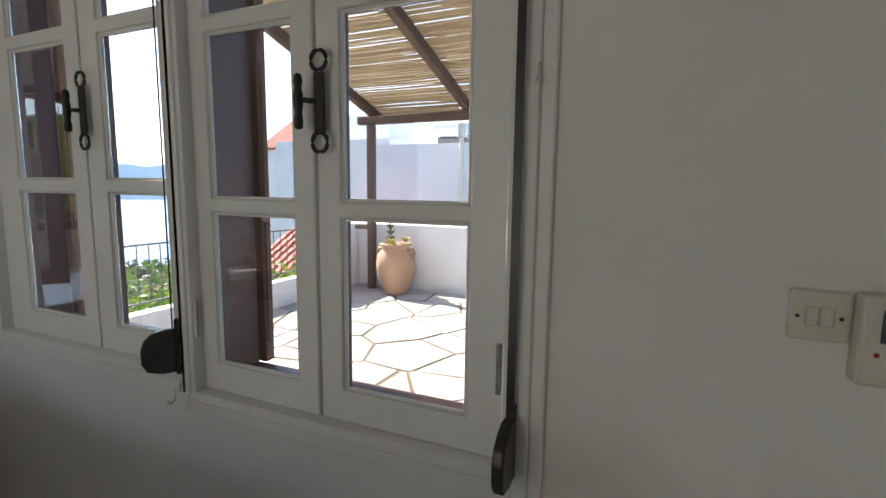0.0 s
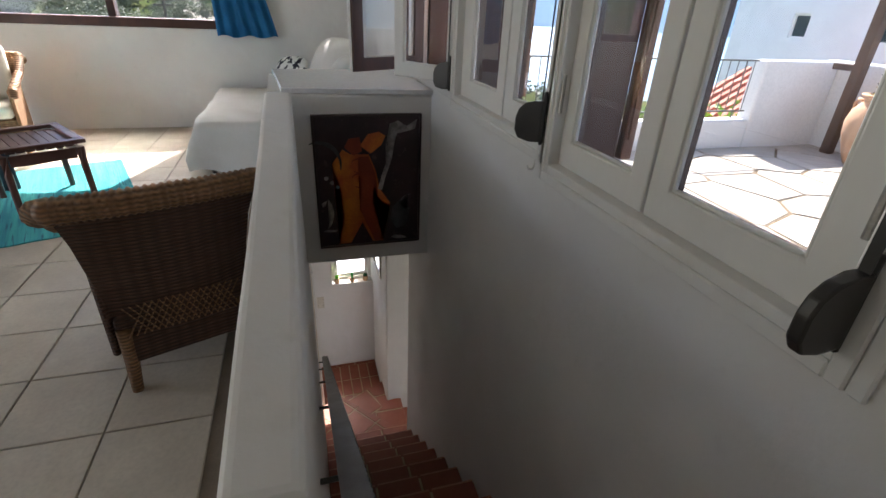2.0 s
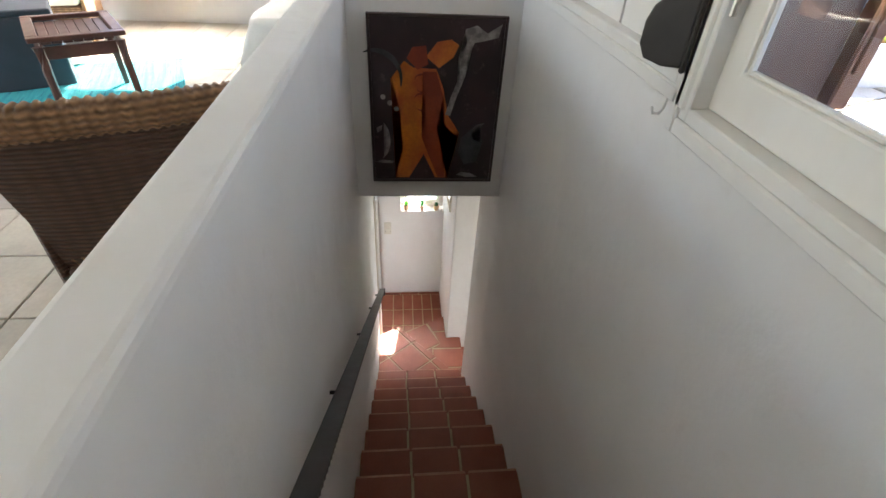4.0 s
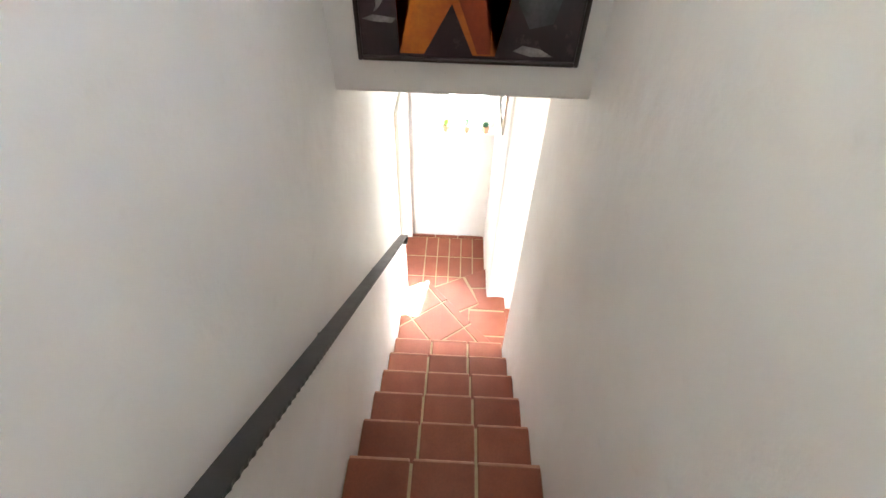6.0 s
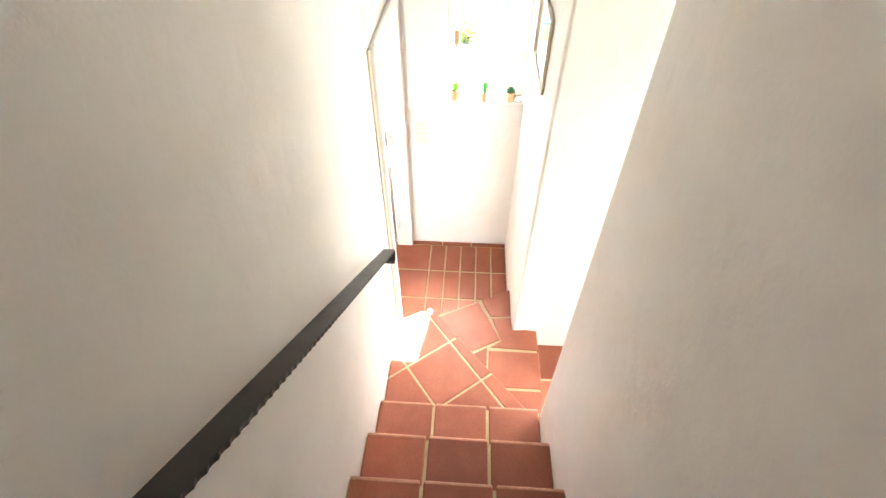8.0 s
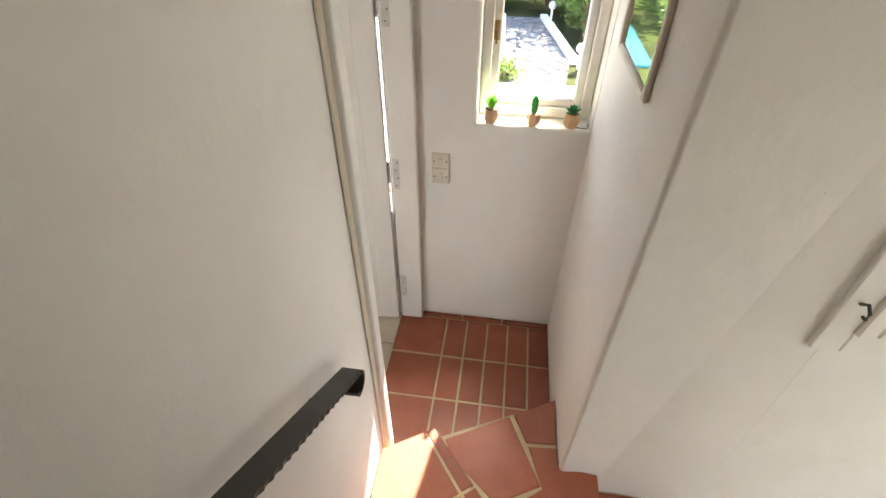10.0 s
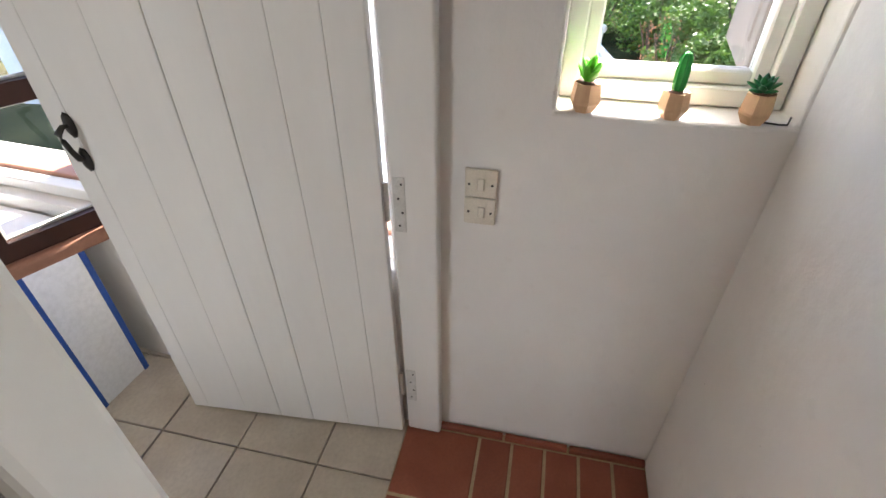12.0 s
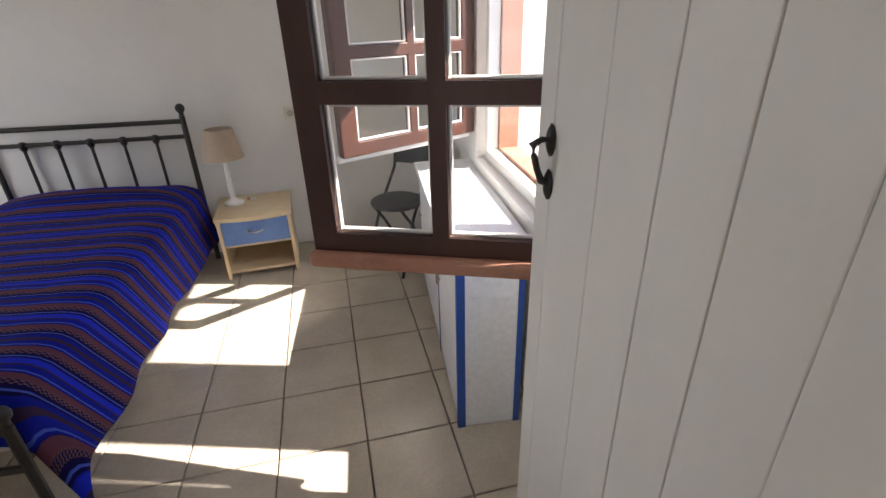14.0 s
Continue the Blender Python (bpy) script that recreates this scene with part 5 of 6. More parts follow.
m, nt, bs = nodes_of("turquoise_rag_rug")
vec = place(nt, (1, 1, 1), (0, 0, radians(-20)))
mp = nt.nodes.new("ShaderNodeMapping")
mp.inputs["Scale"].default_value = (1.2, 26, 1)
nt.links.new(vec, mp.inputs["Vector"])
n1 = noise_at(nt, mp.outputs["Vector"], 1.6, 4.0)
c = mixc(nt, ramp(nt, n1, 0.35, 0.65), (0.015, 0.24, 0.29), (0.05, 0.42, 0.42))
c = mixc(nt, ramp(nt, noise_at(nt, mp.outputs["Vector"], 3.3), 0.58, 0.66), c, (0.01, 0.10, 0.16))
nt.links.new(c, bs.inputs["Base Color"])
bs.inputs["Roughness"].default_value = 0.95
bump(nt, bs, noise_at(nt, mp.outputs["Vector"], 12.0), 0.7, 0.006)
bm = B()
NX, NY = 40, 50
g = [[bm.verts.new((-0.78 + 1.56 * i / NX + 0.012 * noise.noise(Vector((j * 0.3, 0, 5))) * (i in (0, NX)), -0.95 + 1.9 * j / NY, 0.008 + 0.004 * noise.noise(Vector((i * 0.4, j * 0.3, 0))))) for j in range(NY + 1)] for i in range(NX + 1)]
for i in range(NX):
    for j in range(NY):
        bm.faces.new((g[i][j], g[i + 1][j], g[i + 1][j + 1], g[i][j + 1]))
rug = tagged(part("rug", bm, m), "turquoise woven rag rug on beige tiles", "rug")
rug.matrix_world = pose(1.78, -2.12, UP, 0, 0, 20)
md = rug.modifiers.new("pile", "SOLIDIFY")
md.thickness = 0.007

# white-covered daybed behind the parapet
COVER = mk("white_cotton_cover", (0.76, 0.74, 0.70), (0.70, 0.68, 0.63), 5, 160, 0.92, 0.4, 0.002)
bedt = thing("daybed", (0.45, -0.02, UP), "daybed under a draped white cotton cover", "daybed")
bm = B()
NX, NY = 44, 40
g = []
for i in range(NX + 1):
    row = []
    for j in range(NY + 1):
        x, y = -0.92 + 1.88 * i / NX, -0.82 + 1.66 * j / NY
        z = 0.43
        e = y + 0.74
        if e < 0:
            z = 0.43 + e * (3.9 + 0.5 * math.sin(x * 5))
            y = -0.74 + e * 0.9 + 0.035 * math.sin(x * 11 + 1.2 * math.sin(x * 5)) * e / 0.08
        ex = x - 0.86
        if ex > 0:
            z = min(z, 0.43 - ex * 3.6 + 0.02 * math.sin(y * 15))
            x = 0.86 + ex * 0.9 + 0.025 * math.sin(y * 12) * ex / 0.1
        hump = max(0.0, (y - 0.25) / 0.5)
        z += (0.34 * min(1.0, hump) ** 1.5) * (1.0 if ex < 0 else max(0.0, 1 - ex * 8))
        z += 0.010 * noise.noise(Vector((x * 4, y * 5, 0))) + 0.02 * max(0, noise.noise(Vector((x * 2, y * 2, 4))))
        row.append(bm.verts.new((x, y + 0.012 * noise.noise(Vector((x * 6, z * 4, 1))), max(0.03, z))))
    g.append(row)
for i in range(NX):
    for j in range(NY):
        bm.faces.new((g[i][j], g[i + 1][j], g[i + 1][j + 1], g[i][j + 1]))
part("cover", bm, COVER, bedt, "draped white cotton cover", smooth=True)
part("frame", box(B(), -0.90, 0.82, -0.70, 0.78, 0.10, 0.32, 0.01), DARKWOOD, bedt)
for x in (-0.85, 0.76):
    for y in (-0.66, 0.74):
        part("foot", cyl(B(), (x, y, 0.0), (x, y, 0.10), 0.02, n=8), IRON, bedt)


def pillow(loc, rot, w, h, d, material, label):
    t = thing("pillow", loc, label, "pillow", "pillows on the daybed")
    bm = B()
    bmesh.ops.create_uvsphere(bm, u_segments=24, v_segments=14, radius=1.0)
    for v in bm.verts:
        x, y, z = v.co
        sx = math.copysign(abs(x) ** 0.55, x)
        sy = math.copysign(abs(y) ** 0.55, y)
        v.co = Vector((sx * w / 2, sy * h / 2, z * d / 2 * (1 - 0.55 * min(1, (abs(sx) ** 4 + abs(sy) ** 4) / 1.3))))
    ob = part("cushion", bm, material, t, smooth=True, at=rot)
    return t


pillow((0.22, 0.42, UP + 0.74), pose(0, 0, 0, 62, 0, 20), 0.80, 0.58, 0.30, COVER, "white cotton pillow propped on the daybed")
pillow((1.05, 0.40, UP + 0.72), pose(0, 0, 0, 60, 0, -8), 0.60, 0.44, 0.22, COVER, "white cotton pillow propped on the daybed")
m, nt, bs = nodes_of("black_leaf_print")
vec = place(nt)
pat = noise_at(nt, vec, 14.0, 1.0)
nt.links.new(mixc(nt, ramp(nt, pat, 0.54, 0.56), (0.76, 0.75, 0.72), (0.03, 0.03, 0.045)), bs.inputs["Base Color"])
bs.inputs["Roughness"].default_value = 0.9
pillow((-0.15, -0.02, UP + 0.62), pose(0, 0, 0, 55, 0, 35), 0.46, 0.40, 0.18, m, "white cushion with a black leaf print on the daybed")

# blue curtain drawn to the side of the far window
CURT = mk("peacock_blue_curtain", (0.006, 0.14, 0.33), (0.005, 0.11, 0.27), 7, 220, 0.85, 0.3, 0.001)
cu = thing("curtain", (-0.45, -0.42, 4.22), "peacock blue curtain gathered beside the far window", "curtain")
bm = B()
NU, NV = 60, 26
g = []
for j in range(NV + 1):
    s = j / NV
    width = 0.40 * (1 - s) ** 0.8 + 0.20
    row = []
    for i in range(NU + 1):
        u = i / NU
        y = -0.19 * s + 0.02 + (u - 0.5) * width
        x = 0.022 * math.sin(u * 31 + 0.8 * math.sin(s * 3)) * (1.0 - 0.3 * s) + 0.01 * math.sin(u * 9 + s * 4)
        row.append(bm.verts.new((x, y, 1.43 * s + 0.012 * math.sin(u * 15) * (1 - s))))
    g.append(row)
for j in range(NV):
    for i in range(NU):
        bm.faces.new((g[j][i], g[j][i + 1], g[j + 1][i + 1], g[j + 1][i]))
part("drape", bm, CURT, cu, smooth=True)
part("rod", cyl(B(), (0.0, -2.5, 1.47), (0.0, -0.02, 1.47), 0.012, n=10), IRON, cu, "black curtain rod")
part("rod_bracket", box(B(), -0.10, 0.012, -0.045, -0.02, 1.45, 1.49, 0.004), IRON, cu)
for k in range(6):
    y = -0.27 + k * 0.036
    bm = tube(B(), [(0.018 * math.cos(a), y, 1.462 + 0.018 * math.sin(a)) for a in [q * math.pi / 5 for q in range(11)]], 0.003, 6)
    part("ring", bm, STEEL, cu)
# ---- terrace ----
FLAG = mk("pale_flagstone", (0.50, 0.46, 0.40), (0.41, 0.38, 0.33), 4, 60, 0.8, 0.5, 0.004, vary=0.16, spot=(0.28, 0.26, 0.22), spot_at=0.64)
MORTAR = mk("sandy_mortar", (0.19, 0.14, 0.085), (0.13, 0.10, 0.06), 6, 80, 0.95, 0.6, 0.004, spot=(0.12, 0.13, 0.06), spot_at=0.6)
LIMEWASH = mk("white_limewash", (0.80, 0.80, 0.79), (0.74, 0.74, 0.73), 1.5, 40, 0.85, 0.3, 0.003, spot=(0.6, 0.57, 0.5), spot_at=0.7)
OLDBEAM = mk("weathered_dark_beam", (0.13, 0.075, 0.05), (0.085, 0.05, 0.035), 5, 45, 0.7, 0.5, 0.003, stretch=(1, 1, 0.3))
terrace = tagged(part("terrace", box(B(), 0.65, 7.2, 1.10, 6.6, 2.953, TER - 0.009), MORTAR), "irregular pale flagstones set in mortar on the terrace", "terrace", "", "structure")
random.seed(5)
pts = []
while len(pts) < 150:
    p = (random.uniform(0.9, 5.6), random.uniform(1.1, 6.4))
    if all((p[0] - q[0]) ** 2 + (p[1] - q[1]) ** 2 > 0.22 ** 2 for q in pts):
        pts.append(p)
    elif random.random() < 0.002:
        break
for p in pts:
    poly = [(0.87, 1.105), (5.65, 1.105), (5.65, 6.39), (0.87, 6.39)]
    for q in pts:
        if q is p or (p[0] - q[0]) ** 2 + (p[1] - q[1]) ** 2 > 1.7:
            continue
        nx, ny = q[0] - p[0], q[1] - p[1]
        ln = math.hypot(nx, ny)
        poly = clip(poly, p[0] + nx / 2 - nx / ln * 0.015, p[1] + ny / 2 - ny / ln * 0.015, nx, ny)
        if len(poly) < 3:
            break
    if len(poly) >= 3:
        poly = [(x + random.uniform(-0.006, 0.006), y + random.uniform(-0.006, 0.006)) for x, y in poly]
        tile(poly, TER + random.uniform(-0.003, 0.003), 0.03, terrace, FLAG, name="flagstone", bevel=0.006, tilt=0.4)
wall("wall_terrace_back", "y", 6.4, 6.6, (0.66, 6.6), (2.6, 4.21), soft=0.03, label="white limewashed terrace wall", material=LIMEWASH)
wall("wall_terrace_side", "x", 0.66, 0.86, (1.11, 5.25), (2.6, 3.53), soft=0.02, label="low white terrace wall under a railing", material=LIMEWASH)
wall("wall_terrace_corner", "x", 0.663, 0.863, (5.253, 6.397), (2.6, 4.2), soft=0.03, label="white limewashed terrace wall", material=LIMEWASH)
wall("wall_terrace_east", "x", 6.6, 6.8, (1.11, 6.6), (2.6, 4.6), soft=0.03, label="white limewashed terrace wall", material=LIMEWASH)
GREYIRON = mk("grey_painted_iron", (0.14, 0.135, 0.12), (0.10, 0.095, 0.085), 8, 90, 0.5, 0.3, 0.0006)
rl = thing("railing", (0.76, 1.2, 3.53), "grey painted iron railing on the low terrace wall", "railing")
for z in (0.09, 0.66):
    part("rail", box(B(), -0.012, 0.012, 0.0, 4.04, z - 0.009, z + 0.009, 0.003), GREYIRON, rl)
for k in range(34):
    y = 0.03 + k * 0.12
    part("baluster", cyl(B(), (0, y, 0.0 if k % 8 == 0 else 0.09), (0, y, 0.66), 0.009 if k % 8 == 0 else 0.006, n=7), GREYIRON, rl)

# pergola: post, edge beam, rafters, cane roof
pg = thing("pergola", (1.25, 6.18, TER), "pergola of dark wooden beams roofed with split canes", "pergola")
RS = 0.29


def roof_z(y):
    return 2.62 + (0.0 - y) * RS


part("post", box(B(), -0.055, 0.055, -0.055, 0.055, 0.0, 2.52, 0.008, 1), OLDBEAM, pg)
part("edge_beam", box(B(), -0.22, 5.2, -0.06, 0.06, 2.525, 2.645, 0.01, 1), OLDBEAM, pg)
part("post", box(B(), 4.6, 4.71, -0.055, 0.055, 0.0, 2.52, 0.008, 1), OLDBEAM, pg)
part("brace", box(B(), -0.30, -0.06, -0.03, 0.03, 0.93, 1.0, 0.006, 1), OLDBEAM, pg)
ang = math.degrees(math.atan(RS))
for x in (0.0, 1.55, 3.1, 4.65):
    ln = 5.06 / math.cos(radians(ang))
    part("rafter", box(B(), x - 0.05, x + 0.05, -ln, 0.25, 0.0, 0.13, 0.008, 1, Matrix.Translation((0, 0, 2.65)) @ Matrix.Rotation(radians(-ang), 4, "X")), OLDBEAM, pg)
CANE = mk("dry_cane", (0.50, 0.38, 0.22), (0.36, 0.27, 0.16), 9, 60, 0.7, 0.4, 0.002, stretch=(0.2, 3, 3), spot=(0.2, 0.14, 0.09), spot_at=0.62)
random.seed(9)
verts, faces = [], []
k = 0
y = 0.28
while y > -5.04:
    x = -0.10 + random.uniform(-0.15, 0.1)
    while x < 5.0:
        ln = random.uniform(1.2, 2.6)
        r = random.uniform(0.009, 0.014)
        dy = random.uniform(-0.02, 0.02)
        z0 = 2.795 - y * RS + random.uniform(-0.006, 0.010)
        base = len(verts)
        for xx, yy, sag in ((x, y, 0.0), (x + ln / 2, y + dy / 2, random.uniform(-0.012, 0.006)), (x + ln, y + dy, 0.0)):
            for q in range(6):
                a = q * math.pi / 3
                verts.append((xx, yy + r * math.cos(a), z0 + sag + r * math.sin(a)))
        for seg in range(2):
            for q in range(6):
                faces.append((base + seg * 6 + q, base + seg * 6 + (q + 1) % 6, base + seg * 6 + 6 + (q + 1) % 6, base + seg * 6 + 6 + q))
        x += ln * random.uniform(0.93, 1.03)
    y -= random.uniform(0.018, 0.027)
me = bpy.data.meshes.new("cane_roof")
me.from_pydata(verts, [], faces)
me.materials.append(CANE)
cr = new("cane_roof", me)
cr.parent = pg
tagged(cr, "dry split canes laid side by side", kind="stuff")

# amphora with succulents
CLAY = mk("pale_pink_clay", (0.56, 0.36, 0.23), (0.48, 0.29, 0.18), 5, 70, 0.85, 0.4, 0.002, spot=(0.62, 0.5, 0.4), spot_at=0.62)
jar = thing("amphora", (1.78, 6.0, TER), "large pale clay jar planted with yellow succulents on the terrace", "jar")
part("body", lathe(B(), [(0.13, 0.0), (0.15, 0.01), (0.20, 0.12), (0.255, 0.30), (0.27, 0.42), (0.245, 0.53), (0.19, 0.60), (0.175, 0.63), (0.215, 0.665), (0.22, 0.685), (0.19, 0.69), (0.165, 0.64), (0.10, 0.62)], 30), CLAY, jar, smooth=True)
for s in (-1, 1):
    part("handle", tube(B(), [(s * 0.185, 0, 0.61), (s * 0.26, 0, 0.615), (s * 0.285, 0, 0.57), (s * 0.26, 0, 0.50)], 0.02, 9), CLAY, jar, smooth=True)
YELLOW = mk("yellow_succulent", (0.50, 0.36, 0.03), (0.38, 0.34, 0.04), 18, 90, 0.5, 0.1, 0.0005)
DKLEAF = mk("dark_succulent", (0.06, 0.09, 0.05), (0.10, 0.08, 0.06), 18, 90, 0.5, 0.1, 0.0005)
pl = thing("succulent", (1.78, 6.0, TER + 0.64), "dark spiky succulent with yellow tips growing in the clay jar", "plant")
for c, mat, rings_, hh in (((-0.06, 0.0), DKLEAF, 5, 0.22), ((0.10, 0.02), YELLOW, 2, 0.05), ((0.0, -0.09), YELLOW, 2, 0.04)):
    for q in range(rings_):
        bm = B()
        for k in range(8):
            petal(bm, (c[0], c[1], hh * q / max(1, rings_ - 1)), k * 0.785 + q, 0.75 - 0.1 * q, 0.075, 0.013, 0.006)
        part("leaf_whorl", bm, YELLOW if q == rings_ - 1 else mat, pl)
for o in (jar, pl):
    o.scale = (1.1, 1.1, 1.1)
pl.matrix_world = pose(1.78, 6.0, TER + 0.70) @ Matrix.Diagonal((1.5, 1.5, 1.5, 1))

# ---- neighbours ----
ROOFTILE = mk("red_roof_tile", (0.42, 0.13, 0.07), (0.34, 0.10, 0.055), 3, 40, 0.7, 0.4, 0.004)
DARKGLASS = mk("dark_window_glass", (0.05, 0.07, 0.09), None, 3, 20, 0.1)


def neighbour(name, x0, x1, y0, y1, z0, z1, wins, label):
    t = thing(name, ((x0 + x1) / 2, (y0 + y1) / 2, z0), label, "house")
    ox, oy = (x0 + x1) / 2, (y0 + y1) / 2
    bm = slab(B(), "y", y0 - oy, y0 - oy + 0.25, (x0 - ox, x1 - ox), (0, z1 - z0), [(a - ox, b - ox, c - z0, d - z0) for a, b, c, d in wins])
    box(bm, x0 - ox, x0 - ox + 0.25, y0 - oy + 0.26, y1 - oy, 0, z1 - z0)
    box(bm, x1 - ox - 0.25, x1 - ox, y0 - oy + 0.26, y1 - oy, 0, z1 - z0)
    box(bm, x0 - ox + 0.26, x1 - ox - 0.26, y1 - oy - 0.25, y1 - oy, 0, z1 - z0)
    part("wall", bm, LIMEWASH, t)
    part("roof", box(B(), x0 - ox + 0.2, x1 - ox - 0.2, y0 - oy + 0.2, y1 - oy - 0.2, z1 - z0 - 0.35, z1 - z0 - 0.2), LIMEWASH, t)
    for a, b, c, d in wins:
        w = part("window", ring(B(), a - ox + 0.001, b - ox - 0.001, c - z0 + 0.001, d - z0 - 0.001, 0.05, y0 - oy + 0.04, y0 - oy + 0.12), WHITEWOOD, t)
        part("pane", box(B(), a - ox + 0.05, b - ox - 0.05, y0 - oy + 0.08, y0 - oy + 0.1, c - z0 + 0.05, d - z0 - 0.05), DARKGLASS, w)
    return t


def tiled_roof(t, x0, x1, y0, y1, z0, z1):
    """Pitched roof of barrel tiles, ridge along x, as rows of half-round courses."""
    bm = B()
    n = int((x1 - x0) / 0.22)
    for k in range(n):
        xa = x0 + (k + 0.5) * (x1 - x0) / n
        for ya, yb in ((y0, (y0 + y1) / 2), (y1, (y0 + y1) / 2)):
            tube(bm, [(xa, ya + (yb - ya) * s, z0 + (z1 - z0) * s + 0.03 * ((q % 2))) for q, s in enumerate([i / 8 for i in range(9)])], [0.115 - 0.012 * (q % 2) for q in range(9)], 6)
    part("roof_tiles", bm, ROOFTILE, t, "red clay barrel roof tiles")


h1 = neighbour("house", -7.0, -2.4, 13.0, 20.0, -3.0, 6.35, [(-5.55, -5.05, 4.25, 4.85), (-3.3, -2.9, 4.25, 4.85)], "white limewashed house with small windows beyond the terrace")
h2 = neighbour("house", -2.38, 5.0, 12.2, 19.0, -3.0, 6.05, [], "white limewashed house block beyond the terrace")
h3 = neighbour("house", -14.6, -9.0, 20.2, 25.0, -3.0, 6.8, [], "white house with red barrel-tiled roof")
tiled_roof(h3, -2.95, 2.95, -2.6, 2.6, 9.85, 11.6)
h4 = neighbour("house", -3.55, 0.0, 8.5, 11.3, -4.0, 2.6, [], "low white house with red tiled roof below the terrace")
tiled_roof(h4, -1.9, 1.9, -1.6, 1.6, 6.75, 7.6)
ch = thing("chimney", (-4.6, 16.0, 6.0), "white rooftop stair block with a chimney", "chimney")
part("block", box(B(), -1.0, 1.0, -1.0, 1.0, 0.0, 1.5, 0.03), LIMEWASH, ch)
TANK = mk("blue_tank", (0.03, 0.10, 0.25), None, 3, 20, 0.4)
wt = thing("water_tank", (1.2, 13.5, 5.85), "blue water tank with white boiler on the neighbouring roof", "tank")
part("tank", box(B(), -0.9, 0.9, -0.4, 0.4, 0.0, 0.85, 0.08, 3), TANK, wt)
part("boiler", cyl(B(), (-2.2, 0, 0.75), (-1.1, 0, 0.75), 0.28, n=16), WHITEPANEL, wt)
part("stand", box(B(), -2.1, -1.2, -0.2, 0.2, 0.0, 0.47, 0.01), GREYIRON, wt)
pp = thing("drain_pipe", (0.35, 12.15, 3.2), "cream drain pipe down the white house wall", "pipe")
part("pipe", cyl(B(), (0, 0, 0), (0, 0, 3.0), 0.06, n=12), IVORY, pp)
part("cap", cyl(B(), (0, 0, 3.0), (0, 0, 3.35), 0.13, n=12), IVORY, pp)

# ---- land and sea ----
def smooth(a, b, x):
    t = max(0.0, min(1.0, (x - a) / (b - a)))
    return t * t * (3 - 2 * t)


def ground_h(x, y):
    """Height of the land: garden near the house, olive slope and hill to the west, shore to the north-west, mountains beyond the bay."""
    r = math.hypot(x, y)
    az = math.degrees(math.atan2(y, -x))
    near = -0.9 - 0.10 * max(0.0, r - 14) * smooth(14, 40, r)
    hillw = smooth(14, -6, az) * smooth(-120, -80, az)
    base = -0.9 - 8.0 * smooth(10, 70, r)
    hill = -0.9 - 3.0 * smooth(8, 40, r) + smooth(40, 420, r) * (32 - 1.0 * (az + 5))
    sea_side = base - 70 * smooth(60, 480, r)
    h = hillw * hill + (1 - hillw) * sea_side
    h += (1.6 * noise.noise(Vector((x * 0.02, y * 0.02, 0))) + 6 * noise.noise(Vector((x * 0.004, y * 0.004, 3)))) * smooth(30, 200, r)
    if r > 2400:
        ridge = 0.62 + 0.38 * noise.noise(Vector((az * 0.10, 1.7, 0))) + 0.2 * noise.noise(Vector((az * 0.35, 4.2, 0)))
        far = smooth(2600, 4300, r)
        h = h * (1 - far) + far * 420 * ridge * (0.75 + 0.45 * smooth(10, -30, az) + 0.5 * smooth(48, 62, az))
    return h


m, nt, bs = nodes_of("hill_ground")
vec = place(nt)
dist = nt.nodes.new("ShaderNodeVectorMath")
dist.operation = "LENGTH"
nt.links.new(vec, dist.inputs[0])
n1, n2 = noise_at(nt, vec, 0.05, 8.0, 0.65), noise_at(nt, vec, 0.4, 8.0, 0.6)
c = mixc(nt, ramp(nt, n1, 0.4, 0.6), (0.055, 0.085, 0.022), (0.085, 0.085, 0.045))
c = mixc(nt, ramp(nt, n2, 0.48, 0.62), c, (0.026, 0.036, 0.018))
c = mixc(nt, ramp(nt, noise_at(nt, vec, 0.015, 5.0), 0.6, 0.66), c, (0.22, 0.14, 0.10))
# aerial haze painted into the colour: far land fades to blue
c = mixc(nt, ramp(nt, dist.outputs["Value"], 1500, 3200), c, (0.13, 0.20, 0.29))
nt.links.new(c, bs.inputs["Base Color"])
bs.inputs["Roughness"].default_value = 1.0
bs.inputs["Specular IOR Level"].default_value = 0.0
LAND = m
radii = [0, 3, 6, 9, 12, 15, 19, 24, 30, 38, 48, 60, 75, 92, 112, 135, 160, 190, 225, 265, 310, 360, 420, 490, 580, 700, 900, 1200, 1700, 2400, 2800, 3200, 3600, 4000, 4400, 4800]
NA = 240
verts, faces = [], []
for r in radii:
    for k in range(NA):
        a = 2 * math.pi * k / NA
        x, y = -r * math.cos(a), r * math.sin(a)
        verts.append((x, y, ground_h(x, y)))
for i in range(len(radii) - 1):
    for k in range(NA):
        faces.append((i * NA + k, (i + 1) * NA + k, (i + 1) * NA + (k + 1) % NA, i * NA + (k + 1) % NA))
me = bpy.data.meshes.new("ground")
me.from_pydata(verts, [], faces)
for p in me.polygons:
    p.use_smooth = True
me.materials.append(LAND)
tagged(new("ground", me), "grassy olive slopes, scrubby hill and far mountains painted haze-blue", "ground", "", "structure")
SEA = mk("blue_sea", (0.03, 0.13, 0.24), (0.04, 0.17, 0.28), 0.004, 0.3, 0.25, 0.15, 0.3, rough2=0.35)
bm = B()
box(bm, -4700, 4700, -4700, 4700, -63, -62)
tagged(part("water", bm, SEA), "calm blue sea in the bay", "water", "", "structure")
LANE = mk("dusty_lane", (0.42, 0.38, 0.33), (0.36, 0.32, 0.27), 0.3, 5, 0.95)
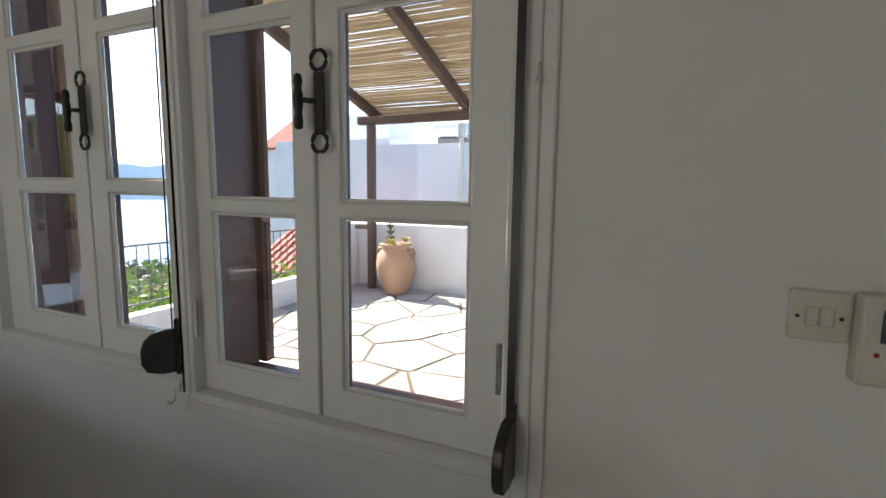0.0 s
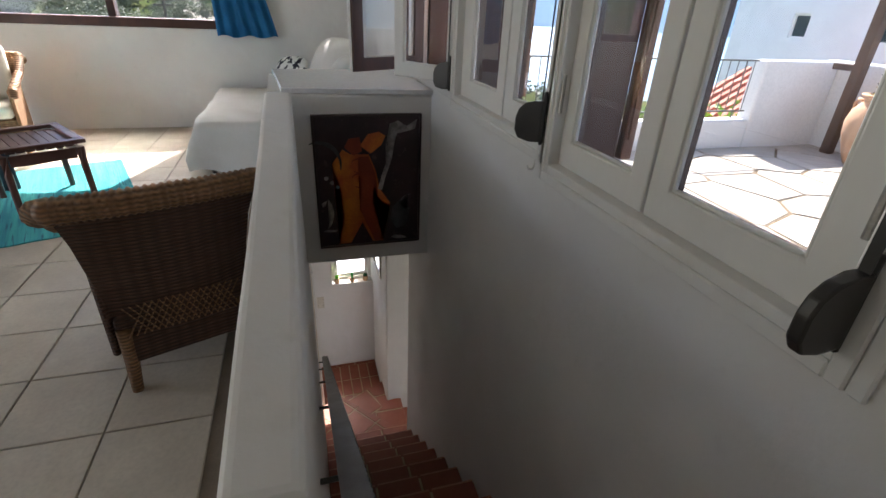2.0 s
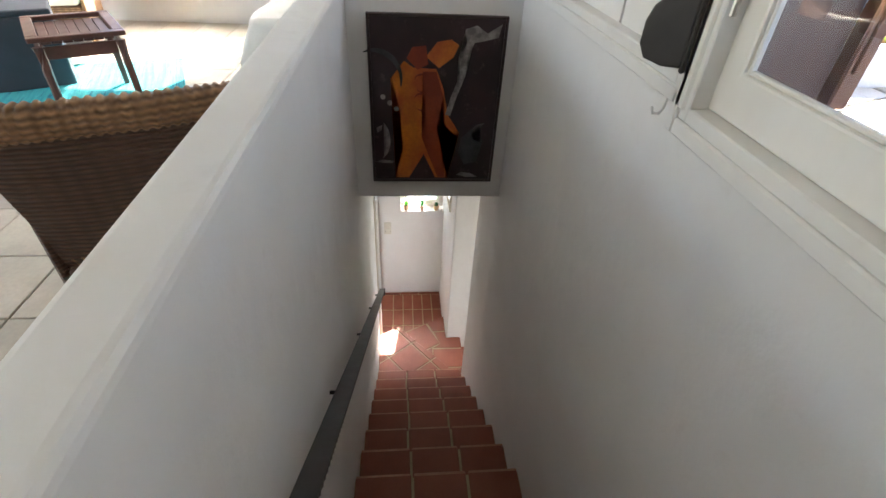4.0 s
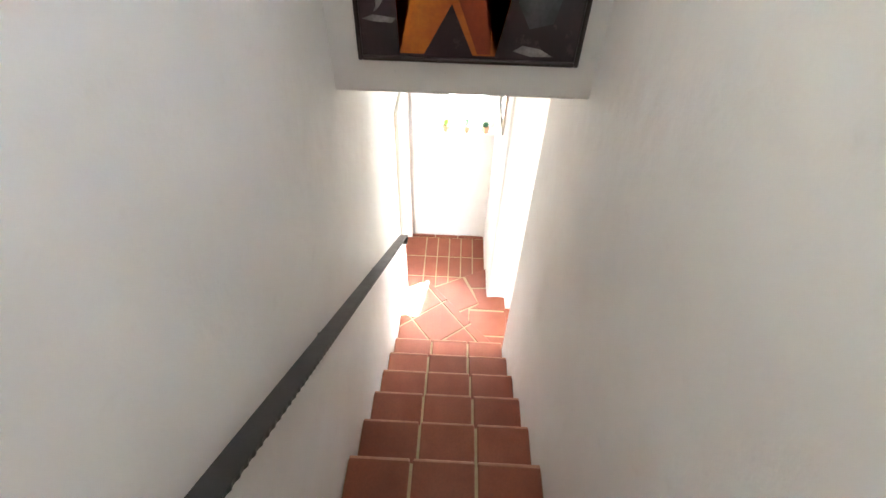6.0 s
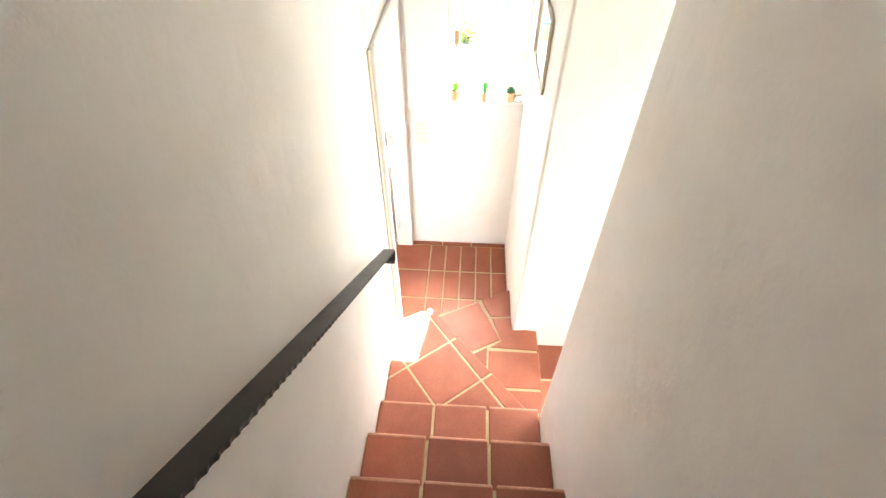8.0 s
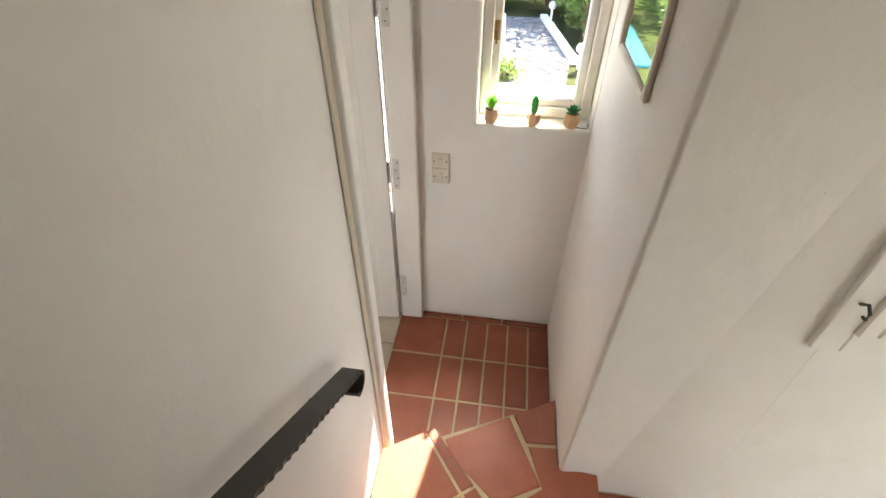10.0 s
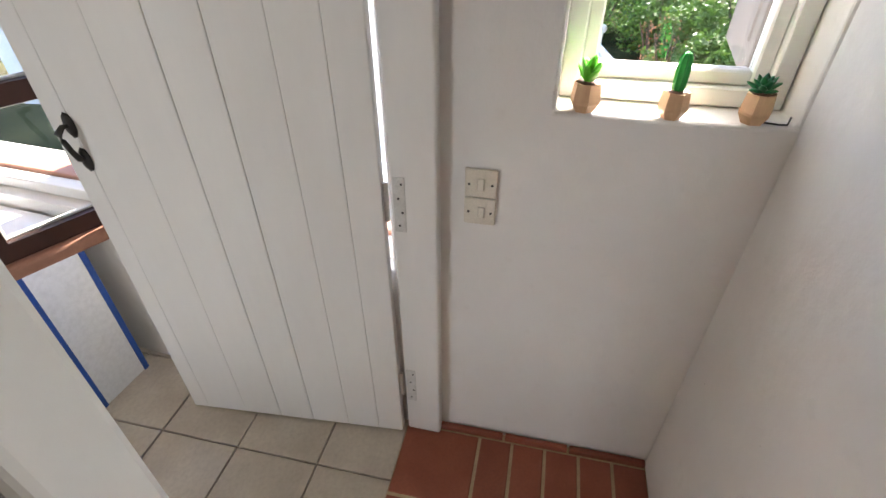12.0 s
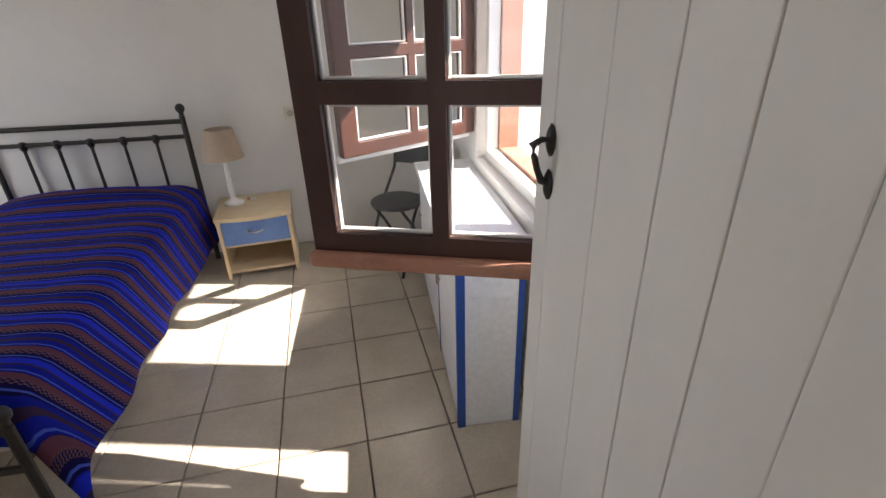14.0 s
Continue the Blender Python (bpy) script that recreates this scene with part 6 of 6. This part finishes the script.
# ---- garden below the landing window ----
BLUESTONE = mk("grey_blue_flagstone", (0.20, 0.21, 0.23), (0.15, 0.16, 0.18), 3, 50, 0.8, 0.5, 0.004, vary=0.18)
GZ = -0.9
garden_path = tagged(part("garden_path", prism(B(), [(-6.3, 1.35), (-6.3, -0.4), (-7.6, 0.25), (-10.5, 0.15), (-10.5, 0.95), (-7.5, 1.5)], GZ - 0.05, GZ + 0.02), MORTAR), "grey flagstone garden path with white painted kerbs", "path", "", "structure")
random.seed(12)
pts = []
for _ in range(4000):
    p = (random.uniform(-10.6, -6.2), random.uniform(-0.5, 1.6))
    if all((p[0] - q[0]) ** 2 + (p[1] - q[1]) ** 2 > 0.25 ** 2 for q in pts):
        pts.append(p)
strip = [(-6.3, 1.35), (-6.3, -0.4), (-7.6, 0.25), (-10.5, 0.15), (-10.5, 0.95), (-7.5, 1.5)]
for p in pts:
    poly = [(-10.5, 0.15), (-10.5, 0.95), (-7.5, 1.5), (-6.3, 1.35), (-6.3, 0.0), (-7.6, 0.25)]
    for q in pts:
        if q is p or (p[0] - q[0]) ** 2 + (p[1] - q[1]) ** 2 > 1.2:
            continue
        nx, ny = q[0] - p[0], q[1] - p[1]
        ln = math.hypot(nx, ny)
        poly = clip(poly, p[0] + nx / 2 - nx / ln * 0.015, p[1] + ny / 2 - ny / ln * 0.015, nx, ny)
        if len(poly) < 3:
            break
    if len(poly) >= 3:
        tile(poly, GZ + 0.035, 0.03, garden_path, BLUESTONE, name="flagstone", bevel=0.006, tilt=0.5)
part("kerb", prism(B(), [(-7.42, 1.5), (-7.42, 1.68), (-10.5, 1.13), (-10.5, 0.955)], GZ - 0.05, GZ + 0.12, 0.02), LIMEWASH, garden_path, "white painted kerb")
part("kerb", prism(B(), [(-7.4, 0.24), (-7.4, 0.06), (-10.5, -0.05), (-10.5, 0.145)], GZ - 0.05, GZ + 0.10, 0.02), LIMEWASH, garden_path, "white painted kerb")
patio = tagged(part("patio", box(B(), -6.28, -0.26, -4.0, 2.2, GZ - 0.4, GZ + 0.03), LIMEWASH), "white painted patio beside the house", "patio", "", "structure")
# added wall: gives the bedroom door's hinge gap a white backing
wall("wall_gap_backing", "x", -5.0, -4.8, (-8.0, -1.4), (GZ - 0.3, 2.6), soft=0.02, label="white limewashed wall added behind the bedroom door gap", material=LIMEWASH)
POOLW = mk("pool_water", (0.05, 0.30, 0.42), (0.06, 0.34, 0.45), 0.6, 5, 0.05, 0.2, 0.01)
tagged(part("pool_water", box(B(), -12.0, -7.5, -1.5, -0.1, GZ - 0.3, GZ + 0.04), POOLW), "light blue swimming pool water", "water", "", "structure")
for loc in ((-7.2, 1.62), (-10.2, 1.2)):
    gl = thing("garden_light", (*loc, GZ - 0.02), "white globe garden light by the path", "garden lamp", "globe garden lights")
    part("post", cyl(B(), (0, 0, 0), (0, 0, 0.32), 0.025, n=10), LIMEWASH, gl)
    bm = B()
    bmesh.ops.create_uvsphere(bm, u_segments=16, v_segments=10, radius=0.09, matrix=Matrix.Translation((0, 0, 0.40)))
    part("globe", bm, WHITEPANEL, gl, smooth=True)


def foliage(name, a, b, c2=None):
    m, nt, bs = nodes_of(name)
    geo = nt.nodes.new("ShaderNodeNewGeometry")
    c = mixc(nt, geo.outputs["Random Per Island"], a, b)
    nt.links.new(c, bs.inputs["Base Color"])
    bs.inputs["Roughness"].default_value = 0.55
    bs.inputs["Transmission Weight"].default_value = 0.0
    bs.inputs["Subsurface Weight"].default_value = 0.0
    tr = nt.nodes.new("ShaderNodeBsdfTranslucent")
    nt.links.new(c, tr.inputs["Color"])
    mx = nd(nt, "MixShader")
    mx.inputs[0].default_value = 0.3
    nt.links.new(bs.outputs[0], mx.inputs[1])
    nt.links.new(tr.outputs[0], mx.inputs[2])
    nt.links.new(mx.outputs[0], nt.nodes["Material Output"].inputs["Surface"])
    return m


OLIVE = foliage("olive_foliage", (0.06, 0.08, 0.045), (0.13, 0.155, 0.10))
SHRUB = foliage("shrub_foliage", (0.035, 0.10, 0.015), (0.12, 0.22, 0.035))
BRIGHT = foliage("bright_foliage", (0.10, 0.22, 0.02), (0.26, 0.36, 0.05))
BLOOM = foliage("pale_red_blossom", (0.45, 0.10, 0.06), (0.6, 0.28, 0.2))
BARK = mk("grey_bark", (0.12, 0.09, 0.07), (0.08, 0.06, 0.05), 4, 30, 0.95, 0.6, 0.01)


def leaf_cloud(seed, centre_list, leaves, size, long=2.0):
    rnd = random.Random(seed)
    verts, faces = [], []
    for cx, cy, cz, cr in centre_list:
        for _ in range(leaves):
            while True:
                d = Vector((rnd.uniform(-1, 1), rnd.uniform(-1, 1), rnd.uniform(-1, 1)))
                if 0.25 < d.length < 1:
                    break
            p = Vector((cx, cy, cz)) + d * cr * Vector((1, 1, 0.8)).length / 1.6
            ax = Vector((rnd.gauss(0, 1), rnd.gauss(0, 1), rnd.gauss(0, 0.7))).normalized()
            sd = ax.cross(Vector((rnd.gauss(0, 1), rnd.gauss(0, 1), rnd.gauss(0, 1)))).normalized()
            s = size * rnd.uniform(0.6, 1.3)
            b = len(verts)
            verts += [p - ax * s * long / 2, p + sd * s / 2, p + ax * s * long / 2, p - sd * s / 2]
            faces.append((b, b + 1, b + 2, b + 3))
    return verts, faces


def crown_mesh(name, seed, n, rx, rz, z0, cr, leaves, size, material):
    rnd = random.Random(seed)
    cl = []
    for _ in range(n):
        a, q, h = rnd.uniform(0, 2 * math.pi), math.sqrt(rnd.random()), rnd.uniform(-1, 1)
        k = math.sqrt(max(0.05, 1 - h * h * 0.8))
        cl.append((rx * q * k * math.cos(a), rx * q * k * math.sin(a), z0 + h * rz, cr * rnd.uniform(0.6, 1.25)))
    v, f = leaf_cloud(seed + 1, cl, leaves, size)
    me = bpy.data.meshes.new(name)
    me.from_pydata(v, [], f)
    me.materials.append(material)
    return me


def tree(name, loc, seed, height, spread, material, leaf, label, category="tree", group="", dens=(34, 60)):
    t = thing(name, loc, label, category, group)
    rnd = random.Random(seed)
    bm = B()
    hs = height * 0.38
    tube(bm, [(0, 0, -0.3), (0.05 * height * rnd.uniform(-1, 1), 0.03 * height, hs * 0.5), (0.04 * height, 0.0, hs)], [0.05 * height, 0.036 * height, 0.028 * height], 8)
    for k in range(5):
        a = k * 1.26 + rnd.random()
        tube(bm, [(0.03 * height, 0, hs * 0.8), (0.35 * spread * math.cos(a), 0.35 * spread * math.sin(a), hs + 0.16 * height), (0.7 * spread * math.cos(a), 0.7 * spread * math.sin(a), hs + 0.33 * height)], [0.022 * height, 0.014 * height, 0.005 * height], 6)
    part("trunk", bm, BARK, t)
    cm = new("crown", crown_mesh("crown", seed, dens[0], spread, height * 0.30, height * 0.66, spread * 0.34, dens[1], leaf, material))
    cm.parent = t
    return t


random.seed(21)
protos = [tree("olive_tree", (-26, -5, ground_h(-26, -5)), 31 + k, 3.4 + 0.4 * k, 2.0 + 0.3 * k, OLIVE, 0.13, "grey-green olive tree on the grassy slope", "tree", "olive grove", (46, 75)) for k in range(3)]
for k, pr in enumerate(protos):
    a = radians(-16 + 7 * k)
    pr.matrix_world = pose(-30 * math.cos(a), 30 * math.sin(a), ground_h(-30 * math.cos(a), 30 * math.sin(a)))
spots = [(-30 * math.cos(radians(a)), 30 * math.sin(radians(a))) for a in (-16, -9, -2)]
while len(spots) < 110:
    az, r = radians(random.uniform(-32, 4)), random.uniform(45, 210)
    p = (-r * math.cos(az), r * math.sin(az))
    if all((p[0] - q[0]) ** 2 + (p[1] - q[1]) ** 2 > 4.2 ** 2 for q in spots):
        spots.append(p)
        s = random.uniform(0.9, 1.5)
        cp = copy_thing(random.choice(protos), pose(p[0], p[1], ground_h(*p), 0, 0, random.uniform(0, 360)))
        cp.scale = (s, s, s * random.uniform(0.85, 1.05))


def shrub(loc, seed, r, h, material, leaf, label, n=26, leaves=55, category="shrub", name="shrub", group="garden shrubs"):
    t = thing(name, loc, label, category, group)
    bm = B()
    rnd = random.Random(seed)
    for k in range(6):
        a = k * 1.05 + rnd.random()
        tube(bm, [(0, 0, -0.1), (0.3 * r * math.cos(a), 0.3 * r * math.sin(a), 0.4 * h), (0.6 * r * math.cos(a), 0.6 * r * math.sin(a), 0.85 * h)], [0.03, 0.02, 0.008], 6)
    part("stems", bm, BARK, t)
    cm = new("crown", crown_mesh("crown", seed, n, r * 0.85, h * 0.42, h * 0.55, r * 0.36, leaves, leaf, material))
    cm.parent = t
    return t


for k, (x, y, r, h, mt) in enumerate(((-8.2, 2.35, 0.75, 1.25, SHRUB), (-9.4, 2.2, 0.9, 1.5, SHRUB), (-10.6, 2.1, 0.9, 1.6, BRIGHT), (-11.6, 1.2, 1.1, 1.7, SHRUB), (-12.6, -0.2, 1.2, 1.6, BRIGHT), (-9.0, 3.6, 1.3, 2.4, SHRUB), (-12.5, 3.0, 1.6, 3.2, SHRUB), (-7.0, 2.6, 0.6, 0.9, SHRUB), (-13.5, 1.2, 1.5, 2.6, BRIGHT), (-8.4, -2.6, 1.0, 1.3, BRIGHT), (-10.4, -2.9, 1.2, 1.8, SHRUB), (-12.6, -2.6, 1.4, 2.2, SHRUB))):
    shrub((x, y, GZ), 60 + k, r, h, mt, 0.05, "leafy green garden shrub beside the path", 34, 90)
for k, (x, y) in enumerate(((-8.6, 2.0), (-7.8, 2.1))):
    shrub((x, y, GZ), 90 + k, 0.55, 1.0, BLOOM, 0.025, "shrub with sparse pale red blossom", 9, 14)
shrub((-6.45, 0.25, GZ), 97, 0.38, 0.3, BRIGHT, 0.035, "low pale green plants at the path edge", 14, 60)
for k, (x, y, h) in enumerate(((-13.2, 2.2, 4.6), (-14.2, 0.2, 4.6), (-17, -2.5, 5.0), (-14.5, 6.0, 4.5))):
    tree("garden_tree", (x, y, ground_h(x, y)), 120 + k, h, 2.2, SHRUB, 0.09, "dark green garden tree with bare lower limbs", "tree", "garden trees", (40, 90))
# shrubs below the terrace railing
for k, (x, y, r, h, mt) in enumerate(((-3.2, 5.2, 1.3, 3.6, BRIGHT), (-4.4, 6.8, 1.5, 3.9, SHRUB), (-2.2, 3.6, 1.0, 3.2, BRIGHT), (-5.4, 4.2, 1.6, 3.4, SHRUB), (-3.8, 8.8, 1.4, 3.6, BRIGHT), (-0.9, 5.0, 0.9, 3.9, BRIGHT), (-1.2, 7.6, 1.2, 3.9, BRIGHT))):
    shrub((x, y, GZ), 140 + k, r, h, mt, 0.075, "tall leafy green shrub below the terrace", 40, 80)
# scrub scattered over the hill
random.seed(33)
cl = []
for _ in range(900):
    az, r = radians(random.uniform(-36, 40)), 60 + 420 * random.random() ** 0.8
    x, y = -r * math.cos(az), r * math.sin(az)
    z = ground_h(x, y)
    if z < -60:
        continue
    cl.append((x, y, z + 0.5, random.uniform(0.8, 2.6)))
v, f = leaf_cloud(5, cl, 26, 0.7, 1.4)
me = bpy.data.meshes.new("hill_scrub")
me.from_pydata(v, [], f)
me.materials.append(OLIVE)
tagged(new("hill_scrub", me), "low grey-green scrub covering the hillside", "scrub", "", "stuff")
lane_pts = [(-60, -30), (-75, -22), (-95, -17), (-120, -18), (-150, -26)]
bm = B()
prev = None
for x, y in lane_pts:
    z = ground_h(x, y) + 0.25
    cur = [bm.verts.new((x, y - 3, z)), bm.verts.new((x, y + 3, z))]
    if prev:
        bm.faces.new((prev[0], prev[1], cur[1], cur[0]))
    prev = cur
tagged(part("road", bm, LANE), "pale dusty lane winding up the hillside", "road", "", "structure")
for k, (x, y) in enumerate(((-42, -9.5),)):
    tp = thing("utility_pole", (x, y, ground_h(x, y)), "wooden utility pole on the slope", "utility pole")
    part("pole", cyl(B(), (0, 0, -0.5), (0, 0, 8.5), 0.13, 0.09, 10), BARK, tp)
    part("crossarm", box(B(), -0.06, 0.06, -0.8, 0.8, 7.7, 7.85, 0.01), BARK, tp)
# ---- floor tiles, laid last ----
floor_up, floor_low, floor_side = bpy.data.objects["floor_upper"], bpy.data.objects["floor_lower"], bpy.data.objects["floor_right_room"]
T = 0.336
unit = mesh_of("tile", prism(B(), [(-T / 2 + 0.003, -T / 2 + 0.003), (T / 2 - 0.003, -T / 2 + 0.003), (T / 2 - 0.003, T / 2 - 0.003), (-T / 2 + 0.003, T / 2 - 0.003)], -0.011, 0.0, 0.0025), BEIGE)
for i in range(-15, 9):
    for j in range(-11, 1):
        cx, cy = 4.02 + (i + 0.5) * T, -0.69 + (j + 0.5) * T
        x0, x1, y0, y1 = cx - T / 2 + 0.003, cx + T / 2 - 0.003, cy - T / 2 + 0.003, cy + T / 2 - 0.003
        if x1 < -0.52 or x0 > 6.98 or y0 < -4.2 or y1 > -0.10 + T:
            continue
        poly = inside([(x0, y0), (x1, y0), (x1, y1), (x0, y1)], [(-0.545, -4.19), (6.99, -4.19), (6.99, -0.09), (-0.545, -0.09)])
        if len(poly) == 4 and area(poly) > 0.99 * (x1 - x0) * (y1 - y0):
            piece("tile", unit, floor_up, pose(cx, cy, UP, random.uniform(-0.08, 0.08), random.uniform(-0.08, 0.08), 0))
        else:
            tile(poly, UP, 0.011, floor_up, BEIGE, bevel=0.002)
TB, ROT = 0.339, 0.0
unit_b = mesh_of("tile", prism(B(), [(-TB / 2 + 0.003, -TB / 2 + 0.003), (TB / 2 - 0.003, -TB / 2 + 0.003), (TB / 2 - 0.003, TB / 2 - 0.003), (-TB / 2 + 0.003, TB / 2 - 0.003)], -0.011, 0.0, 0.0025), BEIGE)
room = [(-0.32, -3.508), (3.995, -3.508), (3.995, -0.158), (-0.02, -0.158)]
c8, s8 = math.cos(radians(ROT)), math.sin(radians(ROT))
for i in range(-6, 13):
    for j in range(-9, 9):
        u, v = (i + 0.5) * TB, (j + 0.5) * TB
        cx, cy = 0.279 + u * c8 - v * s8, -1.13 + u * s8 + v * c8
        q = quad(cx, cy, TB - 0.006, TB - 0.006, ROT)
        poly = inside(q, room)
        if len(poly) >= 3 and area(poly) > 0.995 * (TB - 0.006) ** 2:
            piece("tile", unit_b, floor_low, pose(cx, cy, 0.0, random.uniform(-0.08, 0.08), random.uniform(-0.08, 0.08), ROT))
        elif len(poly) >= 3:
            tile(poly, 0.0, 0.011, floor_low, BEIGE, bevel=0.002)
for i in range(10):
    for j in range(6):
        poly = inside([(1.0 + i * T, 1.262 + j * T), (1.0 + (i + 1) * T - 0.006, 1.262 + j * T), (1.0 + (i + 1) * T - 0.006, 1.262 + (j + 1) * T - 0.006), (1.0 + i * T, 1.262 + (j + 1) * T - 0.006)], [(0.99, 1.26), (6.9, 1.26), (6.9, 3.59), (0.99, 3.59)])
        tile(poly, -0.18, 0.011, floor_side, BEIGE, bevel=0.002)
